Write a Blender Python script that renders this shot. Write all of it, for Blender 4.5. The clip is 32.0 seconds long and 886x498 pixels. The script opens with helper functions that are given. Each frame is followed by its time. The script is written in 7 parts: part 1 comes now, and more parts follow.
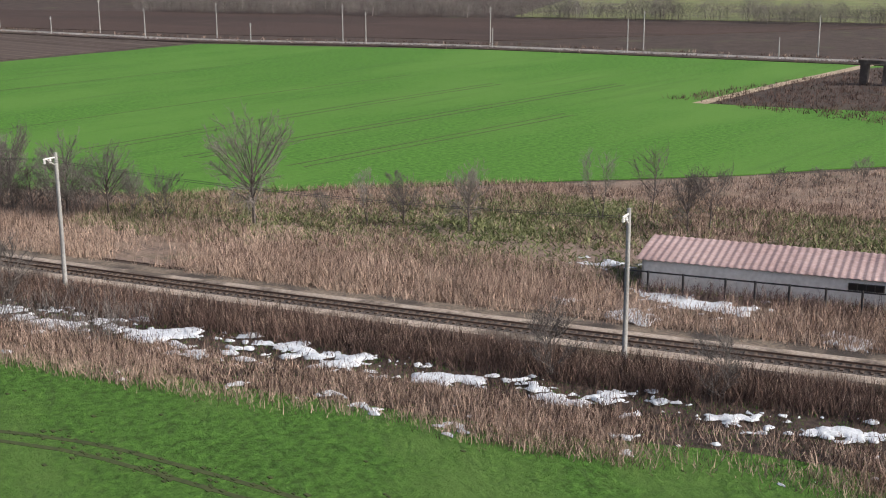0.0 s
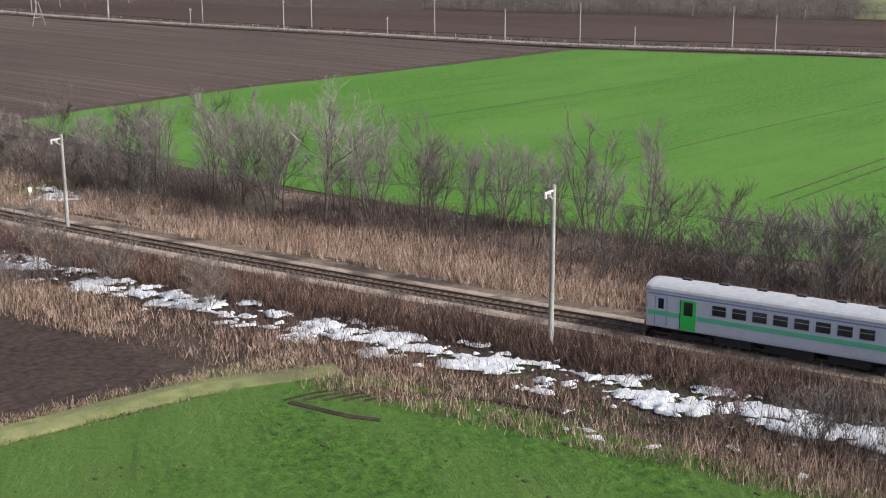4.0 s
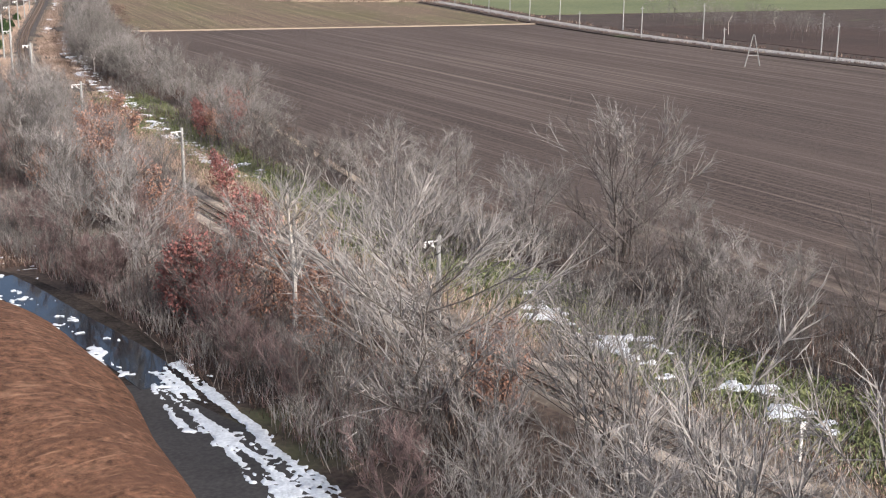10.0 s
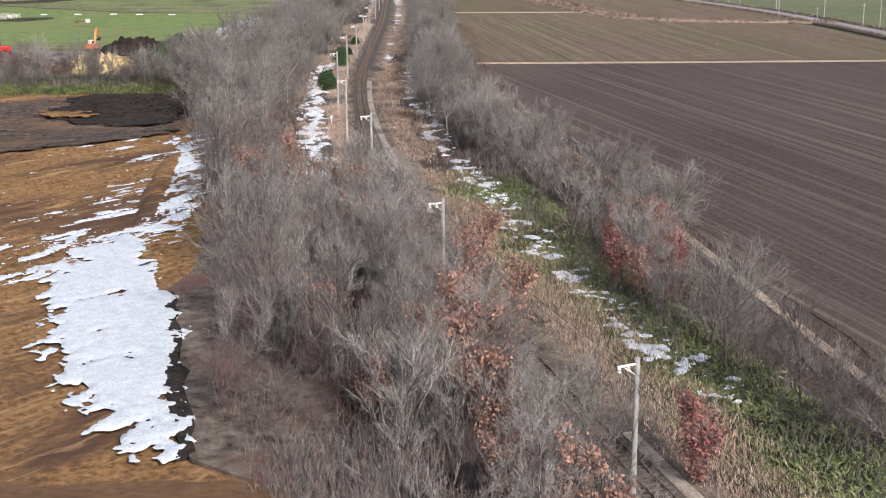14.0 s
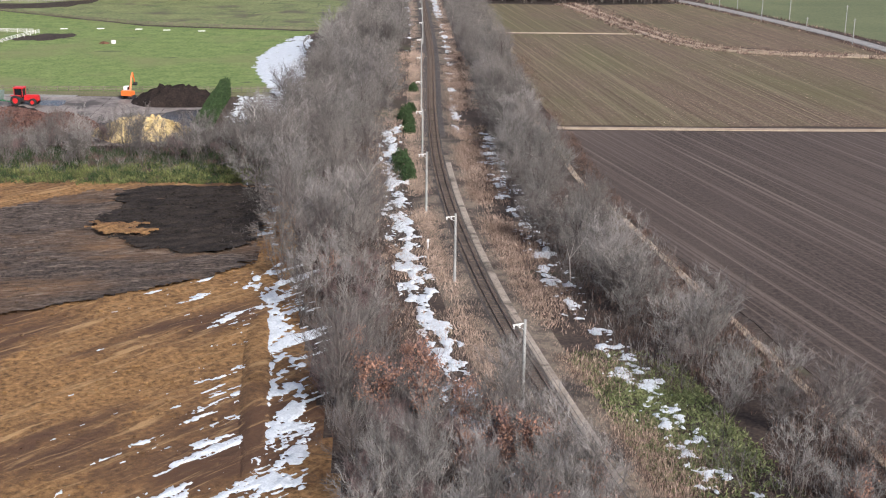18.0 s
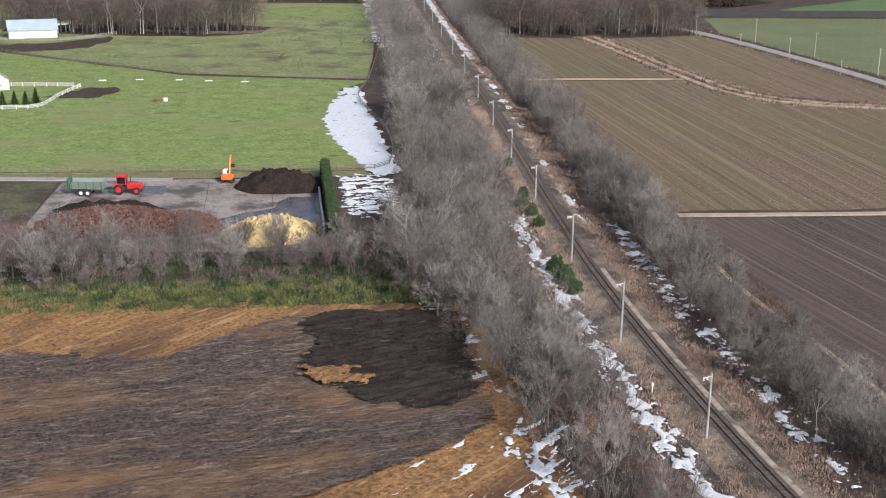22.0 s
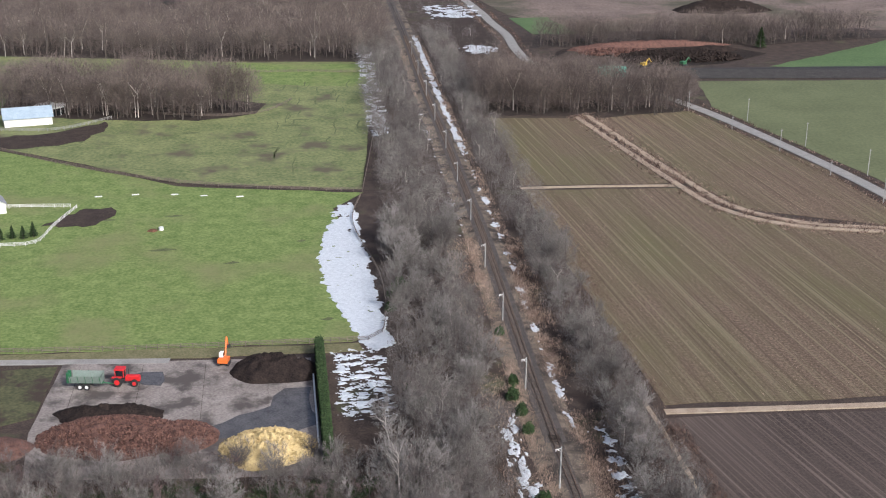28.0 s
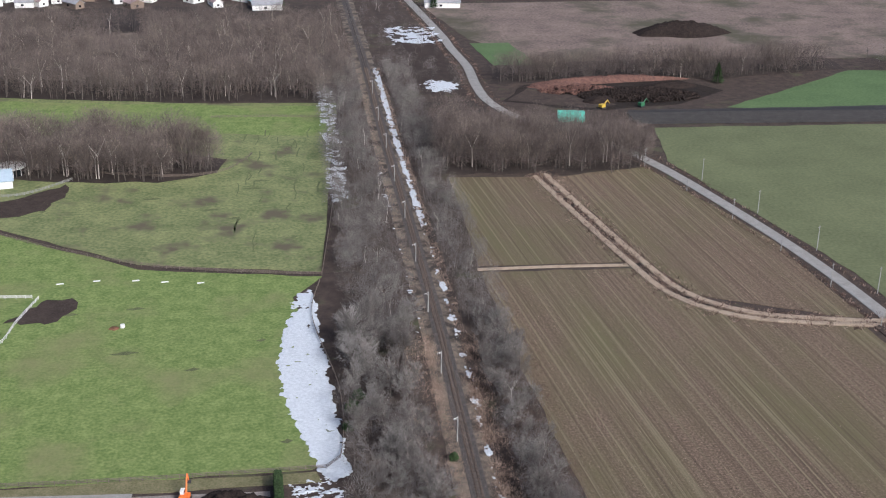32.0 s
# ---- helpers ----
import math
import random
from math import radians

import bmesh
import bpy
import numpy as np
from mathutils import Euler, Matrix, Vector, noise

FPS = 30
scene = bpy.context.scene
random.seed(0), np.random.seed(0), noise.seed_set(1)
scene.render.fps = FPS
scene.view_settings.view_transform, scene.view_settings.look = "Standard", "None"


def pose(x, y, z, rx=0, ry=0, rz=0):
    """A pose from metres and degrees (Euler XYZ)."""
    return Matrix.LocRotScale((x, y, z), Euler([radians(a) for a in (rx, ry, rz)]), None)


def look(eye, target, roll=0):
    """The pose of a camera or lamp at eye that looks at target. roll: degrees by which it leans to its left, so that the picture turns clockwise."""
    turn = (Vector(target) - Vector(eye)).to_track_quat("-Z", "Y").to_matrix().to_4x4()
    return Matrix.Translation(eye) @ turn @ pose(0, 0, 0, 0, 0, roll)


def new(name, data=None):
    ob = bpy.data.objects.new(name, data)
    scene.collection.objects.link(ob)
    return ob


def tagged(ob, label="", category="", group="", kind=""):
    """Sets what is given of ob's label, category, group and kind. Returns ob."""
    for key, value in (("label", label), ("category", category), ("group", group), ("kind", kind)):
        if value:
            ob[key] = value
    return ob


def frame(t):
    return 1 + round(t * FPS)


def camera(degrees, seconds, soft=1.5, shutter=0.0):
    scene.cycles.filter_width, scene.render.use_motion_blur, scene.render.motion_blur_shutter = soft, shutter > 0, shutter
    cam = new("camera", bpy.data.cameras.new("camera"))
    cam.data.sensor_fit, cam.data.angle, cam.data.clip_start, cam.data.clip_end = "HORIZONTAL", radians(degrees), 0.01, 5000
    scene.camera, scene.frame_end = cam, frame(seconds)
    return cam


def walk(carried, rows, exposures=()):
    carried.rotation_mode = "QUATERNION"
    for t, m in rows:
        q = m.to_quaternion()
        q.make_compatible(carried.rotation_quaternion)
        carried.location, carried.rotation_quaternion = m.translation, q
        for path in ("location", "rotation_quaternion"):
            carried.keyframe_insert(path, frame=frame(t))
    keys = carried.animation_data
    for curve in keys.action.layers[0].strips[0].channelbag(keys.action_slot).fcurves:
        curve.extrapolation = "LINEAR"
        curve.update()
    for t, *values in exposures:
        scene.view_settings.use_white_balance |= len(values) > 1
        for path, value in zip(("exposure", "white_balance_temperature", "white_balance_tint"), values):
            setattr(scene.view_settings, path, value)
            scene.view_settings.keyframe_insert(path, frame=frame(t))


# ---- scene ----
cam = camera(38.00, 32.0, soft=1.1)
PATH = [
    (0, (89.21, -315.98, 27.94), (102.029, -301.419, 23.077), -0.20),
    (0.5, (85.20, -306.49, 27.77), (97.733, -291.688, 22.912), -0.21),
    (1, (80.96, -297.15, 27.71), (93.420, -282.286, 22.827), -0.20),
    (1.5, (77.23, -287.37, 27.40), (89.666, -272.480, 22.517), -0.25),
    (2, (73.29, -277.77, 27.35), (85.693, -262.866, 22.444), -0.12),
    (2.5, (69.55, -268.11, 27.16), (81.815, -253.090, 22.259), -0.06),
    (3, (65.53, -259.52, 27.30), (77.748, -244.470, 22.384), -0.08),
    (3.5, (61.84, -250.53, 27.33), (73.954, -235.396, 22.401), -0.09),
    (4, (58.07, -241.48, 27.48), (69.989, -226.207, 22.531), -0.05),
    (4.5, (54.44, -232.11, 27.54), (66.180, -216.702, 22.572), -0.05),
    (6.5, (46.59, -193.86, 26.69), (57.748, -177.993, 21.812), -0.13),
    (7, (46.52, -183.79, 26.84), (57.437, -167.754, 21.984), -0.16),
    (7.5, (47.09, -174.62, 27.25), (57.131, -158.020, 22.386), -0.19),
    (8, (47.79, -165.05, 27.45), (56.561, -147.749, 22.581), 0.11),
    (8.5, (48.12, -155.09, 27.67), (55.772, -137.277, 22.750), 0.22),
    (9, (48.69, -145.39, 27.84), (55.736, -127.333, 22.904), 0.34),
    (9.5, (49.41, -136.45, 28.10), (55.934, -118.202, 23.147), 0.35),
    (10, (50.09, -127.81, 28.41), (55.927, -109.330, 23.458), 0.26),
    (10.5, (50.49, -119.11, 28.72), (55.534, -100.400, 23.765), 0.28),
    (11, (50.50, -110.45, 28.91), (54.600, -91.498, 24.020), 0.80),
    (11.5, (50.42, -101.82, 29.23), (53.396, -82.659, 24.329), 0.84),
    (12, (50.23, -93.62, 29.35), (52.278, -74.339, 24.435), 0.58),
    (12.5, (49.96, -86.02, 29.65), (51.810, -66.731, 24.709), 0.37),
    (13, (49.77, -78.42, 29.82), (51.424, -59.106, 24.889), 0.22),
    (13.5, (49.64, -70.97, 30.23), (51.038, -51.647, 25.283), 0.02),
    (14, (49.51, -63.54, 30.98), (50.592, -44.205, 25.999), -0.19),
    (14.5, (49.23, -56.55, 31.77), (50.142, -37.194, 26.803), -0.29),
    (16.5, (47.19, -39.10, 41.21), (47.861, -19.863, 35.780), 0.43),
    (17, (44.27, -36.31, 44.08), (44.980, -17.098, 38.566), 0.50),
    (17.5, (40.25, -33.88, 47.03), (41.032, -14.697, 41.431), 0.61),
    (18, (35.32, -31.34, 49.20), (36.483, -12.194, 43.544), 0.73),
    (18.5, (29.54, -28.96, 51.37), (31.597, -9.892, 45.690), 0.98),
    (19, (23.60, -27.36, 53.34), (25.751, -8.310, 47.642), 1.01),
    (19.5, (17.17, -26.03, 55.24), (19.396, -7.001, 49.494), 0.99),
    (20, (10.44, -24.54, 57.97), (12.730, -5.544, 52.159), 0.92),
    (20.5, (4.00, -23.00, 60.93), (6.340, -4.019, 55.086), 0.91),
    (21, (-1.31, -21.65, 63.88), (1.090, -2.686, 57.994), 0.89),
    (21.5, (-4.48, -20.74, 66.89), (-2.043, -1.799, 60.946), 0.89),
    (22, (-5.51, -19.96, 70.10), (-3.050, -1.042, 64.109), 0.89),
    (22.5, (-5.78, -19.34, 73.48), (-3.308, -0.432, 67.448), 0.87),
    (23, (-5.92, -18.67, 76.93), (-3.447, 0.222, 70.835), 0.84),
    (23.5, (-6.01, -17.88, 80.19), (-3.533, 0.987, 74.042), 0.86),
    (24, (-6.12, -17.22, 83.28), (-3.631, 1.629, 77.089), 0.87),
    (24.5, (-6.10, -16.30, 87.12), (-3.609, 2.525, 80.846), 0.86),
    (25, (-6.10, -15.03, 91.95), (-3.596, 3.768, 85.602), 0.82),
    (25.5, (-5.96, -13.66, 97.11), (-3.460, 5.114, 90.682), 0.81),
    (27.5, (-4.17, -9.53, 115.98), (-1.698, 9.144, 109.272), 0.63),
    (28, (-3.42, -8.58, 120.27), (-0.950, 10.068, 113.484), 0.64),
    (28.5, (-2.18, -7.71, 124.20), (0.544, 10.887, 117.354), 0.69),
    (29, (-1.47, -6.54, 127.74), (1.558, 11.991, 120.838), 0.84),
    (29.5, (-0.74, -5.64, 131.00), (2.271, 12.873, 124.054), 0.86),
    (30, (-0.54, -4.12, 135.40), (2.476, 14.354, 128.360), 0.80),
    (30.5, (-0.35, -2.45, 141.10), (2.667, 15.988, 133.966), 0.80),
    (31, (-0.11, -1.15, 147.70), (2.890, 17.242, 140.449), 0.89),
    (31.5, (0.10, -0.24, 154.96), (3.072, 18.112, 147.573), 0.95),
    (32, (0.00, -0.00, 163.04), (2.950, 18.282, 155.487), 1.06),
]
walk(cam, [(t, look(eye, target, roll)) for t, eye, target, roll in PATH], [(0, 0.40, 6450, 10), (4, 0.46, 6450, 10), (7, 0.66, 6400, 10), (9, 0.78, 6350, 10), (11, 0.68, 6300, 10), (13, 0.48, 6200, 10), (20, 0.48, 6100, 10), (28, 0.36, 5950, 10), (32, 0.26, 5800, 10)])


# ---- world and light ----
world = bpy.data.worlds.new("sky")
world.use_nodes = True
scene.world = world
wn = world.node_tree.nodes
sky = wn.new("ShaderNodeTexSky")
sky.sky_type = "NISHITA"
sky.sun_disc = False
sky.sun_elevation = radians(35)
sky.sun_rotation = radians(150)
sky.dust_density = 5.0
sky.air_density = 0.7
sky.ozone_density = 0.4
wn["Background"].inputs["Strength"].default_value = 0.125
world.node_tree.links.new(sky.outputs[0], wn["Background"].inputs[0])
sun = new("sun", bpy.data.lights.new("sun", "SUN"))
sun.data.energy, sun.data.angle, sun.data.color = 2.7, radians(4), (1.0, 0.955, 0.92)
sun.matrix_world = look((100 + 41.0, -70.9, 57.4), (100, 0, 0))

# ---- materials ----
MATS = {}


def surface(name, dark, light, scale=0.4, rough=0.9, bump=0.3, fine=6.0, third=None, third_scale=0.05, third_edge=(0.5, 0.62), metal=0.0, per_object=0.0, island=0.0, spec=0.3):
    """Two-scale noise between two colours, a third colour in large patches, and a fine relief."""
    m = bpy.data.materials.new(name)
    m.use_nodes = True
    nt = m.node_tree
    n, link = nt.nodes, nt.links.new
    bsdf = n["Principled BSDF"]
    bsdf.inputs["Roughness"].default_value = rough
    bsdf.inputs["Metallic"].default_value = metal
    bsdf.inputs["Specular IOR Level"].default_value = spec
    geo = n.new("ShaderNodeNewGeometry")
    big = n.new("ShaderNodeTexNoise")
    big.inputs["Scale"].default_value = scale
    big.inputs["Detail"].default_value = 6
    big.inputs["Roughness"].default_value = 0.65
    small = n.new("ShaderNodeTexNoise")
    small.inputs["Scale"].default_value = fine
    small.inputs["Detail"].default_value = 4
    link(geo.outputs["Position"], big.inputs["Vector"])
    link(geo.outputs["Position"], small.inputs["Vector"])
    add = n.new("ShaderNodeMix")
    add.inputs[0].default_value = 0.5
    link(big.outputs["Fac"], add.inputs[2])
    link(small.outputs["Fac"], add.inputs[3])
    ramp = n.new("ShaderNodeValToRGB")
    ramp.color_ramp.elements[0].position, ramp.color_ramp.elements[0].color = 0.36, (*dark, 1)
    ramp.color_ramp.elements[1].position, ramp.color_ramp.elements[1].color = 0.64, (*light, 1)
    link(add.outputs[0], ramp.inputs[0])
    colour = ramp.outputs[0]
    if third:
        patch = n.new("ShaderNodeTexNoise")
        patch.inputs["Scale"].default_value = third_scale
        patch.inputs["Detail"].default_value = 7
        patch.inputs["Roughness"].default_value = 0.6
        link(geo.outputs["Position"], patch.inputs["Vector"])
        edge = n.new("ShaderNodeMapRange")
        edge.inputs[1].default_value, edge.inputs[2].default_value = third_edge
        link(patch.outputs["Fac"], edge.inputs[0])
        mix = n.new("ShaderNodeMix")
        mix.data_type = "RGBA"
        link(edge.outputs[0], mix.inputs[0])
        link(colour, mix.inputs[6])
        mix.inputs[7].default_value = (*third, 1)
        colour = mix.outputs[2]
    if per_object or island:
        if per_object:
            rnd = n.new("ShaderNodeObjectInfo").outputs["Random"]
        else:
            rnd = geo.outputs["Random Per Island"]
        amount = per_object or island
        val = n.new("ShaderNodeMapRange")
        val.inputs[3].default_value, val.inputs[4].default_value = 1 - amount, 1 + amount
        link(rnd, val.inputs[0])
        hsv = n.new("ShaderNodeHueSaturation")
        link(val.outputs[0], hsv.inputs["Value"])
        link(colour, hsv.inputs["Color"])
        colour = hsv.outputs[0]
    link(colour, bsdf.inputs["Base Color"])
    if bump:
        b = n.new("ShaderNodeBump")
        b.inputs["Strength"].default_value = bump
        b.inputs["Distance"].default_value = 0.08
        link(small.outputs["Fac"], b.inputs["Height"])
        link(b.outputs[0], bsdf.inputs["Normal"])
    MATS[name] = m
    return m


def striped(name, base, line, heading, pitch, width=0.5, strength=0.6, waver=1.5, second=None, patch_scale=0.03, patch_edge=(0.45, 0.6), bump=0.5, rough=0.95, reach=0.05, contrast=0.5, pale=None):
    """A worked field: rows along a heading (degrees from +y towards +x), a pitch in metres, broken up by noise."""
    m = bpy.data.materials.new(name)
    m.use_nodes = True
    nt = m.node_tree
    n, link = nt.nodes, nt.links.new
    bsdf = n["Principled BSDF"]
    bsdf.inputs["Roughness"].default_value = rough
    bsdf.inputs["Specular IOR Level"].default_value = 0.2
    geo = n.new("ShaderNodeNewGeometry")
    turn = n.new("ShaderNodeMapping")
    turn.vector_type = "POINT"
    turn.inputs["Rotation"].default_value = (0, 0, radians(heading))
    link(geo.outputs["Position"], turn.inputs["Vector"])
    # long streaks: noise drawn out along the rows, at two widths
    def streaks(across, along, shift=0.0):
        draw = n.new("ShaderNodeMapping")
        draw.inputs["Scale"].default_value = (across, along, 1.0)
        draw.inputs["Location"].default_value = (shift, shift, 0)
        link(turn.outputs[0], draw.inputs["Vector"])
        tex = n.new("ShaderNodeTexNoise")
        tex.inputs["Scale"].default_value = 1.0
        tex.inputs["Detail"].default_value = 5
        tex.inputs["Roughness"].default_value = 0.6
        tex.inputs["Distortion"].default_value = waver * 0.1
        link(draw.outputs[0], tex.inputs["Vector"])
        return tex

    streak = streaks(1.0 / pitch, reach / pitch)
    wave = streaks(0.22 / pitch, reach * 0.4 / pitch)
    mul = n.new("ShaderNodeMix")
    mul.inputs[0].default_value = 0.22
    link(streak.outputs["Fac"], mul.inputs[2])
    link(wave.outputs["Fac"], mul.inputs[3])
    edge = n.new("ShaderNodeMapRange")
    edge.inputs[1].default_value, edge.inputs[2].default_value = width, width + 0.13
    edge.inputs[4].default_value = strength
    link(mul.outputs[0], edge.inputs[0])
    grain = n.new("ShaderNodeTexNoise")
    grain.inputs["Scale"].default_value = 1.6
    grain.inputs["Detail"].default_value = 8
    grain.inputs["Roughness"].default_value = 0.7
    link(geo.outputs["Position"], grain.inputs["Vector"])
    ramp = n.new("ShaderNodeValToRGB")
    ramp.color_ramp.elements[0].position, ramp.color_ramp.elements[0].color = 0.3, (*[c * (1 - contrast) for c in base], 1)
    ramp.color_ramp.elements[1].position, ramp.color_ramp.elements[1].color = 0.7, (*[c * (1 + contrast) for c in base], 1)
    link(grain.outputs["Fac"], ramp.inputs[0])
    colour = ramp.outputs[0]
    if second:
        patch = n.new("ShaderNodeTexNoise")
        patch.inputs["Scale"].default_value = patch_scale
        patch.inputs["Detail"].default_value = 8
        patch.inputs["Roughness"].default_value = 0.65
        squeeze = n.new("ShaderNodeMapping")
        squeeze.inputs["Scale"].default_value = (1.0, 0.35, 1.0)
        link(turn.outputs[0], squeeze.inputs["Vector"])
        link(squeeze.outputs[0], patch.inputs["Vector"])
        pe = n.new("ShaderNodeMapRange")
        pe.inputs[1].default_value, pe.inputs[2].default_value = patch_edge
        link(patch.outputs["Fac"], pe.inputs[0])
        mix2 = n.new("ShaderNodeMix")
        mix2.data_type = "RGBA"
        link(pe.outputs[0], mix2.inputs[0])
        link(colour, mix2.inputs[6])
        mix2.inputs[7].default_value = (*second, 1)
        colour = mix2.outputs[2]
    mix = n.new("ShaderNodeMix")
    mix.data_type = "RGBA"
    link(edge.outputs[0], mix.inputs[0])
    link(colour, mix.inputs[6])
    mix.inputs[7].default_value = (*line, 1)
    colour = mix.outputs[2]
    if pale:
        bright = streaks(0.9 / pitch, reach * 0.8 / pitch, 37.0)
        lift = n.new("ShaderNodeMapRange")
        lift.inputs[1].default_value, lift.inputs[2].default_value, lift.inputs[4].default_value = 0.525, 0.67, 0.75
        link(bright.outputs["Fac"], lift.inputs[0])
        mix3 = n.new("ShaderNodeMix")
        mix3.data_type = "RGBA"
        link(lift.outputs[0], mix3.inputs[0])
        link(colour, mix3.inputs[6])
        mix3.inputs[7].default_value = (*pale, 1)
        colour = mix3.outputs[2]
    link(colour, bsdf.inputs["Base Color"])
    b = n.new("ShaderNodeBump")
    b.inputs["Strength"].default_value = bump
    b.inputs["Distance"].default_value = 0.25
    addh = n.new("ShaderNodeMath")
    link(wave.outputs["Fac"], addh.inputs[0])
    link(grain.outputs["Fac"], addh.inputs[1])
    link(addh.outputs[0], b.inputs["Height"])
    link(b.outputs[0], bsdf.inputs["Normal"])
    MATS[name] = m
    return m


def plain(name, colour, rough=0.5, metal=0.0, dirt=0.12, scale=2.0, spec=0.5):
    """Paint, metal or plastic with a little uneven dirt."""
    dark = tuple(c * (1 - dirt * 2) for c in colour)
    light = tuple(min(1, c * (1 + dirt)) for c in colour)
    return surface(name, dark, light, scale=scale, rough=rough, metal=metal, bump=0.05, fine=12, spec=spec)


weeds = surface("weedy ground", (0.022, 0.016, 0.014), (0.088, 0.064, 0.050), scale=0.25, fine=2.5, third=(0.075, 0.080, 0.040), third_scale=0.06, third_edge=(0.58, 0.70), bump=0.9)
litter = surface("dark leaf litter", (0.018, 0.014, 0.012), (0.060, 0.044, 0.036), scale=0.2, fine=2.0, bump=0.8)
heath = surface("pale brown heath", (0.10, 0.075, 0.065), (0.24, 0.185, 0.155), scale=0.05, fine=0.6, bump=0.5, third=(0.075, 0.070, 0.045), third_scale=0.02, third_edge=(0.5, 0.62))
rutmat = surface("muddy trampled wheat", (0.035, 0.048, 0.018), (0.065, 0.080, 0.028), scale=0.6, fine=3, bump=0.6)
wheat = striped("winter wheat", (0.066, 0.172, 0.024), (0.052, 0.112, 0.024), 80, 2.6, width=0.54, strength=0.5, second=(0.088, 0.200, 0.034), patch_scale=0.03, bump=0.4)
wheat_near = striped("winter wheat close by", (0.060, 0.138, 0.022), (0.046, 0.082, 0.024), 25, 0.55, width=0.55, strength=0.6, waver=10, second=(0.088, 0.165, 0.036), patch_scale=0.10, bump=1.2, reach=0.12, contrast=0.6)
plough = striped("ploughed soil", (0.064, 0.044, 0.037), (0.125, 0.094, 0.080), -28, 1.6, width=0.56, strength=0.6, second=(0.050, 0.036, 0.031), patch_scale=0.03)
plough_n = striped("ploughed soil with ridges", (0.062, 0.0475, 0.041), (0.150, 0.119, 0.101), -11, 0.9, width=0.525, strength=0.85, waver=0.3, second=(0.088, 0.068, 0.059), patch_scale=0.02, patch_edge=(0.4, 0.65), bump=1.0, reach=0.006, contrast=0.65, pale=(0.185, 0.148, 0.122))
stubble = striped("thin stubble", (0.142, 0.104, 0.074), (0.068, 0.050, 0.036), -4, 0.9, width=0.50, strength=0.65, waver=0.3, second=(0.122, 0.110, 0.058), patch_scale=0.03, patch_edge=(0.42, 0.66), bump=0.9, reach=0.006, contrast=0.75, pale=(0.215, 0.182, 0.115))
meadow = surface("meadow grass", (0.084, 0.134, 0.032), (0.216, 0.268, 0.089), scale=0.22, fine=1.1, bump=1.0, third=(0.190, 0.190, 0.086), third_scale=0.03, third_edge=(0.50, 0.72))
meadow_far = surface("grazed far meadow", (0.086, 0.113, 0.044), (0.236, 0.252, 0.109), scale=0.09, fine=0.8, bump=1.0, third=(0.100, 0.088, 0.058), third_scale=0.05, third_edge=(0.54, 0.64))
clay = striped("orange clay earth", (0.235, 0.132, 0.056), (0.42, 0.270, 0.132), 43, 0.9, width=0.53, strength=0.8, waver=10, second=(0.10, 0.056, 0.034), patch_scale=0.07, patch_edge=(0.47, 0.6), bump=1.2, contrast=0.8, reach=0.1)
greyearth = striped("churned grey earth", (0.080, 0.062, 0.051), (0.260, 0.208, 0.168), 78, 0.6, width=0.52, strength=0.85, waver=16, second=(0.200, 0.118, 0.064), patch_scale=0.08, patch_edge=(0.47, 0.66), bump=1.8, contrast=0.95, reach=0.13, pale=(0.020, 0.016, 0.014))
pathmat = surface("pale trodden gravel path", (0.20, 0.165, 0.132), (0.42, 0.36, 0.30), scale=0.8, fine=5.0, bump=0.6, third=(0.105, 0.085, 0.068), third_scale=0.25, third_edge=(0.50, 0.62))
peat = surface("dark wet peat", (0.008, 0.007, 0.006), (0.052, 0.042, 0.036), scale=0.7, fine=3.5, rough=0.85, bump=1.6, spec=0.1)
mud = surface("dark bare soil", (0.026, 0.020, 0.017), (0.072, 0.054, 0.045), scale=0.25, fine=2.0, rough=0.85, bump=1.0, spec=0.15)
asphalt = surface("worn asphalt", (0.022, 0.021, 0.021), (0.050, 0.047, 0.045), scale=0.25, fine=4.0, rough=0.75)
roadmat = surface("pale worn road", (0.20, 0.19, 0.18), (0.33, 0.32, 0.30), scale=0.3, fine=5.0, rough=0.85)
concrete = surface("concrete", (0.165, 0.142, 0.127), (0.33, 0.290, 0.262), scale=0.16, fine=2.0, rough=0.7, third=(0.085, 0.072, 0.064), third_scale=0.14, third_edge=(0.47, 0.60))
damp = surface("damp concrete", (0.055, 0.052, 0.052), (0.12, 0.112, 0.108), scale=0.3, fine=3.0, rough=0.25)
ballast = surface("brown ballast", (0.042, 0.037, 0.034), (0.118, 0.101, 0.091), scale=1.0, fine=9.0, bump=1.0)
bank = surface("dry grass bank", (0.070, 0.056, 0.045), (0.235, 0.190, 0.145), scale=0.5, fine=3.0, bump=1.0, third=(0.048, 0.039, 0.033), third_scale=0.16, third_edge=(0.46, 0.58))
rough = surface("matted dry grass", (0.095, 0.069, 0.055), (0.27, 0.205, 0.160), scale=0.4, fine=2.5, bump=1.0, third=(0.10, 0.105, 0.05), third_scale=0.07, third_edge=(0.55, 0.66))
sandy = surface("sandy trodden ground", (0.24, 0.18, 0.13), (0.42, 0.345, 0.26), scale=0.4, fine=4.0, bump=0.8)
snowm = surface("old snow", (0.42, 0.455, 0.49), (0.69, 0.725, 0.76), scale=1.2, fine=5.0, rough=0.6, bump=0.9)
steel = plain("rusty rail steel", (0.17, 0.115, 0.085), rough=0.55, metal=0.3)
sleeper_m = surface("sleeper wood", (0.055, 0.042, 0.034), (0.125, 0.095, 0.075), scale=1.0, fine=12, per_object=0.3)
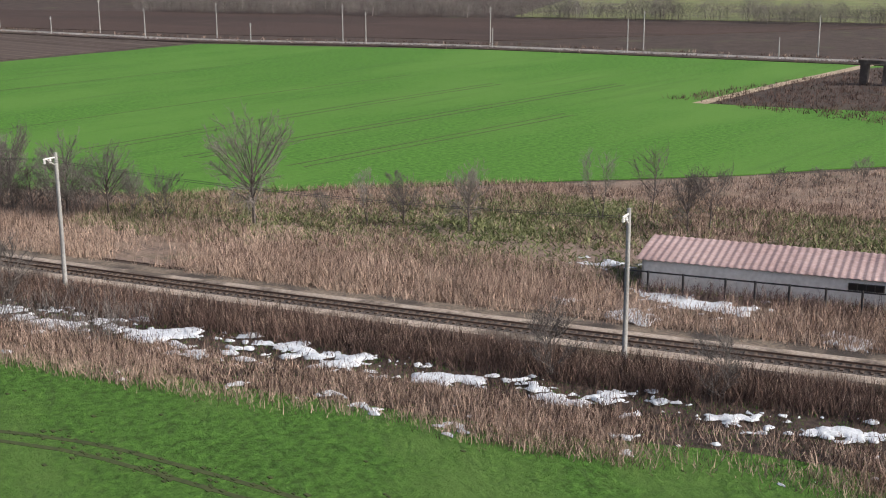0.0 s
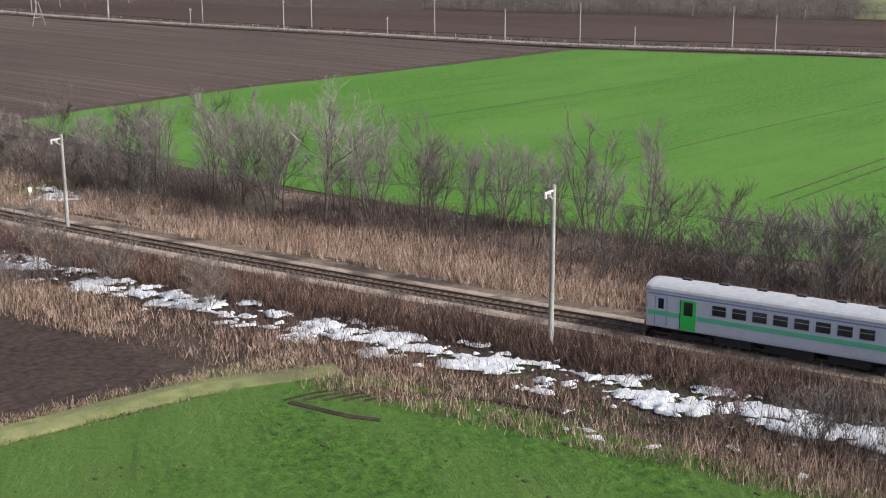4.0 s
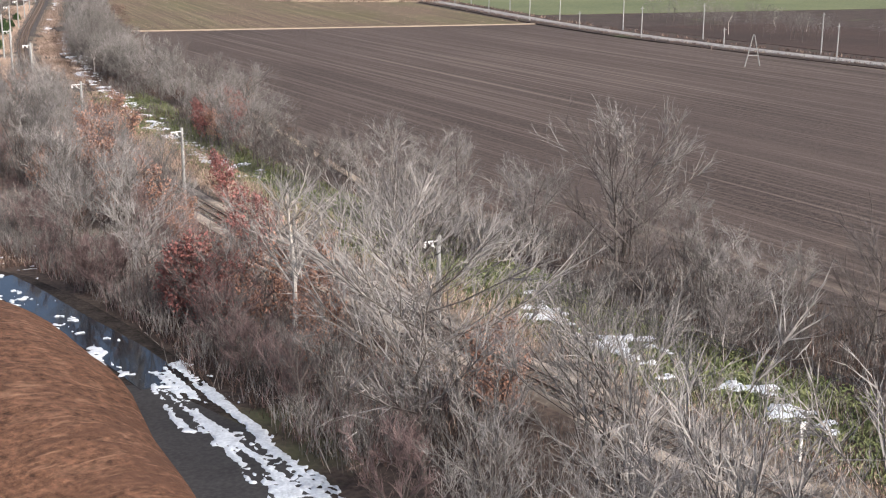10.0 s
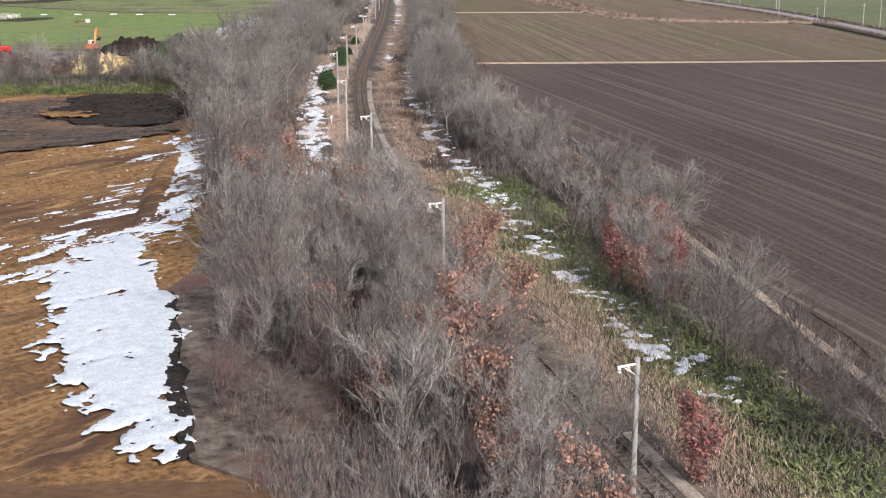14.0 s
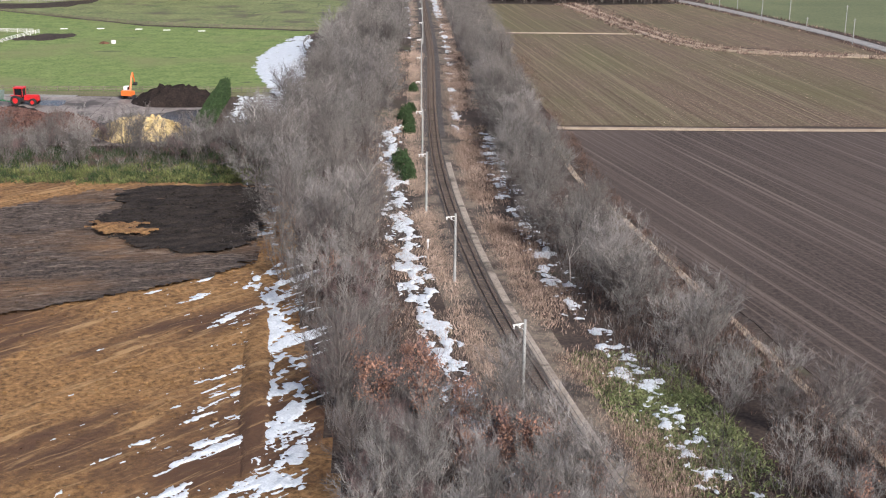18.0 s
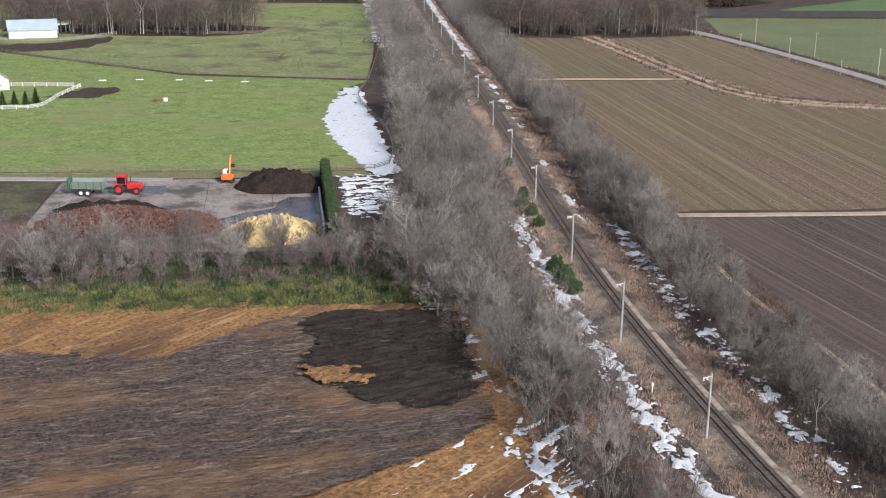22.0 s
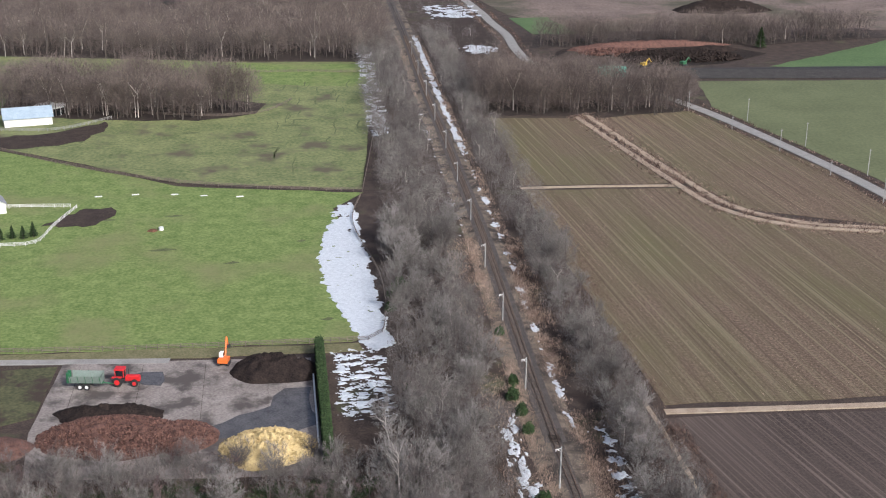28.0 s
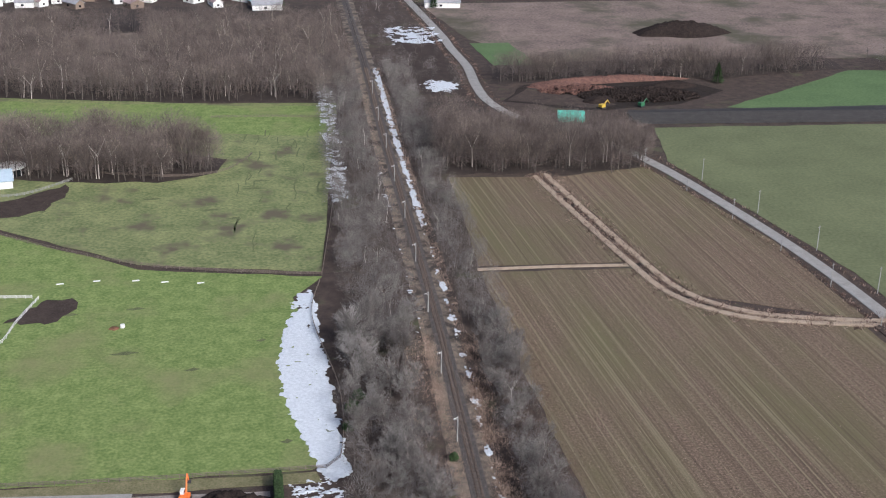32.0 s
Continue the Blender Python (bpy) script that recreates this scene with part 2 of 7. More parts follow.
pole_m = surface("grey concrete pole", (0.20, 0.20, 0.195), (0.34, 0.335, 0.32), scale=0.7, fine=8, rough=0.8)
bark = surface("grey bark", (0.060, 0.050, 0.044), (0.170, 0.148, 0.134), scale=1.5, fine=10, per_object=0.25)
bark_w = surface("pale birch bark", (0.40, 0.36, 0.32), (0.62, 0.58, 0.53), scale=1.0, fine=5)
twig_g = surface("grey twigs", (0.158, 0.146, 0.138), (0.322, 0.304, 0.287), scale=0.5, fine=3, bump=0, per_object=0.25)
twig_b = surface("brown twigs", (0.082, 0.069, 0.065), (0.183, 0.161, 0.151), scale=0.5, fine=3, bump=0, per_object=0.25)
twig_m = surface("grey brown twigs", (0.104, 0.092, 0.086), (0.237, 0.217, 0.203), scale=0.5, fine=3, bump=0, per_object=0.3)
wheat_far = surface("dull green crop", (0.062, 0.108, 0.042), (0.110, 0.165, 0.066), scale=0.05, fine=0.8, bump=0.4)
twig_r = surface("reddish twigs", (0.124, 0.084, 0.081), (0.240, 0.173, 0.165), scale=0.5, fine=3, bump=0, per_object=0.2)
scrub = surface("mixed bare twigs", (0.052, 0.046, 0.043), (0.305, 0.281, 0.262), scale=0.10, fine=1.2, bump=0, island=0.35)
scrub_b = surface("brown bare wood twigs", (0.052, 0.041, 0.037), (0.255, 0.208, 0.182), scale=0.10, fine=1.2, bump=0, island=0.4)
water = surface("dark still water", (0.010, 0.012, 0.014), (0.018, 0.020, 0.022), rough=0.04, bump=0.02, spec=0.6)
leaf_c = surface("crimson oak leaves", (0.19, 0.070, 0.064), (0.33, 0.150, 0.130), scale=0.4, fine=5, bump=0, island=0.4)
leaf_r = surface("rust oak leaves", (0.235, 0.120, 0.086), (0.41, 0.240, 0.172), scale=0.4, fine=5, bump=0, island=0.35)
leaf_g = surface("green bamboo grass", (0.068, 0.096, 0.034), (0.247, 0.259, 0.124), scale=0.25, fine=3, bump=0, island=0.4)
leaf_y = surface("yellow-green bamboo leaves", (0.061, 0.078, 0.024), (0.212, 0.221, 0.083), scale=0.25, fine=3, bump=0, island=0.45)
leaf_d = surface("dark evergreen leaves", (0.018, 0.038, 0.014), (0.050, 0.080, 0.028), scale=0.5, fine=3, bump=0, island=0.3)
reed = surface("dry reeds", (0.284, 0.203, 0.156), (0.520, 0.402, 0.322), scale=0.12, fine=1.5, bump=0, island=0.4)
wheat_leaf = surface("young wheat leaves", (0.050, 0.120, 0.020), (0.115, 0.225, 0.045), scale=0.3, fine=3, bump=0, island=0.4)
reed_b = surface("brown dead weeds", (0.041, 0.027, 0.023), (0.189, 0.126, 0.101), scale=0.15, fine=1.5, bump=0, island=0.55)
white = plain("white paint", (0.72, 0.72, 0.70), rough=0.55)
black = plain("black rubber", (0.018, 0.018, 0.018), rough=0.7)
darkm = plain("dark underframe", (0.030, 0.030, 0.032), rough=0.7)
glass = plain("dark tinted glass", (0.012, 0.015, 0.018), rough=0.06, dirt=0.0)
car_body = plain("silvery lilac paint", (0.62, 0.655, 0.73), rough=0.38, dirt=0.05)
car_roof = plain("pale grey roof paint", (0.40, 0.425, 0.46), rough=0.6, dirt=0.12)
car_green = plain("bright green paint", (0.05, 0.64, 0.12), rough=0.4, dirt=0.05)
car_mint = plain("mint stripe", (0.15, 0.62, 0.36), rough=0.4, dirt=0.05)
car_blue = plain("blue lilac stripe", (0.22, 0.25, 0.50), rough=0.4, dirt=0.05)
orange = plain("orange paint", (0.75, 0.17, 0.030), rough=0.5)
red = plain("red paint", (0.55, 0.020, 0.022), rough=0.4)
green_p = plain("dark green machine paint", (0.030, 0.14, 0.060), rough=0.5)
wood_f = surface("weathered fence wood", (0.10, 0.08, 0.065), (0.22, 0.18, 0.15), scale=1.0, fine=8, per_object=0.15)


# ---- helpers ----
class Geo:
    """Collects faces for one mesh."""

    def __init__(self):
        self.v, self.f, self.mi = [], [], []

    def face(self, pts, mi=0):
        k = len(self.v)
        self.v.extend([tuple(p) for p in pts])
        self.f.append(tuple(range(k, k + len(pts))))
        self.mi.append(mi)

    def tube(self, pts, radii, sides=4, mi=0, cap=False):
        k = len(self.v)
        n = len(pts)
        for i, p in enumerate(pts):
            a = Vector(pts[min(i + 1, n - 1)]) - Vector(pts[max(i - 1, 0)])
            a = a.normalized() if a.length > 1e-6 else Vector((0, 0, 1))
            u = a.cross(Vector((0.3, 0.9, 0.2))).normalized()
            w = a.cross(u)
            for s in range(sides):
                th = 6.28318 * s / sides
                q = Vector(p) + radii[i] * (math.cos(th) * u + math.sin(th) * w)
                self.v.append((q.x, q.y, q.z))
        for i in range(n - 1):
            for s in range(sides):
                a, b = k + i * sides + s, k + i * sides + (s + 1) % sides
                self.f.append((a, b, b + sides, a + sides))
                self.mi.append(mi)
        if cap:
            self.f.append(tuple(range(k, k + sides)))
            self.f.append(tuple(range(k + (n - 1) * sides, k + n * sides)))
            self.mi += [mi, mi]

    def box(self, c, size, mi=0, m=None, bevel=0.0):
        """A box by centre and size; bevel cuts the four long upper edges."""
        x, y, z = (s / 2 for s in size)
        pts = [(-x, -y, -z), (x, -y, -z), (x, y, -z), (-x, y, -z)]
        if bevel:
            rings = [(0, -z), (0, z - bevel), (bevel, z)]
        else:
            rings = [(0, -z), (0, z)]
        k = len(self.v)
        for ins, zz in rings:
            for px, py in ((-x + ins, -y + ins), (x - ins, -y + ins), (x - ins, y - ins), (-x + ins, y - ins)):
                q = Vector((px + c[0], py + c[1], zz + c[2]))
                if m:
                    q = m @ q
                self.v.append(tuple(q))
        n = len(rings)
        for i in range(n - 1):
            for s in range(4):
                a, b = k + 4 * i + s, k + 4 * i + (s + 1) % 4
                self.f.append((a, b, b + 4, a + 4))
                self.mi.append(mi)
        self.f += [(k + 3, k + 2, k + 1, k), tuple(k + 4 * (n - 1) + s for s in range(4))]
        self.mi += [mi, mi]

    def mesh(self, name, *mats, smooth=False):
        me = bpy.data.meshes.new(name)
        me.from_pydata(self.v, [], self.f)
        for m in mats:
            me.materials.append(m)
        if len(mats) > 1:
            me.polygons.foreach_set("material_index", self.mi)
        if smooth:
            me.polygons.foreach_set("use_smooth", [True] * len(me.polygons))
        me.update()
        return me


def part(name, geo, material, parent=None, label="", smooth=False, at=None):
    """Links a Geo, or a ready mesh, as one mesh object under a thing or under a part."""
    me = geo.mesh(name, *(material if isinstance(material, tuple) else (material,)), smooth=smooth) if isinstance(geo, Geo) else geo
    ob = new(name, me)
    if parent:
        ob.parent = parent
    if at is not None:
        ob.matrix_basis = at
    if label:
        ob["label"] = label
    return ob


def thing(name, label, category, m=None, group="", kind=""):
    ob = new(name)
    ob.empty_display_size = 0.3
    if m is not None:
        ob.matrix_basis = m
    return tagged(ob, label, category, group, kind)


def curve_of(points):
    """A smooth x over y through the given (y, x) points."""
    ys = np.array([p[0] for p in points], float)
    xs = np.array([p[1] for p in points], float)
    sl = np.gradient(xs, ys)

    def f(y):
        i = int(np.clip(np.searchsorted(ys, y) - 1, 0, len(ys) - 2))
        h = ys[i + 1] - ys[i]
        t = (y - ys[i]) / h
        if t < 0:
            return float(xs[0] + sl[0] * (y - ys[0]))
        if t > 1:
            return float(xs[-1] + sl[-1] * (y - ys[-1]))
        return float((2 * t**3 - 3 * t**2 + 1) * xs[i] + (t**3 - 2 * t**2 + t) * h * sl[i] + (3 * t**2 - 2 * t**3) * xs[i + 1] + (t**3 - t**2) * h * sl[i + 1])

    return f


TRACK = curve_of([(-340, 190.2), (-285, 165.4), (-240, 143.9), (-210, 130.6), (-180, 118.9), (-143, 105.4), (-110, 94.8), (-80, 85.8), (-40, 74.4), (0, 65.0), (40, 58.0), (76, 53.4), (110, 50.0), (150, 47.9), (185, 47.5), (220, 48.3), (275, 50.6), (325, 52.8), (410, 55.2), (526, 58), (620, 61), (800, 65), (1400, 78)])


def rail(y, off=0.0):
    """The point of the track's line at y, off metres to the east of it, and the heading there."""
    d = (TRACK(y + 1) - TRACK(y - 1)) / 2
    n = math.hypot(d, 1)
    return TRACK(y) + off / n, y - off * d / n, math.atan2(-d, 1)


# points along the track at even steps
ALONG = [-330.0]
while ALONG[-1] < 900:
    d = (TRACK(ALONG[-1] + 1) - TRACK(ALONG[-1] - 1)) / 2
    ALONG.append(ALONG[-1] + 0.62 / math.hypot(d, 1))


def slab(name, corners, top, material, label, category="ground", kind="structure", skirt=0.3, wobble=1.2, step=8.0):
    """A field or yard: a low slab over a polygon, with a slightly uneven outline."""
    pts = []
    rnd = random.Random(name)
    for i, a in enumerate(corners):
        b = corners[(i + 1) % len(corners)]
        n = max(1, int(math.dist(a, b) / step))
        for k in range(n):
            t = k / n
            j = wobble if k else 0
            pts.append((a[0] + (b[0] - a[0]) * t + rnd.uniform(-j, j) * 0.5, a[1] + (b[1] - a[1]) * t + rnd.uniform(-j, j) * 0.5))
    bm = bmesh.new()
    vs = [bm.verts.new((x, y, top)) for x, y in pts]
    f = bm.faces.new(vs)
    if f.normal.z < 0:
        f.normal_flip()
    low = [bm.verts.new((x, y, top - skirt)) for x, y in pts]
    for i in range(len(vs)):
        j = (i + 1) % len(vs)
        bm.faces.new((vs[i], vs[j], low[j], low[i]))
    bmesh.ops.triangulate(bm, faces=[f])
    bmesh.ops.recalc_face_normals(bm, faces=bm.faces)
    me = bpy.data.meshes.new(name)
    bm.to_mesh(me)
    bm.free()
    me.materials.append(material)
    return tagged(new(name, me), label, category, kind=kind)


def ribbon(name, line, width, top, material, label, category, kind="structure", skirt=0.2, crown=0.0):
    """A road, path or ditch bank along a line of points."""
    g = Geo()
    L = []
    for i, p in enumerate(line):
        a, b = line[max(i - 1, 0)], line[min(i + 1, len(line) - 1)]
        dx, dy = b[0] - a[0], b[1] - a[1]
        n = math.hypot(dx, dy)
        nx, ny = dy / n, -dx / n
        w = width / 2
        L.append([(p[0] - nx * w, p[1] - ny * w, top - skirt), (p[0] - nx * w * 0.94, p[1] - ny * w * 0.94, top), (p[0], p[1], top + crown), (p[0] + nx * w * 0.94, p[1] + ny * w * 0.94, top), (p[0] + nx * w, p[1] + ny * w, top - skirt)])
    for i in range(len(L) - 1):
        for k in range(4):
            g.face([L[i][k], L[i][k + 1], L[i + 1][k + 1], L[i + 1][k]])
    return tagged(part(name, g, material), label, category, kind=kind)


def smooth_line(points, step=6.0):
    """A finer line through points (Catmull-Rom)."""
    out = []
    for i in range(len(points) - 1):
        p0, p1, p2, p3 = (Vector(points[min(max(k, 0), len(points) - 1)]) for k in (i - 1, i, i + 1, i + 2))
        n = max(1, int((p2 - p1).length / step))
        for k in range(n):
            t = k / n
            q = 0.5 * (2 * p1 + (p2 - p0) * t + (2 * p0 - 5 * p1 + 4 * p2 - p3) * t**2 + (3 * p1 - p0 - 3 * p2 + p3) * t**3)
            out.append((q.x, q.y))
    out.append(tuple(points[-1])[:2])
    return out


# ---- the ground ----
def ground_sheet():
    g = Geo()
    xs = [-4000, -1500, -600, -300] + list(range(-160, 480, 8)) + [600, 900, 1800, 4000]
    ys = [-4000, -1500, -700] + list(range(-344, 920, 8)) + [1100, 1600, 2600, 5000]
    for y in ys:
        for x in xs:
            z = 0.0
            if -160 <= x <= 472 and -344 <= y <= 912:
                z = 0.04 * noise.noise((x * 0.05, y * 0.05, 1.0)) - 0.04
            g.v.append((x, y, z))
    w = len(xs)
    for j in range(len(ys) - 1):
        for i in range(w - 1):
            g.f.append((j * w + i, j * w + i + 1, (j + 1) * w + i + 1, (j + 1) * w + i))
            g.mi.append(0)
    return tagged(part("ground", g, weeds), "brown weedy winter ground between the fields", "ground", kind="structure")


ground_sheet()


def inside(x, y, poly):
    hit = False
    for (x0, y0), (x1, y1) in zip(poly, poly[1:] + poly[:1]):
        if (y0 > y) != (y1 > y) and x < (x1 - x0) * (y - y0) / (y1 - y0) + x0:
            hit = not hit
    return hit


def rutted(name, poly, base, material, label, heading, depth=0.22, cell=0.9, grain=0.9, seed=0, ragged=0.0):
    """Churned open ground: a fine sheet over a polygon, with ruts along a heading."""
    xs, ys = [p[0] for p in poly], [p[1] for p in poly]
    c, s = math.cos(radians(heading)), math.sin(radians(heading))
    g, ids = Geo(), {}
    nx, ny = int((max(xs) - min(xs)) / cell), int((max(ys) - min(ys)) / cell)
    for j in range(ny):
        for i in range(nx):
            q = [(i, j), (i + 1, j), (i + 1, j + 1), (i, j + 1)]
            mx, my = min(xs) + (i + 0.5) * cell, min(ys) + (j + 0.5) * cell
            fray = ragged * noise.fractal((mx * 0.25, my * 0.45, seed + 9), 0.7, 2.1, 4)
            if not inside(mx + fray, my + fray * 0.7, poly):
                continue
            f = []
            for k in q:
                if k not in ids:
                    x, y = min(xs) + k[0] * cell, min(ys) + k[1] * cell
                    bend = 6 * noise.noise((x * 0.02, y * 0.02, seed))
                    a, b = x * c - y * s + bend, x * s + y * c
                    z = noise.fractal((a * grain, b * grain * 0.12, seed), 0.8, 2.0, 4) + 0.6 * noise.noise((x * 0.35, y * 0.35, seed + 4))
                    ids[k] = len(g.v)
                    g.v.append((x, y, base + depth * max(-0.5, z)))
                f.append(ids[k])
            g.f.append(tuple(f))
            g.mi.append(0)
    return tagged(part(name, g, material, smooth=True), label, "ground", kind="structure")


# fields east of the railway
slab("field_wheat_east", [(122, -63), (134, -57.5), (170, -48.5), (200, -45), (256, -36), (300, -101), (334, -180), (352, -222), (352, -300), (262, -258), (230, -238), (211, -229), (194, -218), (167, -201), (154, -194), (142, -172), (130, -135), (124, -108)], 0.06, wheat, "bright green winter wheat field with faint wheel tracks", "field")
slab("field_ploughed_east", [(122, -59), (134, -54), (170, -45.5), (200, -42), (254, -32), (234, 34), (215, 86), (192, 160), (184, 214), (72, 217), (72.5, 172), (76.5, 131), (80, 95), (84.5, 36), (86.5, 0), (91, -20), (105, -45)], 0.05, plough_n, "bare ploughed brown field with fine ridges", "field")
slab("field_stubble", [(74, 223), (184, 221), (179, 320), (168, 323), (131, 344), (124, 371), (73, 374), (72, 300)], 0.06, stubble, "thin yellowish stubble field with brown drill rows", "field")
slab("field_stubble_north", [(73, 379), (121, 377), (110, 464), (77, 467)], 0.06, stubble, "small stubble field before a wood", "field")
slab("field_stubble_corner", [(129, 378), (136, 349), (172, 329), (182, 326), (178, 390), (158, 472), (117, 463)], 0.06, stubble, "stubble field wedged between ditch and road", "field")
slab("field_green_northeast", [(169, 478), (178, 524), (460, 512), (460, 250), (200, 250), (194, 360)], 0.06, surface("dull olive crop", (0.088, 0.104, 0.050), (0.150, 0.165, 0.082), scale=0.03, fine=0.8, bump=0.5), "dull green field beyond the road", "field")
slab("field_soil_east", [(206, 200), (228, 96), (250, 38), (276, -18), (318, -82), (430, -128), (385, -57), (333, 51), (280, 127), (262, 200)], 0.06, plough, "brown bare field beyond the road", "field")
slab("field_green_far", [(380, -20), (440, -118), (700, -200), (760, 60), (470, 40)], 0.06, meadow_far, "pale green field far beyond the hedge", "field")
slab("field_weeds_corner", [(258, -188), (319, -177), (350, -184), (346, -230), (300, -222), (270, -212)], 0.10, weeds, "reddish weedy corner cut out of the wheat", "field")
slab("field_pale_west", [(36, 620), (58, 700), (62, 560)], 0.05, weeds, "strip of rough ground", "field")
slab("field_north", [(84, 588), (104, 584), (112, 680), (108, 735), (82, 698)], 0.05, mud, "dark bare field between railway and road", "field")
slab("field_green_patch", [(128, 640), (152, 640), (146, 690), (124, 690)], 0.10, wheat_far, "small bright green field", "field")
slab("field_green_east_far", [(222, 553), (262, 580), (310, 614), (470, 606), (470, 532), (295, 541)], 0.05, wheat_far, "green field behind the sand pit", "field")
slab("field_heath", [(125, 700), (160, 640), (300, 640), (480, 640), (480, 800), (110, 800)], 0.05, heath, "brown open land on the rise", "field")
slab("field_pit", [(136, 601), (212, 611), (223, 593), (231, 582), (201, 560), (158, 554), (119, 572)], 0.05, peat, "dark dug-over sand pit", "field", wobble=3)
slab("wood_floor", [(-160, 602), (-60, 587), (40, 577), (50, 600), (58, 800), (-160, 800)], 0.03, litter, "dark leaf litter under the wide woods", "ground", wobble=4)
slab("wood_floor", [(-110, 488), (-72, 477), (-34, 472), (-12, 482), (-8, 498), (-30, 512), (-60, 516), (-112, 522)], 0.10, litter, "dark leaf litter under the small wood", "ground", wobble=3)
slab("wood_floor", [(74, 472), (145, 464), (157, 470), (168, 505), (150, 520), (127, 535), (112, 574), (78, 575)], 0.04, litter, "dark leaf litter under the roadside wood", "ground", wobble=3)
slab("wood_floor", [(118, 604), (240, 604), (310, 618), (310, 645), (130, 645)], 0.08, litter, "dark leaf litter behind the sand pit", "ground", wobble=3)
slab("clearing", [(-104, 695), (-90, 725), (-60, 731), (-47, 720), (-52, 690), (-75, 680)], 0.07, heath, "open brown clearing in the woods", "ground", wobble=4)
slab("field_plastic_tunnels_bed", [(170, 536), (300, 528), (300, 549), (174, 552)], 0.08, asphalt, "dark grey strip of covered beds", "field")
# fields west of the railway
slab("field_wheat_west", [(20, -180), (79, -176), (95, -176), (101, -179), (105, -191), (110, -207), (122, -234), (136, -263), (148, -285), (172, -335), (20, -335)], 0.08, wheat_near, "near green winter wheat field with muddy wheel ruts", "field")
slab("field_soil_west", [(10, -171), (80, -173), (90, -173), (92, -168), (90, -160), (86, -150), (81, -136), (78, -124), (10, -124)], 0.06, mud, "dark bare field corner", "field")
slab("lot_asphalt", [(10, -121), (76, -121), (73, -112), (67, -98), (65, -82), (63, -70), (60, -58), (56, -50), (50, -48), (10, -48)], 0.07, asphalt, "wet dark asphalt lot with melting snow", "ground")
rutted("earthwork", [(-75, 188), (-33, 177), (24, 171), (26.5, 117), (32, 72), (37, 34), (45, 4), (44, -4), (-75, -4)], 0.16, clay, "levelled orange clay building ground", 43)
rutted("earth_grey", [(-75, 160), (-48, 157), (-22, 152), (-8, 167), (20, 168), (21, 128), (14, 121), (2, 113), (-9, 107), (-75, 92)], 0.50, greyearth, "churned grey-brown soil with wheel ruts", 78, depth=0.26, cell=0.6, seed=3, ragged=3.0)
rutted("peat_patch", [(-3, 166), (4, 169.5), (12, 168), (20, 169), (21, 158), (19, 146), (20, 136), (15, 131.5), (10, 132.5), (6, 135), (1.5, 136), (1, 141), (-3.5, 148), (-1.5, 156)], 0.76, peat, "patch of dark wet peat", 78, depth=0.30, cell=0.35, grain=0.9, seed=5, ragged=2.6)
rutted("earth_orange", [(-4, 147), (-1, 145.6), (2, 146), (4.5, 143.6), (6.5, 142), (5.5, 139.6), (3, 140.4), (1, 139.2), (-1.5, 141), (-3, 144)], 1.02, clay, "spill of orange clay on the peat", 43, depth=0.25, cell=0.25, grain=1.2, seed=8, ragged=1.8)
slab("pasture", [(-150, 264), (12, 262), (20, 268), (12, 361), (22, 376), (-36, 388), (-100, 436), (-150, 440)], 0.06, meadow, "green horse pasture", "field")
slab("pasture_north", [(-150, 444), (-100, 440), (-36, 392), (22, 380), (28, 438), (42, 577), (-16, 581), (-150, 606)], 0.06, meadow_far, "grazed dull green pasture", "field")
slab("pasture_strip", [(-112, 593), (-60, 584), (39, 572), (36, 526), (-11, 534), (-74, 557), (-112, 562)], 0.08, meadow, "bright green strip of pasture before the woods", "field", wobble=3)
slab("yard", [(-54, 224), (-52, 256), (-29, 255.5), (2, 254), (3, 202), (-18, 203), (-52, 206)], 0.10, concrete, "concrete farm yard with damp patches", "ground", wobble=0.2)

# rough grass on both sides of the line
rough_e = [rail(y, 5.5)[:2] for y in range(-310, -115, 12)]
slab("rough_grass", rough_e + [(122, -112), (129, -135), (140, -172), (153, -195), (166, -202), (193, -219), (211, -230), (245, -250), (250, -290), (215, -320)], 0.07, rough, "matted dry grass between railway and wheat", "ground", wobble=2)

# roads, paths, ditches
ROAD = smooth_line([(360, -225), (338, -176), (299, -84), (263, -26), (240, 34), (220, 88), (203, 150), (194, 210), (190, 300), (186, 358), (177, 413), (163, 474), (146, 515), (122, 545), (113, 572), (112, 603), (114, 640), (112, 680), (111, 722), (102, 860)])
ribbon("road", ROAD, 5.0, 0.12, roadmat, "pale narrow country road", "road", crown=0.05)
DITCH = smooth_line([(113, 466), (119, 420), (125, 378), (131, 350), (146, 333), (170, 325), (186, 322)])
for k, off in enumerate((-2.2, 2.2)):
    ribbon("ditch_bank", [(x + off, y + off * 0.5) for x, y in DITCH], 2.6, 0.35, sandy, "pale dry grass bank along a ditch", "ditch", skirt=0.5, crown=0.15)
ribbon("ditch", DITCH, 2.0, 0.04, peat, "narrow dark ditch", "ditch")
ribbon("field_path", smooth_line([(73, 220), (110, 218.5), (150, 217.5), (186, 217)]), 2.2, 0.14, sandy, "pale grass path between two fields", "path")
ribbon("field_path", smooth_line([(72, 376), (100, 375.5), (124, 374)]), 2.0, 0.14, sandy, "pale grass path between two fields", "path")
ribbon("field_path", smooth_line([(70, 226), (70.3, 215), (70.2, 190), (70.5, 172), (73, 150), (74.6, 131), (77.5, 100), (80.5, 65), (82.2, 36), (83.5, 14), (84.4, 0), (86.5, -14)]), 1.0, 0.10, sandy, "sandy path along the ploughed field", "path")
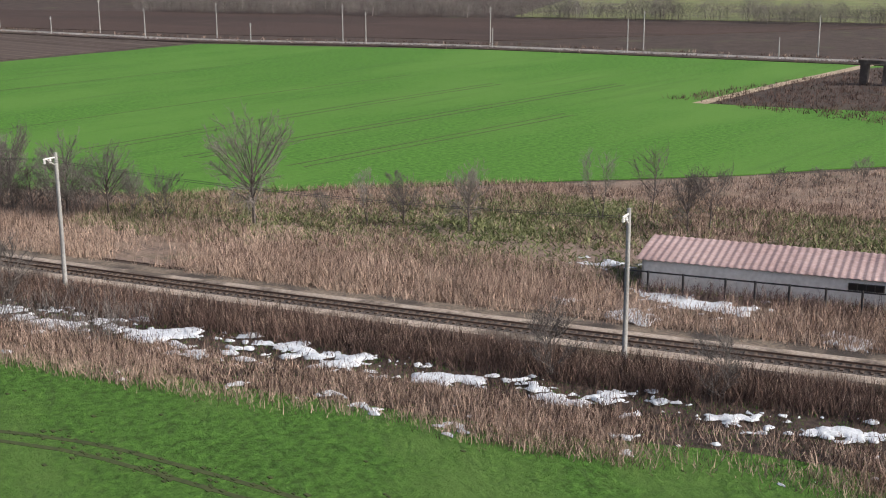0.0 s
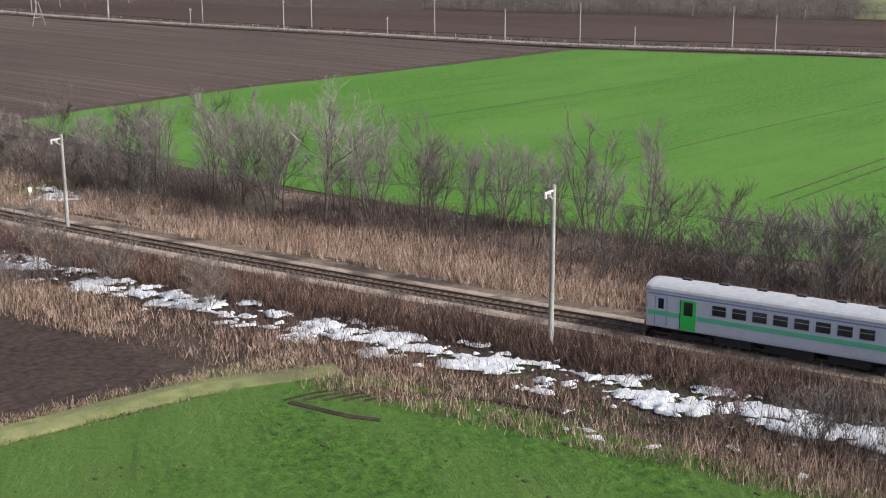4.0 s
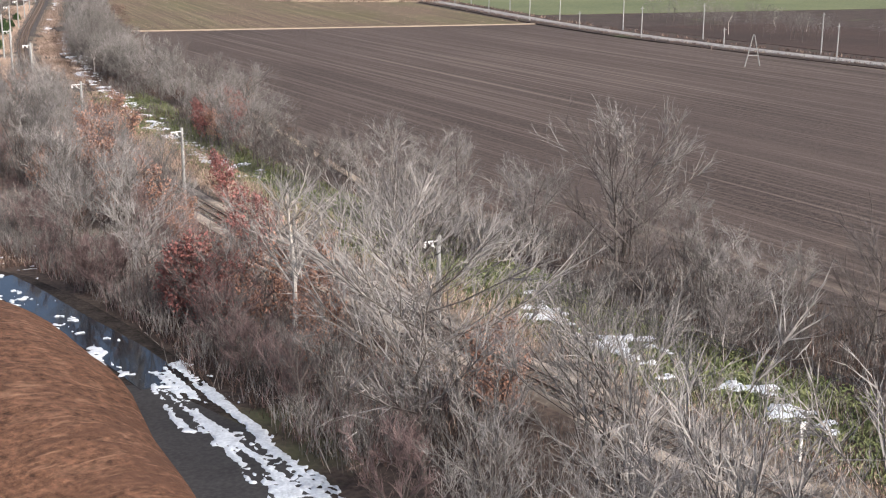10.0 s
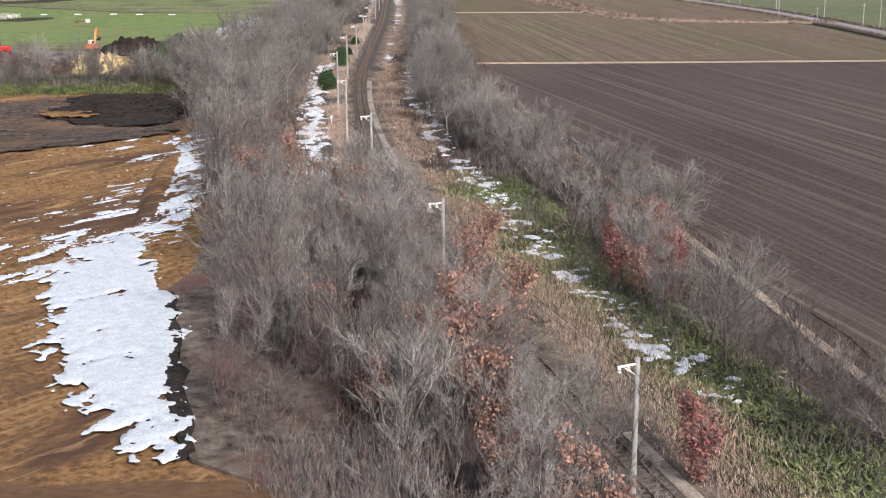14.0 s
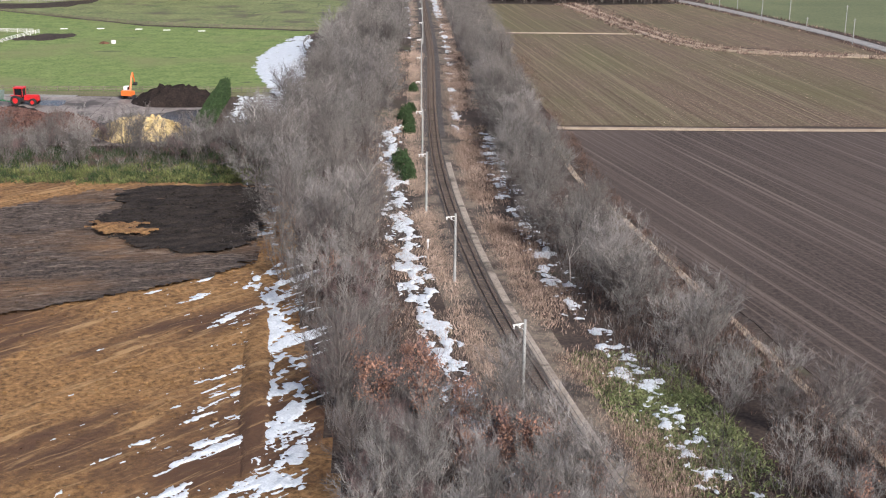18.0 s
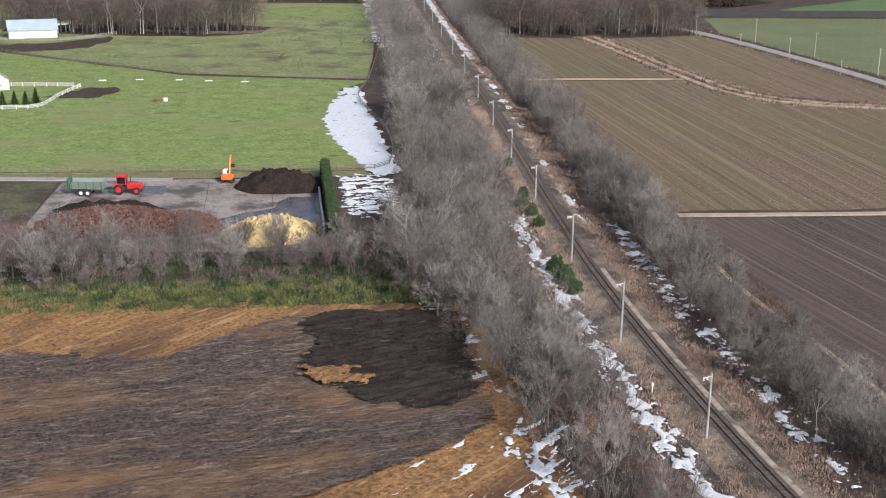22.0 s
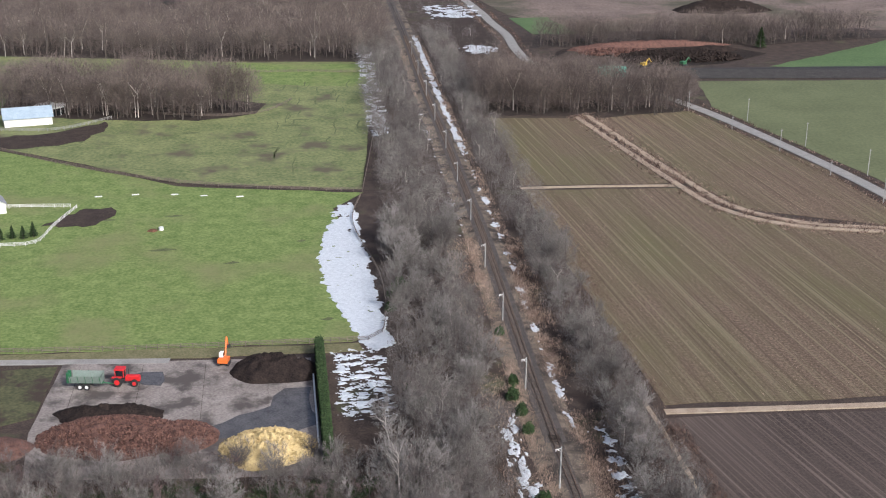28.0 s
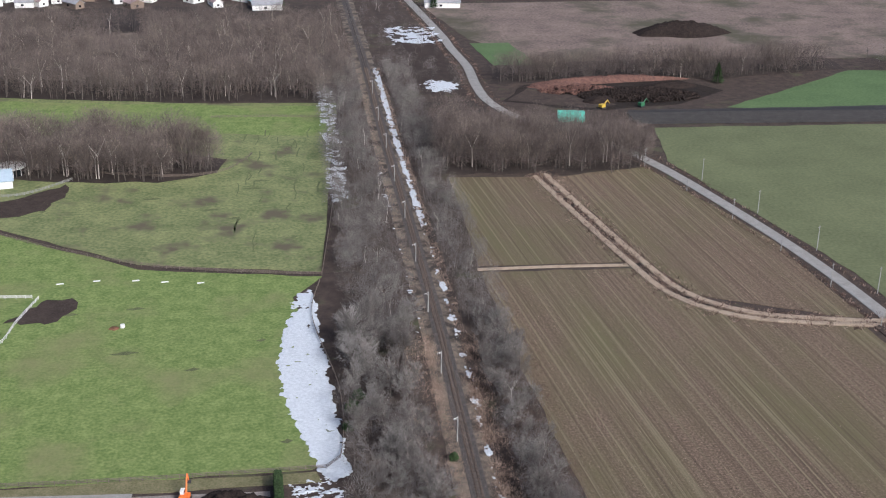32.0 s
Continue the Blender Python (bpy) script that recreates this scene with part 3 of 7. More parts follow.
ribbon("field_path", smooth_line([(257, -188), (288, -182), (319, -177), (345, -172)]), 2.4, 0.16, sandy, "sandy path beside the weedy corner", "path")
ribbon("verge", [(x - 6.0, y - 2) for x, y in ROAD if y < 330], 3.0, 0.25, weeds, "brown grass verge along the road", "verge", skirt=0.4, crown=0.2)
ribbon("grass_strip", smooth_line([(62, -175), (80, -174.5), (92, -174.5), (100, -177)]), 2.4, 0.14, meadow_far, "green grassy strip between two fields", "verge", skirt=0.3, crown=0.15)

# ---- the railway ----
def swept(name, section, material, label, category, step=6, lo=0, hi=None, kind="structure", parent=None):
    g = Geo()
    pts = ALONG[lo:hi:step]
    n = len(section)
    for y in pts:
        d = (TRACK(y + 1) - TRACK(y - 1)) / 2
        q = math.hypot(d, 1)
        for off, z in section:
            g.v.append((TRACK(y) + off / q, y - off * d / q, z))
    for i in range(len(pts) - 1):
        for k in range(n - 1):
            a = i * n + k
            g.f.append((a, a + 1, a + n + 1, a + n))
            g.mi.append(0)
    return tagged(part(name, g, material, parent), label, category, kind=kind)


railway = thing("railway", "single railway track on brown ballast", "railway", kind="structure")
def mark(y):
    return next(i for i, v in enumerate(ALONG) if v > y)


BANK_W = [(-6.5, -0.3), (-5.0, 0.10), (-3.2, 0.30), (-1.25, 0.41)]
swept("bank_west", BANK_W, weeds, "", "", parent=railway, hi=mark(0))
swept("bank_west", BANK_W, bank, "", "", parent=railway, lo=mark(0) - 1)


swept("ballast", [(-1.5, 0.25), (-1.15, 0.425), (1.15, 0.425), (1.5, 0.25)], ballast, "", "", parent=railway, hi=mark(212))
swept("ballast", [(-2.4, 0.25), (-2.0, 0.425), (2.0, 0.425), (2.4, 0.25)], ballast, "", "", parent=railway, lo=mark(212) - 6)
swept("bank_east", [(1.25, 0.40), (3.4, 0.28), (4.6, 0.10), (6.0, -0.3)], bank, "", "", parent=railway)
for side in (-0.5335, 0.5335):
    swept("rail", [(side - 0.065, 0.50), (side - 0.02, 0.52), (side - 0.035, 0.62), (side - 0.033, 0.65), (side + 0.033, 0.65), (side + 0.035, 0.62), (side + 0.02, 0.52), (side + 0.065, 0.50)], steel, "", "", step=4, parent=railway)
swept("path_west", [(-2.4, 0.34), (-2.1, 0.45), (-1.45, 0.46), (-1.25, 0.41)], pathmat, "", "", parent=railway, hi=mark(12))
swept("path_east", [(1.2, 0.41), (1.35, 0.47), (2.0, 0.46), (2.3, 0.30)], pathmat, "", "", parent=railway, hi=mark(-60))
swept("path_east", [(1.3, 0.41), (1.45, 0.47), (2.1, 0.46), (2.3, 0.32)], pathmat, "", "", parent=railway, lo=mark(-60) - 6, hi=mark(12))
swept("path_east", [(1.3, 0.41), (1.45, 0.47), (2.1, 0.46), (2.3, 0.32)], pathmat, "", "", parent=railway, lo=mark(70), hi=mark(190))


# ---- trees ----
def limb(g, rnd, p, d, length, r0, r1, segs, sides, mi=0, up=0.25, wander=0.25):
    pts, radii = [Vector(p)], [r0]
    d = Vector(d).normalized()
    for k in range(segs):
        d = (d + Vector((rnd.uniform(-1, 1), rnd.uniform(-1, 1), rnd.uniform(-0.6, 1) * 0.8 + up)) * wander).normalized()
        pts.append(pts[-1] + d * (length / segs))
        radii.append(r0 + (r1 - r0) * (k + 1) / segs)
    g.tube(pts, radii, sides, mi)
    return pts, d


def sliver(g, rnd, p, d, length, width, mi=0):
    """One tapering stalk or twig."""
    p, d = Vector(p), Vector(d).normalized()
    s = d.cross(Vector((rnd.uniform(-1, 1), rnd.uniform(-1, 1), rnd.uniform(-1, 1)))).normalized() * width * 0.5
    k = len(g.v)
    g.v += [tuple(p - s), tuple(p + s), tuple(p + d * length)]
    g.f.append((k, k + 1, k + 2))
    g.mi.append(mi)


LOT_EDGE = curve_of([(-126, 77), (-111, 72.6), (-103, 70.5), (-95, 68.6), (-87, 65.5), (-71, 63.4), (-60, 61), (-46, 56)])


CLAY_EDGE = curve_of([(-4, 45), (10, 41), (34, 37.5), (72, 32.5), (110, 27), (130, 22), (171, 17)])


WHEAT_EAST = [(126, -90), (300, -60), (352, -300), (262, -257), (230, -237), (211, -228), (194, -217), (167, -200), (154, -193), (142, -171), (130, -134), (124, -107)]
SHORE = curve_of([(-46, 58.5), (-34, 55), (-26, 52), (-20, 49.5), (-12, 46.5), (2, 44)])


def on_lot(x, y):
    """True on the open asphalt and clay, where nothing grows."""
    return -126 < y < -46 and x < LOT_EDGE(y) + 1.2 or 2 < y < 171 and x < CLAY_EDGE(y) or -46 <= y <= 2 and x < SHORE(y) or -260 < y < -100 and inside(x, y, WHEAT_EAST)


def bare_tree(seed, h, spread, stems=1, limbs=14, branches=6, twigs=14, thick=1.0, twig_len=1.0, lean=0.12, low=0.25, leaves=0, leaf=0.22, droop=0.0, rise=(0.5, 1.3), fine=0.034, trunk_part=0.9):
    """Trunk and crown geometry of a leafless tree; leaves adds dry leaves that still hang on it."""
    rnd = random.Random(seed)
    trunk, crown, foliage = Geo(), Geo(), Geo()
    for s in range(stems):
        a = rnd.uniform(0, 6.28)
        out = rnd.uniform(0.08, 0.42) if stems > 1 else rnd.uniform(0, lean)
        hh = h * rnd.uniform(0.7, 1.0) if stems > 1 else h * trunk_part
        base = (math.cos(a) * 0.25 * (s > 0), math.sin(a) * 0.25 * (s > 0), -0.3)
        r = 0.017 * h * thick * (0.6 if stems > 1 else 1)
        pts, _ = limb(trunk if s == 0 else crown, rnd, base, (math.cos(a) * out, math.sin(a) * out, 1), hh * 0.97, r, r * 0.15, 6, 6 if s == 0 else 4, up=0.35, wander=0.12, mi=0 if s == 0 else 1)
        n = max(3, limbs // stems)
        for i in range(n):
            u = (i + rnd.random()) / n
            t = low + (0.98 - low) * u
            k = min(int(t * 6), 5)
            p = pts[k].lerp(pts[k + 1], t * 6 - k)
            a2 = rnd.uniform(0, 6.28)
            ln = spread * h * (0.42 + 0.62 * math.sin(3.14 * (0.2 + 0.72 * u))) * rnd.uniform(0.75, 1.15) * (0.8 if stems > 1 else 1)
            lp, ld = limb(crown, rnd, p, (math.cos(a2), math.sin(a2), rnd.uniform(*rise)), ln, r * 0.42 * (1.1 - t * 0.6), 0.016, 3, 3, mi=1, up=0.30 - droop, wander=0.22)
            for b in range(branches):
                tb = rnd.uniform(0.2, 1.0)
                kb = min(int(tb * 3), 2)
                q = lp[kb].lerp(lp[kb + 1], tb * 3 - kb)
                dv = ((lp[kb + 1] - lp[kb]).normalized() + Vector((rnd.gauss(0, 0.42), rnd.gauss(0, 0.42), rnd.gauss(0.22, 0.3)))).normalized()
                bl = (0.35 * ln + 0.03 * h) * rnd.uniform(0.6, 1.15)
                sliver(crown, rnd, q, dv, bl, 0.055 * thick + 0.01)
                for w in range(max(2, twigs // 4)):
                    q2 = q + dv * bl * rnd.uniform(0.1, 0.85)
                    d2 = (dv + Vector((rnd.gauss(0, 0.45), rnd.gauss(0, 0.45), rnd.gauss(0.2, 0.35)))).normalized()
                    l2 = twig_len * rnd.uniform(0.6, 1.35)
                    sliver(crown, rnd, q2, d2, l2, fine * 1.35)
                    for j in range(3):
                        d3 = d2 + Vector((rnd.gauss(0, 0.45), rnd.gauss(0, 0.45), rnd.gauss(0.12, 0.35)))
                        sliver(crown, rnd, q2 + d2 * l2 * rnd.uniform(0.2, 0.9), d3, l2 * rnd.uniform(0.35, 0.75), fine * 0.8)
                for w in range(leaves):
                    q2 = q + dv * bl * rnd.random() + Vector((rnd.gauss(0, 0.3), rnd.gauss(0, 0.3), rnd.gauss(0, 0.3)))
                    u2 = Vector((rnd.uniform(-1, 1), rnd.uniform(-1, 1), rnd.uniform(-1, 1))).normalized() * leaf
                    v2 = u2.cross(Vector((rnd.uniform(-1, 1), rnd.uniform(-1, 1), 0.5))).normalized() * leaf * 0.6
                    foliage.face([q2 - u2, q2 + v2, q2 + u2, q2 - v2])
    return trunk, crown, foliage


KINDS = {}


def hash_seed(text):
    return sum((i + 1) * ord(c) for i, c in enumerate(text)) % 10007


def kind_of_tree(key, name, label, category, bark_m, twig_m, leaf_m=None, variants=3, **spec):
    for v in range(variants):
        tr, cr, fo = bare_tree(hash_seed(key) + v * 17, **spec)
        KINDS.setdefault(key, []).append((name, label, category, tr.mesh("trunk", bark_m), cr.mesh("crown", twig_m, bark_m), fo.mesh("leaves", leaf_m) if leaf_m else None))


def round_tree(seed, h, width=0.42, limbs=24, branches=10, twigs=13, fine=0.022):
    """A broad tree: limbs from a short trunk to points spread over a round crown, then branches and twigs."""
    rnd = random.Random(seed)
    trunk, crown = Geo(), Geo()
    trunk.tube([(0, 0, -0.3), (0.1, 0, 0.3 * h), (0, 0.1, 0.66 * h)], [0.017 * h, 0.012 * h, 0.003 * h], 7)
    heart = Vector((0, 0, 0.57 * h))
    for i in range(limbs):
        d = Vector((rnd.gauss(0, 1), rnd.gauss(0, 1), rnd.gauss(0.2, 0.85))).normalized()
        if d.z < -0.75:
            d.z = -d.z
        t = rnd.uniform(0.72, 0.98)
        end = heart + Vector((d.x * width * h, d.y * width * h, d.z * 0.43 * h)) * t
        start = Vector((0, 0, min(0.55 * h, max(0.2 * h, end.z * rnd.uniform(0.35, 0.6)))))
        mid = start.lerp(end, 0.5) + Vector((rnd.gauss(0, 0.02), rnd.gauss(0, 0.02), rnd.uniform(-0.03, 0.05))) * h
        crown.tube([start, mid, end], [0.0065 * h, 0.0035 * h, 0.0012 * h], 3, 1)
        for b in range(branches):
            u = rnd.uniform(0.25, 1.0)
            q = start.lerp(mid, u * 2) if u < 0.5 else mid.lerp(end, u * 2 - 1)
            dv = ((q - Vector((0, 0, 0.35 * h))).normalized() + Vector((rnd.gauss(0, 0.5), rnd.gauss(0, 0.5), rnd.gauss(0.15, 0.4)))).normalized()
            bl = h * rnd.uniform(0.08, 0.17)
            sliver(crown, rnd, q, dv, bl, 0.05)
            for w in range(twigs):
                dv2 = dv + Vector((rnd.gauss(0, 0.6), rnd.gauss(0, 0.6), rnd.gauss(0.1, 0.5)))
                sliver(crown, rnd, q + dv * bl * rnd.uniform(0.15, 1.0), dv2, h * rnd.uniform(0.03, 0.075), fine)
    return trunk, crown


TREE_RND = random.Random(5)


def plant(key, x, y, scale=1.0, group="", z=0.0):
    name, label, category, tr, cr, fo = TREE_RND.choice(KINDS[key])
    s = scale * TREE_RND.uniform(0.92, 1.08)
    ob = thing(name, label, category, Matrix.LocRotScale((x, y, z), Euler((0, 0, TREE_RND.uniform(0, 6.28))), (s, s, s * TREE_RND.uniform(0.93, 1.07))), group)
    part("trunk", tr, None, ob)
    part("crown", cr, None, ob)
    if fo:
        part("leaves", fo, None, ob, "dry leaves still on the twigs")
    return ob


kind_of_tree("grey", "tree", "leafless grey deciduous tree beside the railway", "tree", bark, twig_g, h=10, spread=0.62, limbs=19, branches=11, twigs=15, low=0.17, rise=(0.35, 1.1), thick=0.8, fine=0.028)
kind_of_tree("brown", "tree", "leafless brown deciduous tree beside the railway", "tree", bark, twig_b, h=10, spread=0.52, limbs=17, branches=10, twigs=15, low=0.2, rise=(0.4, 1.2), thick=0.75, fine=0.028)
kind_of_tree("slim", "slender_tree", "slender leafless tree with upright branches", "tree", bark, twig_g, h=10, spread=0.27, stems=2, limbs=22, branches=6, twigs=12, low=0.30, variants=5, rise=(1.0, 2.0), thick=0.85, fine=0.024)
kind_of_tree("clump", "willow", "many-stemmed leafless willow thicket", "tree", bark, twig_g, h=10, spread=0.46, stems=6, limbs=32, branches=7, twigs=12, low=0.12, rise=(0.5, 1.3), thick=0.75, fine=0.028)
kind_of_tree("sallow", "willow", "many-stemmed leafless grey-brown willow", "tree", bark, twig_m, h=10, spread=0.44, stems=6, limbs=32, branches=7, twigs=12, low=0.14, rise=(0.5, 1.3), thick=0.75, fine=0.026)
kind_of_tree("birch", "birch", "leafless birch with a pale slender trunk", "tree", bark_w, twig_g, h=10, spread=0.30, limbs=16, branches=6, twigs=10, low=0.35, variants=2)
kind_of_tree("bush", "bush", "dense leafless brown bush", "bush", bark, twig_m, h=4.6, spread=0.72, stems=7, limbs=28, branches=9, twigs=15, low=0.08, twig_len=0.55, thick=0.5, fine=0.021)
kind_of_tree("redbush", "bush", "leafless bush with reddish twigs", "bush", bark, twig_r, h=4, spread=0.5, stems=7, limbs=28, branches=8, twigs=14, low=0.08, twig_len=0.55, thick=0.6, fine=0.022)
kind_of_tree("oak", "oak", "young oak still holding rust-red dry leaves", "tree", bark, twig_r, leaf_r, h=7, spread=0.36, limbs=18, branches=7, twigs=7, low=0.12, leaves=8, leaf=0.15)
kind_of_tree("crimson", "oak", "young oak full of crimson dry leaves", "tree", bark, twig_r, leaf_c, h=7, spread=0.36, limbs=20, branches=8, twigs=6, low=0.08, leaves=10, leaf=0.15, variants=2)

for key, twig, wide, words in (("round", twig_m, 0.38, "leafless tree with a broad round crown"), ("dome", twig_g, 0.36, "leafless grey tree with a rounded crown in the strip")):
    for v in range(3):
        tr, cr = round_tree(hash_seed(key) + v * 31, 10, wide, limbs=30, twigs=19, fine=0.025)
        KINDS.setdefault(key, []).append(("tree", words, "tree", tr.mesh("trunk", bark), cr.mesh("crown", twig, bark), None))


def band(n, lo, hi, y0, y1, keys, h0, h1, seed, absolute=False, group=""):
    """Scatters trees in a strip beside the track, between two offsets and two y."""
    rnd = random.Random(seed)
    for i in range(n):
        y = y0 + (y1 - y0) * (i + rnd.random()) / n
        off = rnd.uniform(lo, hi)
        x, yy = (off, y) if absolute else rail(y, off)[:2]
        key = rnd.choice(keys)
        if on_lot(x, yy):
            continue
        base = 4 if "bush" in key else 7 if key in ("oak", "crimson") else 10
        hh = rnd.uniform(h0, h1) * (0.6 if "bush" in key else 1)
        plant(key, x, yy, hh / base, group)


# single trees along the first stretch, east of the track
for key, x, y, h in (("round", 155, -214, 12.0), ("round", 141, -191, 8.8), ("round", 144, -197, 8.8), ("round", 147, -200, 7.6), ("slim", 164, -220, 5.6), ("round", 166, -223, 5.8), ("round", 169, -229, 6.6), ("slim", 182, -234, 6.4), ("brown", 186, -237, 6.6), ("round", 184, -243, 5.8), ("brown", 186, -244, 5.4), ("brown", 195, -236, 3), ("slim", 127, -125, 10.3), ("grey", 121, -143, 11), ("slim", 127, -142, 9.3), ("brown", 129, -147, 9), ("clump", 134, -153, 8.5), ("slim", 141, -153, 7.2), ("clump", 136, -163, 9.5), ("slim", 138, -167, 9.4), ("brown", 139, -175, 6.8), ("slim", 117, -128, 9.7), ("slim", 116, -116, 9), ("slim", 122, -132, 9), ("grey", 119, -136, 9), ("slim", 131, -158, 8), ("slim", 124, -121, 8), ("slim", 112, -112, 8.5), ("slim", 116, -119, 8.2), ("slim", 112, -108, 6), ("slim", 126, -137, 8), ("slim", 133, -167, 7), ("clump", 119, -131, 8), ("slim", 123, -148, 7.5), ("brown", 126, -152, 7), ("clump", 113, -121, 8), ("slim", 130, -162, 8.5), ("slim", 114, -124, 9), ("slim", 121, -127, 8.5), ("slim", 128, -155, 8), ("slim", 117, -140, 7), ("brown", 137, -172, 6.5), ("slim", 109, -104, 7), ("clump", 111, -117, 7.5), ("slim", 125, -145, 8.8)):
    plant(key, x, y, h / 10 * (1.15 if key == "slim" else 1))
for x, y, s in ((135, -188, 1.4), (139, -190, 1.3), (132, -184, 1.2), (150, -205, 0.9), (142, -183, 1.3), (139, -180, 1.2), (146, -190, 1.0), (131, -178, 0.9), (163, -214, 0.6), (128, -172, 0.8), (136, -183, 1.5), (141, -187, 1.4), (145, -199, 1.1), (149, -201, 0.8), (134, -179, 1.1)):
    plant("bush", x, y, s)
band(16, 15, 26, -168, -104, ["slim", "slim", "slim", "brown"], 7, 9.5, 18)
band(10, 13, 20, -205, -172, ["bush", "bush", "brown"], 5, 7, 19)
# west of the track, first stretch
for key, x, y, s in (("bush", 121, -222, 1.5), ("bush", 124, -227, 1.15), ("bush", 118, -214, 1.2), ("bush", 115, -208, 0.9), ("redbush", 116, -213, 0.8), ("bush", 113.5, -203, 0.8), ("bush", 119.5, -218, 1.2), ("bush", 123, -224, 1.1), ("redbush", 111, -199, 0.8), ("bush", 146, -262, 1.0), ("grey", 164, -290, 0.7), ("bush", 150, -272, 0.9), ("bush", 100, -160, 0.9), ("bush", 97, -150, 1.0), ("redbush", 92, -140, 1.0), ("bush", 95, -145, 0.9), ("bush", 93, -131, 1.2), ("bush", 89, -127, 1.3), ("redbush", 86, -121, 1.2), ("bush", 91, -124, 1.1), ("bush", 84, -114, 1.3), ("bush", 87, -110, 1.2), ("redbush", 81, -109, 1.2), ("bush", 96, -137, 1.0)):
    plant(key, x, y, s)
for key, x, y, h in (("grey", 82, -118, 14), ("grey", 89, -121, 10), ("clump", 75, -101, 12), ("clump", 71, -95, 15), ("grey", 79, -100, 13), ("birch", 65.5, -46, 12.5), ("grey", 68, -68, 14), ("clump", 73, -89, 12), ("clump", 71, -70, 10.5), ("grey", 57, -32, 8), ("clump", 56, -27, 11), ("brown", 94, -36, 12), ("slim", 88, -14, 9), ("clump", 76, -30, 11), ("brown", 99, -62, 9), ("clump", 74, -80, 11), ("grey", 70, -58, 11), ("clump", 68, -78, 8), ("brown", 102, -78, 9), ("slim", 105, -90, 8), ("clump", 78, -108, 9), ("clump", 82, -106, 8), ("grey", 77, -94, 10), ("clump", 79, -87, 8), ("clump", 72, -84, 9), ("grey", 75, -74, 11), ("clump", 78, -66, 9), ("grey", 74, -52, 11), ("clump", 70, -48, 8), ("grey", 72, -62, 12), ("clump", 66, -58, 7), ("clump", 84, -112, 7), ("birch", 86, -124, 6), ("clump", 80, -76, 8), ("grey", 66, -36, 9), ("clump", 62, -40, 8), ("grey", 98, -30, 11), ("brown", 92, -44, 9), ("clump", 96, -52, 8), ("brown", 103, -70, 8)):
    plant(key, x, y, h / 10)
for x, y in ((67, -43), (68.5, -44), (66, -49), (64, -42), (60, -35.5), (75, -60), (109, -72), (74.5, 60), (46, 69), (60, -6), (46, 57), (50, 46), (53, 32), (72, 55), (76, 49), (61.5, -14), (44, 76), (47, 66), (80, 66), (63, -36), (108, -75), (51.5, 41), (48.5, 52), (55, 24), (57, 16)):
    plant("oak", x, y, TREE_RND.uniform(0.55, 0.95))
for key, x, y, q in (("crimson", 60, -38, 0.95), ("crimson", 61.5, -40, 0.8), ("crimson", 58.5, -36, 0.7), ("crimson", 68, 2, 0.8), ("oak", 70, -32, 0.8), ("oak", 74.3, -62, 0.9), ("oak", 58.7, 46.7, 0.9), ("oak", 52.3, 41, 1.0), ("oak", 57.2, 33, 0.95), ("oak", 59, 26.6, 0.95), ("oak", 58.4, 19, 0.9), ("crimson", 71, 42.6, 0.8), ("crimson", 73.4, 37.2, 0.75), ("crimson", 66, -24.6, 0.95), ("oak", 41, 77, 1.1), ("oak", 36, 80, 1.0), ("oak", 49.5, 64, 0.9), ("oak", 52.8, 58, 0.9), ("crimson", 76, 51, 0.8), ("oak", 72, 38, 0.7), ("oak", 114, -66, 0.9)):
    plant(key, x, y, q)


band(62, -27, -7, -118, 25, ["clump", "grey", "redbush", "clump", "brown", "redbush"], 5, 9, 11, group="trees west of the railway")
band(10, -15, -5, 0, 62, ["oak"], 4, 6, 13)
band(4, -24, -8, 60, 130, ["oak"], 4, 6, 17)
band(34, -9.5, -3.6, -12, 58, ["sallow", "redbush", "slim", "sallow", "redbush", "clump"], 5.5, 8, 27, group="trees west of the railway")
band(30, -10, -3.8, 8, 72, ["sallow", "sallow", "clump", "redbush", "oak"], 6.5, 8.5, 29, group="trees west of the railway")
band(30, -7.5, -3.4, 16, 84, ["slim", "sallow", "slim", "clump", "redbush"], 6.5, 9, 41, group="trees west of the railway")
band(18, -18, -8, 40, 74, ["sallow", "slim", "redbush"], 6.5, 9, 28, group="trees west of the railway")
band(34, -22, -9, 15, 65, ["sallow", "slim", "clump", "redbush", "redbush", "slim"], 7, 10.5, 25, group="trees west of the railway")
band(50, -30, -14.5, 62, 130, ["sallow", "slim", "sallow", "brown", "redbush", "slim"], 7, 11, 12, group="trees west of the railway")
band(52, -34, -15, 130, 225, ["sallow", "dome", "round", "brown", "dome", "birch"], 8, 11.5, 24, group="trees west of the railway")
band(52, -27, -9, 225, 340, ["sallow", "dome", "round", "dome", "round"], 6.5, 13, 14, group="trees west of the railway")
band(48, 11, 28, -112, 10, ["bush", "clump", "brown", "bush", "grey"], 4, 8, 21, group="trees east of the railway")
band(18, 13, 17, 0, 50, ["clump", "brown", "grey", "bush"], 5, 8, 26, group="trees east of the railway")
band(40, 13, 25, 50, 130, ["clump", "brown", "grey", "round", "clump"], 5, 8.5, 22, group="trees east of the railway")
band(78, 9.5, 20, 125, 340, ["sallow", "dome", "round", "round"], 5, 9.5, 23, group="trees east of the railway")
band(58, -66, 32, 184, 205, ["brown", "sallow", "dome", "brown", "slim", "clump"], 5.5, 9.5, 32, absolute=True, group="scrub belt beside the yard")
band(96, -76, 28, 183, 210, ["bush", "bush", "redbush", "clump", "round", "sallow"], 3.5, 6.5, 31, absolute=True, group="scrub belt beside the yard")


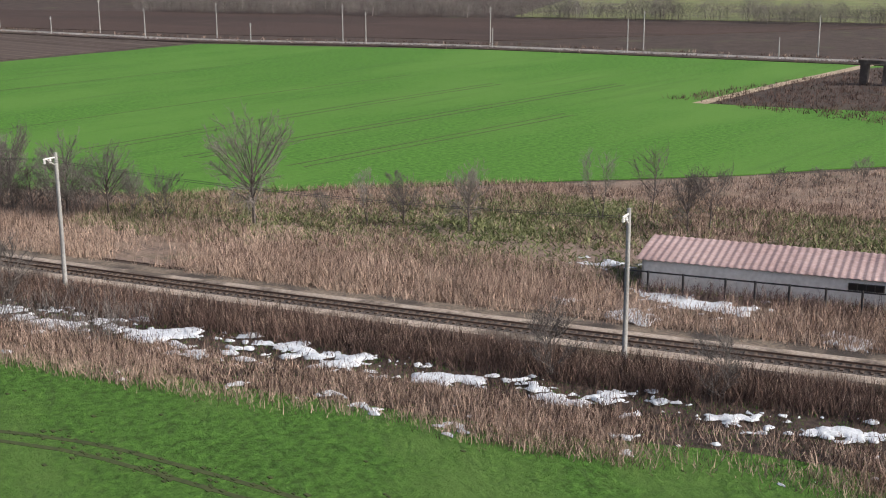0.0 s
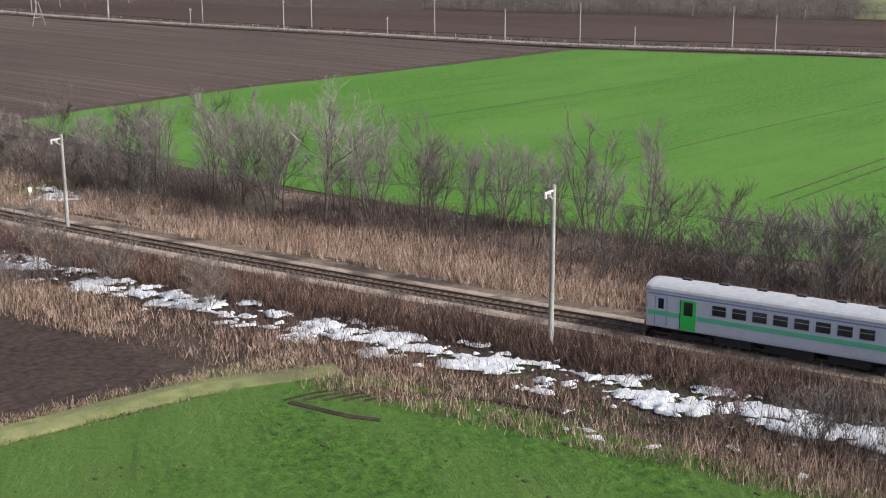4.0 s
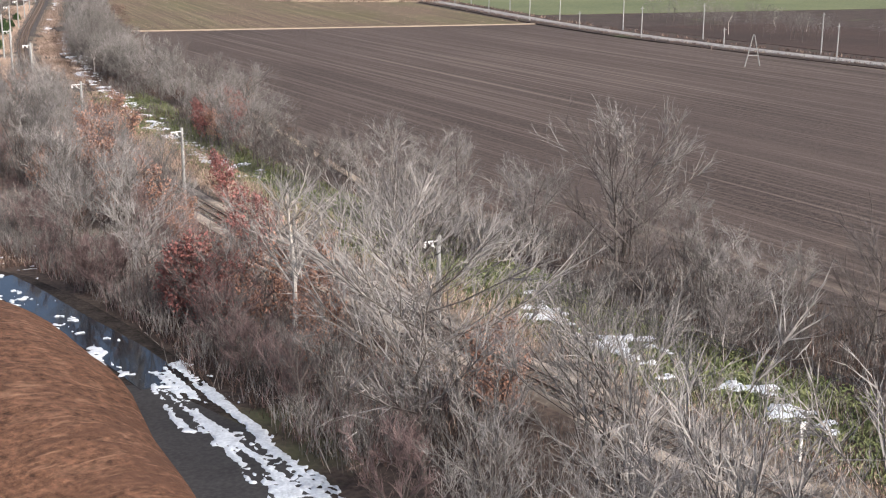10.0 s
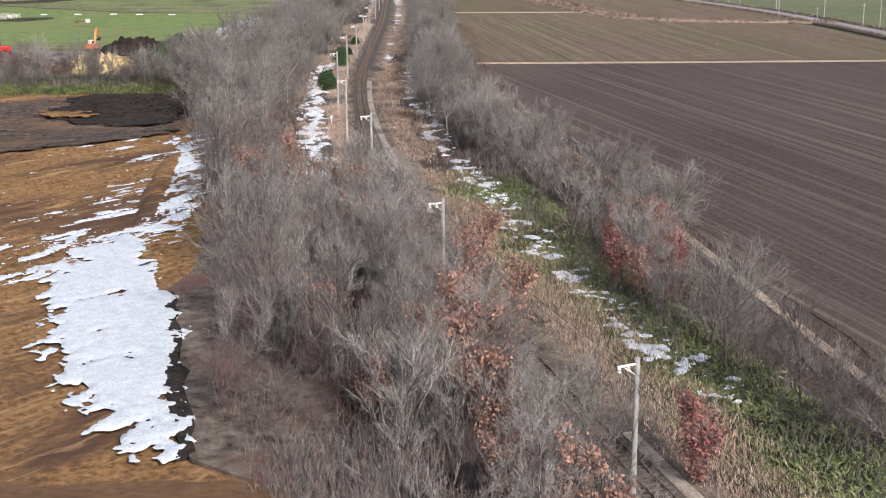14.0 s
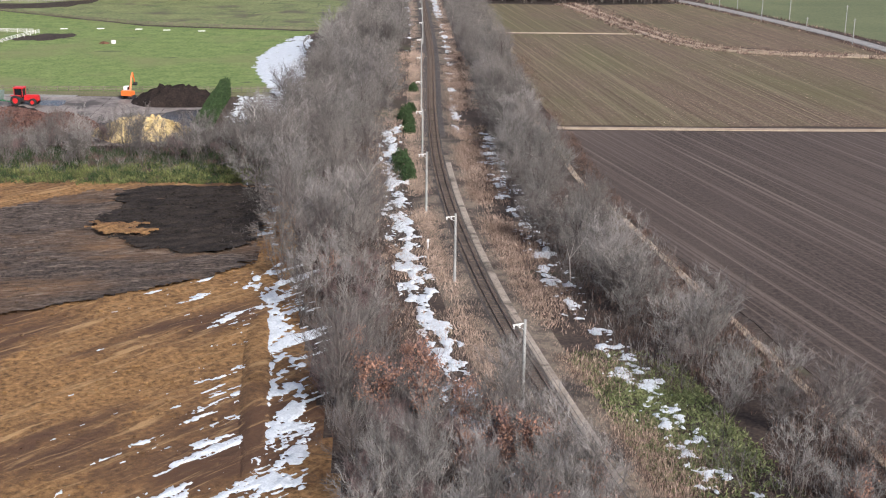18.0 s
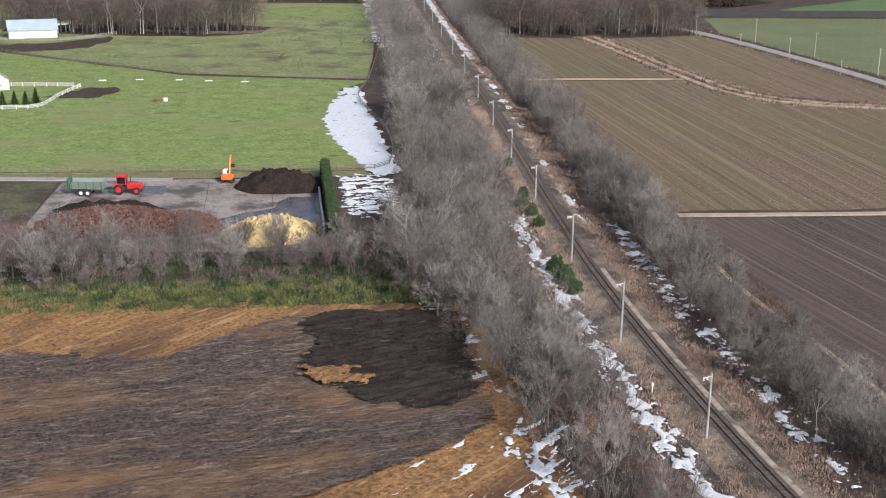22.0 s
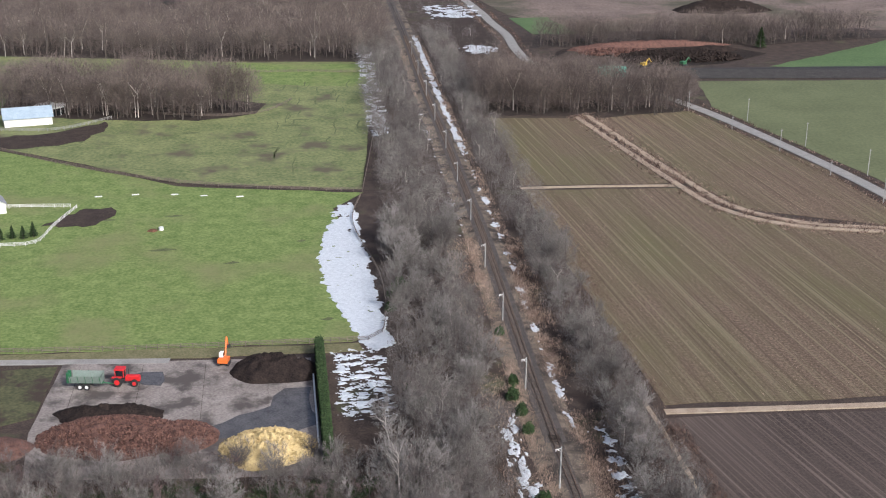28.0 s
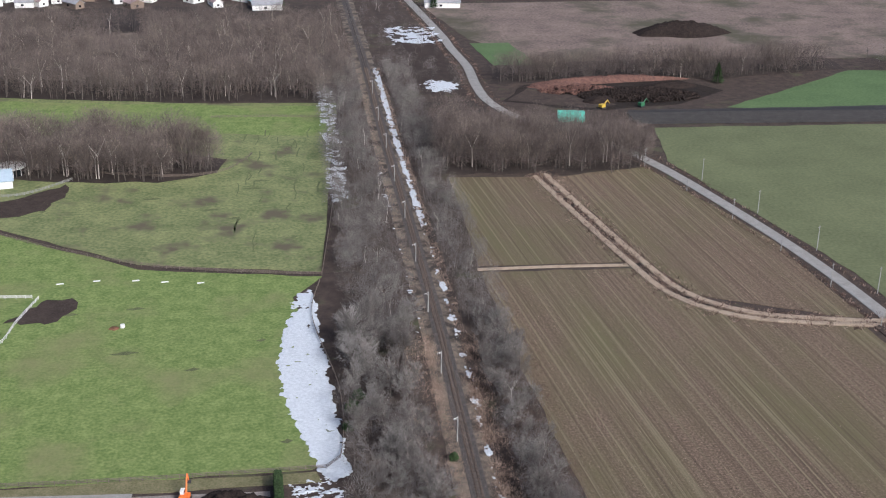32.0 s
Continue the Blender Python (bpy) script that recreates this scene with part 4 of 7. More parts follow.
# ---- woods and thickets: too many stems to count ----
def verge(lo, hi, y0, y1, clump=0.08, level=-0.12):
    def f(rnd):
        while True:
            y = rnd.uniform(y0, y1)
            x, yy, _ = rail(y, rnd.uniform(lo, hi))
            if on_lot(x, yy):
                continue
            if noise.noise((x * clump, yy * clump, 3.0)) + rnd.uniform(-0.35, 0.35) > level:
                return x, yy, 0.05
    return f


def area(x0, x1, y0, y1, slant=0.0):
    def f(rnd):
        y = rnd.uniform(y0, y1)
        return rnd.uniform(x0, x1) + slant * (y - y0), y, 0.02
    return f


def wood(name, count, place, h0, h1, label, seed, pale=0.25, twigs=130, fine=0.011, wide=(0.30, 0.44), low=0.34, material=None):
    """A wood of bare trees: trunks that fork into limbs, under rounded crowns of upright twigs."""
    rnd = random.Random(seed)
    g = Geo()
    for i in range(count):
        x, y, z = place(rnd)
        h = rnd.uniform(h0, h1) * (0.9 + 0.25 * noise.noise((x * 0.06, y * 0.06, 4.0)))
        w = h * rnd.uniform(*wide)
        mi = 2 if rnd.random() < pale * 0.14 else 1
        fork = (x + rnd.gauss(0, 0.3), y + rnd.gauss(0, 0.3), h * rnd.uniform(0.35, 0.5))
        g.tube([(x, y, -0.2), fork], [0.011 * h, 0.008 * h], 4, mi)
        for k in range(3):
            a = rnd.uniform(0, 6.2832)
            g.tube([fork, (x + 0.5 * w * math.cos(a), y + 0.5 * w * math.sin(a), h * rnd.uniform(0.72, 0.86))], [0.006 * h, 0.002 * h], 3, mi)
        heart, tall = h * (0.5 + 0.5 * low), h * 0.5 * (1.02 - low)
        for k in range(int(twigs * 1.5)):
            d = Vector((rnd.gauss(0, 1), rnd.gauss(0, 1), rnd.gauss(0.15, 1))).normalized()
            q = rnd.uniform(0.25, 1) ** 0.5 * (1 + 0.25 * noise.noise((d.x * 1.6 + i, d.y * 1.6, d.z * 1.6)))
            p = (x + d.x * w * q, y + d.y * w * q, heart + d.z * tall * q)
            sliver(g, rnd, p, (d.x * 0.8 + rnd.gauss(0, 0.35), d.y * 0.8 + rnd.gauss(0, 0.35), d.z * 0.5 + 0.55 + rnd.gauss(0, 0.3)), rnd.uniform(0.05, 0.11) * h, fine * 0.85 * h)
    return tagged(part(name, g, (material or scrub, bark, bark_w)), label, "wood", kind="stuff")


def within(poly):
    """Random places inside a polygon."""
    x0, x1 = min(p[0] for p in poly), max(p[0] for p in poly)
    y0, y1 = min(p[1] for p in poly), max(p[1] for p in poly)

    def f(rnd):
        while True:
            x, y = rnd.uniform(x0, x1), rnd.uniform(y0, y1)
            if inside(x, y, poly):
                return x, y, 0.02
    return f


CLEARING = [(-104, 695), (-90, 725), (-60, 731), (-47, 720), (-52, 690), (-75, 680)]


def wide_woods(rnd):
    while True:
        x, y, z = within([(-160, 606), (-60, 588), (40, 579), (50, 600), (54, 735), (-160, 740)])(rnd)
        if not inside(x, y, CLEARING):
            return x, y, z


wood("far_trees", 430, verge(-26, -7.5, 335, 640, level=-9), 6, 11, "bare trees in a long strip west of the railway", 51, twigs=300, fine=0.008, wide=(0.32, 0.45), low=0.08)
wood("far_trees", 380, verge(8, 21, 335, 640, level=-9), 5, 9.5, "bare trees in a long strip east of the railway", 52, twigs=300, fine=0.008, wide=(0.32, 0.45), low=0.06)
wood("far_trees", 120, verge(-29, -10, 130, 338, level=-9), 5.5, 11.5, "bare trees filling the strip west of the railway", 71, twigs=950, fine=0.0045, wide=(0.32, 0.46), low=0.08)
wood("far_trees", 120, verge(10, 20, 100, 338, level=-9), 4.5, 9, "bare trees filling the strip east of the railway", 72, twigs=800, fine=0.005, wide=(0.34, 0.5), low=0.06)
wood("wood", 300, within([(-112, 488), (-72, 478), (-34, 473), (-14, 482), (-10, 496), (-30, 508), (-60, 512), (-112, 518)]), 16, 20.5, "small dense wood of tall bare trees beyond the pasture", 53, pale=0.5, twigs=330, fine=0.0065, low=0.10, material=scrub_b)
wood("wood", 300, within([(76, 474), (145, 465), (157, 471), (163, 490), (140, 505), (112, 515), (78, 525)]), 15, 20, "brown bare wood beside the road", 54, twigs=330, fine=0.0065, low=0.02, material=scrub_b)
wood("wood", 1500, wide_woods, 14, 18, "wide brown bare woods towards the horizon", 55, pale=0.5, twigs=190, fine=0.0085, low=0.08, material=scrub_b)
wood("wood", 330, within([(120, 606), (240, 605), (300, 616), (302, 628), (132, 626)]), 13, 17, "dark bare wood behind the sand pit", 56, pale=0.2, twigs=200, fine=0.008, low=0.05, material=scrub_b)
wood("far_trees", 620, lambda r: (lambda t, d: (305 + 135 * t + d, 88 - 228 * t + d * 0.5, 0))(r.random(), abs(r.gauss(0, 11))), 4, 7.5, "row of bare trees beyond the road", 57, twigs=260, fine=0.010, wide=(0.4, 0.6), low=0.0)
wood("far_trees", 90, area(60, 108, 575, 800), 6, 9, "bare trees between railway and road", 58)
wood("far_trees", 140, area(330, 460, 600, 640), 9, 13, "bare trees beyond the green field", 59)
wood("far_trees", 260, area(-160, 460, 800, 850), 9, 13, "bare trees on the horizon", 73, twigs=90)
wood("far_trees", 70, area(222, 250, 140, 230), 5, 8, "bare trees beyond the road", 60)


def thicket(name, count, place, h0, h1, label, seed, stems=5, side=4, material=None):
    rnd = random.Random(seed)
    g = Geo()
    for i in range(count):
        x, y, z = place(rnd)
        h = rnd.uniform(h0, h1)
        for s in range(stems):
            d = Vector((rnd.gauss(0, 0.28), rnd.gauss(0, 0.28), 1)).normalized()
            p = Vector((x + rnd.gauss(0, 0.4), y + rnd.gauss(0, 0.4), z - 0.1))
            hh = h * rnd.uniform(0.6, 1)
            sliver(g, rnd, p, d, hh, 0.05)
            for k in range(side):
                t = rnd.uniform(0.3, 0.9)
                sliver(g, rnd, p + d * hh * t, d + Vector((rnd.gauss(0, 0.5), rnd.gauss(0, 0.5), 0.1)), hh * rnd.uniform(0.2, 0.4), 0.032)
    return tagged(part(name, g, material or scrub), label, "scrub", kind="stuff")


thicket("thicket", 2600, verge(-30, -8, -120, 20), 1.0, 3.2, "tangled bare brushwood under the trees", 61)
thicket("thicket", 1100, verge(-31, -13, 20, 110), 1.2, 3.6, "tangled bare brushwood under the trees", 79)
thicket("thicket", 1300, verge(-30, -11, 110, 340), 0.7, 2.0, "tangled bare brushwood under the trees", 62)
thicket("thicket", 1000, verge(10, 23, -60, 110), 1.0, 3.0, "tangled bare brushwood east of the track", 80)
thicket("thicket", 900, verge(10, 21, 110, 340), 0.7, 1.8, "tangled bare brushwood east of the track", 63)
thicket("thicket", 1800, verge(9, 28, -130, -20), 0.8, 2.8, "tangled bare brushwood east of the track", 64)
thicket("thicket", 1300, area(-78, 32, 184, 211), 0.7, 2.0, "bare scrub beside the earthwork", 65, material=twig_b)
thicket("thicket", 1100, area(-78, 32, 180, 208), 0.8, 2.4, "dense brown scrub beside the earthwork", 83)
thicket("thicket", 160, area(15.5, 22, 133, 160), 0.5, 1.6, "low brush at the edge of the peat", 84, material=twig_b)
thicket("thicket", 2400, verge(13, 25, -205, -100, level=-0.4), 0.7, 2.2, "low bare brush at the foot of the trees", 66, material=twig_b)
thicket("thicket", 900, verge(-22, -8, -142, -98), 1.0, 3.0, "dense brown brush beside the lot", 82, material=twig_b)
thicket("thicket", 1500, verge(-8.2, -3.6, -300, -150, level=-0.3), 0.6, 1.5, "dark dead stalks on the ditch bank", 85, material=reed_b)
thicket("thicket", 500, verge(-14, -5, -232, -190), 0.8, 2.2, "bare brush in the ditch", 67)
thicket("thicket", 700, verge(-26, -6, -60, 30), 0.8, 2.6, "reddish bare brushwood", 68, material=twig_r)
thicket("thicket", 160, verge(-12, -4.5, 5, 60), 1.0, 2.4, "rust-brown leafy brush", 69, material=leaf_r)


# ---- reeds and dead weeds ----
def blades(name, count, place, h0, h1, material, label, seed, width=0.05, lean=0.4, tuft=5, spread=0.35):
    rnd = random.Random(seed)
    g = Geo()
    for i in range(count):
        x, y, z = place(rnd)
        hh = rnd.uniform(h0, h1)
        for k in range(tuft):
            bx, by = x + rnd.gauss(0, spread), y + rnd.gauss(0, spread)
            sliver(g, rnd, (bx, by, z - 0.05), (rnd.gauss(0, lean), rnd.gauss(0, lean), 1), hh * rnd.uniform(0.6, 1.1), width * rnd.uniform(0.7, 1.4))
    return tagged(part(name, g, material), label, "grass", kind="stuff")


blades("reeds", 14000, verge(-8.5, -3.3, -300, -85, level=-0.3), 0.8, 1.9, reed_b, "brown dead weeds on the bank", 1)
blades("reeds", 3500, verge(-7, -3.2, -300, -85), 0.7, 1.5, reed, "pale reeds on the bank", 17)
blades("reeds", 9000, verge(-20, -13, -300, -100, level=-0.05), 0.4, 1.1, reed, "pale dry reeds along the field edge", 2, width=0.04, lean=0.3)
blades("reeds", 9000, verge(-20, -12, -300, -100), 0.3, 0.9, reed_b, "reddish brown dead weeds along the field edge", 49, width=0.04)
blades("reeds", 3500, verge(-15, -8, -300, -100), 0.4, 1.0, reed_b, "dark dead weeds in the ditch", 3)
blades("reeds", 10000, verge(3.8, 14, -300, -100), 0.7, 1.6, reed, "tall pale dry reeds behind the track", 4)
blades("reeds", 5000, verge(5, 16, -300, -100), 0.7, 1.6, reed_b, "brown dead weeds behind the track", 18)
blades("reeds", 11000, verge(12, 52, -310, -185), 0.4, 1.1, reed, "dry reeds in rough ground", 5)
blades("reeds", 9000, verge(12, 52, -310, -185), 0.4, 1.1, reed_b, "brown weeds in rough ground", 19)
blades("reeds", 4200, verge(-19, -12.5, -305, -215, level=-0.4), 0.4, 1.1, reed, "pale reeds along the wheat field", 86, width=0.05)
blades("reeds", 3000, verge(-18, -12, -305, -215, level=-0.4), 0.4, 1.0, reed_b, "reddish brown weeds along the wheat field", 87, width=0.05)
blades("reeds", 3000, within([(78.5, -123.5), (81, -126), (88.5, -134), (90, -141), (86, -141), (82, -135), (77.5, -129)]), 0.5, 1.2, reed, "pale straw reeds at the corner of the bare field", 88, width=0.06)
blades("reeds", 5000, verge(10, 26, -190, -60), 0.6, 1.4, reed_b, "brown dead weeds under the trees", 6)
blades("reeds", 6000, verge(-28, -4, -120, 20), 0.5, 1.3, reed_b, "brown undergrowth beneath the trees", 7)
blades("reeds", 6000, verge(-32, -10, 20, 220), 0.5, 1.3, reed_b, "brown undergrowth beneath the trees", 8)
thicket("thicket", 900, verge(-10, -3.4, -12, 60, level=-0.3), 1.2, 3.2, "reddish bare brushwood beside the track", 76, material=twig_r)
blades("reeds", 8000, verge(-4.6, -1.5, 40, 330, level=-0.3), 0.4, 0.9, reed, "straw-coloured grass close to the ballast", 48, width=0.06)
blades("reeds", 4000, verge(-5.5, -2.8, -60, 330), 0.5, 1.2, reed, "pale dry grass beside the track", 9)
blades("reeds", 5000, verge(14, 27, -60, 330), 0.5, 1.2, reed_b, "brown undergrowth beneath the trees", 10)
blades("reeds", 6000, verge(3.2, 14, 60, 330), 0.4, 1.0, reed_b, "brown dry grass east of the track", 21)
blades("reeds", 4000, verge(-12, -5, -60, 330), 0.4, 1.0, reed, "pale dry grass west of the track", 22)
blades("reeds", 7000, verge(3.2, 10, -60, 330), 0.4, 1.0, reed, "pale dry grass beside the track", 12)
blades("bamboo_grass", 17000, verge(5.0, 16, -115, 95, clump=0.07, level=-0.22), 0.25, 0.65, leaf_g, "green bamboo grass on the bank", 13, width=0.16, lean=1.3)
blades("bamboo_grass", 9000, verge(14, 46, -300, -205, clump=0.05, level=-0.05), 0.5, 1.1, leaf_g, "green and brown bamboo grass", 14, width=0.15, lean=1.2)
blades("reeds", 5000, area(-78, 30, 173, 196), 0.4, 1.0, reed_b, "brown weeds along the earthwork", 28)
blades("reeds", 8000, verge(3.2, 7.5, -60, 640, level=-0.3), 0.3, 0.8, reed, "pale dry grass along the ballast", 29, width=0.07)
blades("reeds", 9000, verge(2.2, 6.5, -110, 330, level=-0.2), 0.25, 0.8, reed, "straw-coloured grass at the edge of the ballast", 45, width=0.06)
blades("reeds", 7000, verge(2.4, 8, -110, 330, level=-0.1), 0.3, 0.9, reed_b, "dark dead grass at the edge of the ballast", 46, width=0.06)
blades("reeds", 5000, verge(-5, -2.6, 60, 640, level=-0.3), 0.3, 0.8, reed, "pale dry grass along the ballast", 30, width=0.07)
blades("reeds", 9000, verge(5, 20, -310, -150, level=-0.3), 0.6, 1.4, reed, "tall pale reeds between railway and wheat", 31, width=0.06)
blades("reeds", 4500, area(-78, 32, 184, 212), 0.5, 1.3, reed_b, "brown scrub growth", 16)
blades("grass_tufts", 2600, area(60, 98, -176.3, -172.6), 0.15, 0.45, leaf_g, "tufts of green grass between two fields", 43, width=0.07, lean=0.7)
blades("reeds", 900, area(60, 100, -175, -172), 0.2, 0.6, reed, "dry grass between two fields", 20)

def clumped(x0, x1, y0, y1, size=0.16, level=0.0, seed=2.0):
    """Places inside a rectangle, gathered in clumps."""
    def f(rnd):
        while True:
            x, y = rnd.uniform(x0, x1), rnd.uniform(y0, y1)
            if noise.noise((x * size, y * size, seed)) + rnd.uniform(-0.3, 0.3) > level:
                return x, y, 0.02
    return f


blades("bamboo_grass", 9500, clumped(-78, 26, 172.5, 186, size=0.34, level=0.10), 0.4, 1.3, leaf_y, "yellow-green bamboo grass in clumps along the earthwork", 15, width=0.15, lean=0.9)
blades("bamboo_grass", 11000, clumped(-78, 26, 173, 200, size=0.3, seed=7.0, level=0.0), 0.4, 1.3, leaf_d, "dark evergreen undergrowth along the earthwork", 36, width=0.15, lean=0.9)


def beside_road(rnd):
    k = rnd.randrange(len(ROAD) - 1)
    t = rnd.random()
    x, y = ROAD[k][0] + (ROAD[k + 1][0] - ROAD[k][0]) * t, ROAD[k][1] + (ROAD[k + 1][1] - ROAD[k][1]) * t
    off = rnd.choice((-5.5, -5.5, 4.5)) + rnd.gauss(0, 0.8)
    return x + off, y + off * 0.35, 0.1


thicket("thicket", 260, area(43.5, 52, -11, 8), 0.8, 2.4, "bare brush at the end of the clay bank", 78)
blades("reeds", 900, area(43, 53, -13, 10), 0.4, 1.0, reed_b, "brown weeds at the end of the clay bank", 37)


def drilled(poly, middle, pitch, heading=-4):
    """Places along drill rows inside a field."""
    s, c = math.sin(radians(heading)), math.cos(radians(heading))

    def f(rnd):
        while True:
            k, v = rnd.randint(-80, 80), rnd.uniform(-130, 130)
            if noise.noise((k * 0.37, v * 0.012, 6.0)) < rnd.uniform(-0.5, 0.3):
                continue
            u = k * pitch + rnd.gauss(0, 0.12)
            x, y = middle[0] + u * c + v * s, middle[1] - u * s + v * c
            if inside(x, y, poly):
                return x, y, 0.05
    return f


STUBBLE = [(75, 224), (183, 222), (178, 319), (131, 343), (124, 370), (74, 373), (73, 300)]
blades("stubble_stalks", 5500, drilled(STUBBLE, (125, 290), 1.45), 0.10, 0.26, reed, "short pale stubble stalks in drill rows", 38, width=0.10, lean=0.5, tuft=3, spread=0.14)
blades("stubble_stalks", 3500, drilled([(130, 376), (137, 350), (181, 328), (177, 390), (157, 470), (118, 462)], (150, 400), 1.45), 0.10, 0.26, reed, "short pale stubble stalks in drill rows", 39, width=0.11, lean=0.5, tuft=3, spread=0.14)
blades("pasture_tufts", 11000, area(-85, 11, 266, 374), 0.10, 0.26, leaf_g, "tufts of grass on the pasture", 40, width=0.10, lean=0.8, tuft=4, spread=0.3)
blades("pasture_tufts", 6000, area(-100, 30, 395, 575), 0.12, 0.3, leaf_g, "tufts of grass on the far pasture", 42, width=0.14, lean=0.8, tuft=4, spread=0.4)


def road_bank(rnd):
    k = rnd.randrange(0, int(len(ROAD) * 0.5))
    t = rnd.random()
    off = -4.2 + rnd.gauss(0, 0.5)
    return ROAD[k][0] + (ROAD[k + 1][0] - ROAD[k][0]) * t + off, ROAD[k][1] + (ROAD[k + 1][1] - ROAD[k][1]) * t + off * 0.35, 0.05


thicket("thicket", 2200, road_bank, 0.5, 1.2, "dark bare brush on the bank below the road", 77, material=twig_b)
blades("reeds", 5000, beside_road, 0.4, 1.1, reed_b, "brown weeds along the country road", 23, width=0.12)
blades("reeds", 1200, beside_road, 0.4, 1.1, reed, "pale dry grass along the country road", 24, width=0.12)
blades("reeds", 2600, lambda r: (r.uniform(258, 345), r.uniform(-226, -180), 0.1), 0.5, 1.2, reed_b, "reddish dead weeds in the field corner", 25, width=0.1)

blades("wheat_blades", 26000, lambda r: (lambda y: (r.uniform(58, 108 - (y + 180) * 0.52), y, 0.06))(r.uniform(-300, -181)), 0.10, 0.24, wheat_leaf, "short tufts of green winter wheat", 26, width=0.05, lean=0.5, tuft=6, spread=0.22)
blades("reeds", 6000, verge(16, 27, 40, 215), 0.5, 1.2, reed_b, "brown weeds at the edge of the ploughed field", 27, width=0.07)

def beside_ditch(rnd):
    x, y = rnd.choice(DITCH)
    off = rnd.gauss(0, 2.6)
    return x + off + rnd.uniform(-3, 3) * 0.2, y + off * 0.5 + rnd.uniform(-3, 3), 0.2


blades("reeds", 2600, beside_ditch, 0.3, 0.9, reed, "pale reeds in the ditch", 34, width=0.10)
blades("reeds", 1800, beside_ditch, 0.4, 1.3, reed_b, "dark weeds in the ditch", 35, width=0.16)
SHED_BACK = [(190, -222), (250, -250), (252, -292), (215, -322), (196, -270), (183, -250)]
blades("reeds", 6000, within(SHED_BACK), 0.4, 0.9, reed, "tall pale reeds behind the long shed", 32, width=0.07)
blades("reeds", 4000, within(SHED_BACK), 0.4, 0.9, reed_b, "brown weeds behind the long shed", 33, width=0.07)
for x, y, q in ((202, -234, 0.5), (207, -237, 0.55), (212, -239, 0.5), (217, -241, 0.6), (223, -243, 0.5), (229, -246, 0.6), (198, -232, 0.45), (177, -208, 0.4), (153, -193, 0.6)):
    plant("bush", x, y, q)

# ---- snow ----
def snow(name, lo, hi, y0, y1, level, label, seed, absolute=False, cell=0.4, scale=0.22, turn=0.0, stretch=1.0, top=0.14, mask=None, base=0.16):
    """Old snow where a noise field passes a level; the sheet thins out towards its ragged edge."""
    g = Geo()
    ids, H = {}, {}
    ny, nx = int((y1 - y0) / cell), int((hi - lo) / cell)
    c, s = math.cos(radians(turn)), math.sin(radians(turn))
    for j in range(ny + 1):
        for i in range(nx + 1):
            u, v = lo + i * cell, y0 + j * cell
            fade = min(1, min(i, nx - i) * cell / 2.0) * min(1, min(j, ny - j) * cell / 4.0)
            a, b = (u * c - v * s) * stretch, u * s + v * c
            k = noise.fractal((a * scale, b * scale, seed * 7.3), 0.38, 2.3, 6) * 0.72
            H[i, j] = k - level - 0.5 * (1 - fade) - (mask(u, v) if mask else 0)
    def spot(key, u, v, z):
        if key not in ids:
            x, y = (u, v) if absolute else rail(v, u)[:2]
            ids[key] = len(g.v)
            g.v.append((x + 0.4 * cell * noise.noise((u * 3, v * 3, 1)), y + 0.4 * cell * noise.noise((u * 3, v * 3, 5)), z))
        return ids[key]

    for j in range(ny):
        for i in range(nx):
            q = [(i, j), (i + 1, j), (i + 1, j + 1), (i, j + 1)]
            if max(H[k] for k in q) <= 0:
                continue
            f = []
            for p0, p1 in zip(q, q[1:] + q[:1]):
                h0, h1 = H[p0], H[p1]
                if h0 > 0:
                    f.append(spot(p0, lo + p0[0] * cell, y0 + p0[1] * cell, base + top * min(1, h0 * 3)))
                if (h0 > 0) != (h1 > 0):
                    m = h0 / (h0 - h1)
                    f.append(spot((min(p0, p1), max(p0, p1)), lo + (p0[0] + (p1[0] - p0[0]) * m) * cell, y0 + (p0[1] + (p1[1] - p0[1]) * m) * cell, base - 0.06))
            if len(f) > 2:
                g.f.append(tuple(f))
                g.mi.append(0)
    if g.f:
        return tagged(part(name, g, snowm, smooth=True), label, "snow", kind="stuff")


def blob(cx, cy, rx, ry, turn=0.0):
    c, s = math.cos(radians(turn)), math.sin(radians(turn))
    return lambda u, v: 1.6 * max(-0.4, math.hypot(((u - cx) * c - (v - cy) * s) / rx, ((u - cx) * s + (v - cy) * c) / ry) - 0.8)


def tongue(u, v):
    """The snow tongue on the pasture, between its two curved edges."""
    left = 13.5 - 7.5 * math.sin(min(1, max(0, (v - 262) / 100)) * 3.1)
    return 1.0 * max(-0.5, max(left - u, u - 20.6 + 0.02 * (v - 262) * (v > 262)) / 2.0 + 0.1)


SNOW_W = curve_of([(5, 37), (10, 35), (20, 29.6), (30, 26), (40, 23.8), (50, 22.5), (57, 22.6), (62, 24.5)])
SNOW_E = curve_of([(5, 38), (10, 37.5), (19, 35.2), (31, 33.9), (43, 31.3), (52, 28.3), (62, 25.8)])
snow("snow", -14.0, -7.4, -300, -110, -0.05, "old snow lying in the railside ditch", 1, scale=0.62, cell=0.2, stretch=0.6, turn=60, mask=lambda u, v: 0.22 * min(1.0, max(0.0, (-240 - v) / 20)))
snow("snow", -20, -14, -290, -180, 0.42, "thin snow remnants along the field edge", 12, cell=0.3, scale=0.4)
snow("snow", 6, 13, -125, -40, 0.14, "old snow beside the track", 2, scale=0.35, cell=0.3)
snow("snow", -10.5, -5.2, 66, 222, -0.09, "old snow in the ditch beside the track", 3, cell=0.3, scale=0.24, stretch=2.2)
snow("snow", 7, 13, 10, 220, 0.16, "scattered old snow under the trees", 4, cell=0.3, scale=0.4)
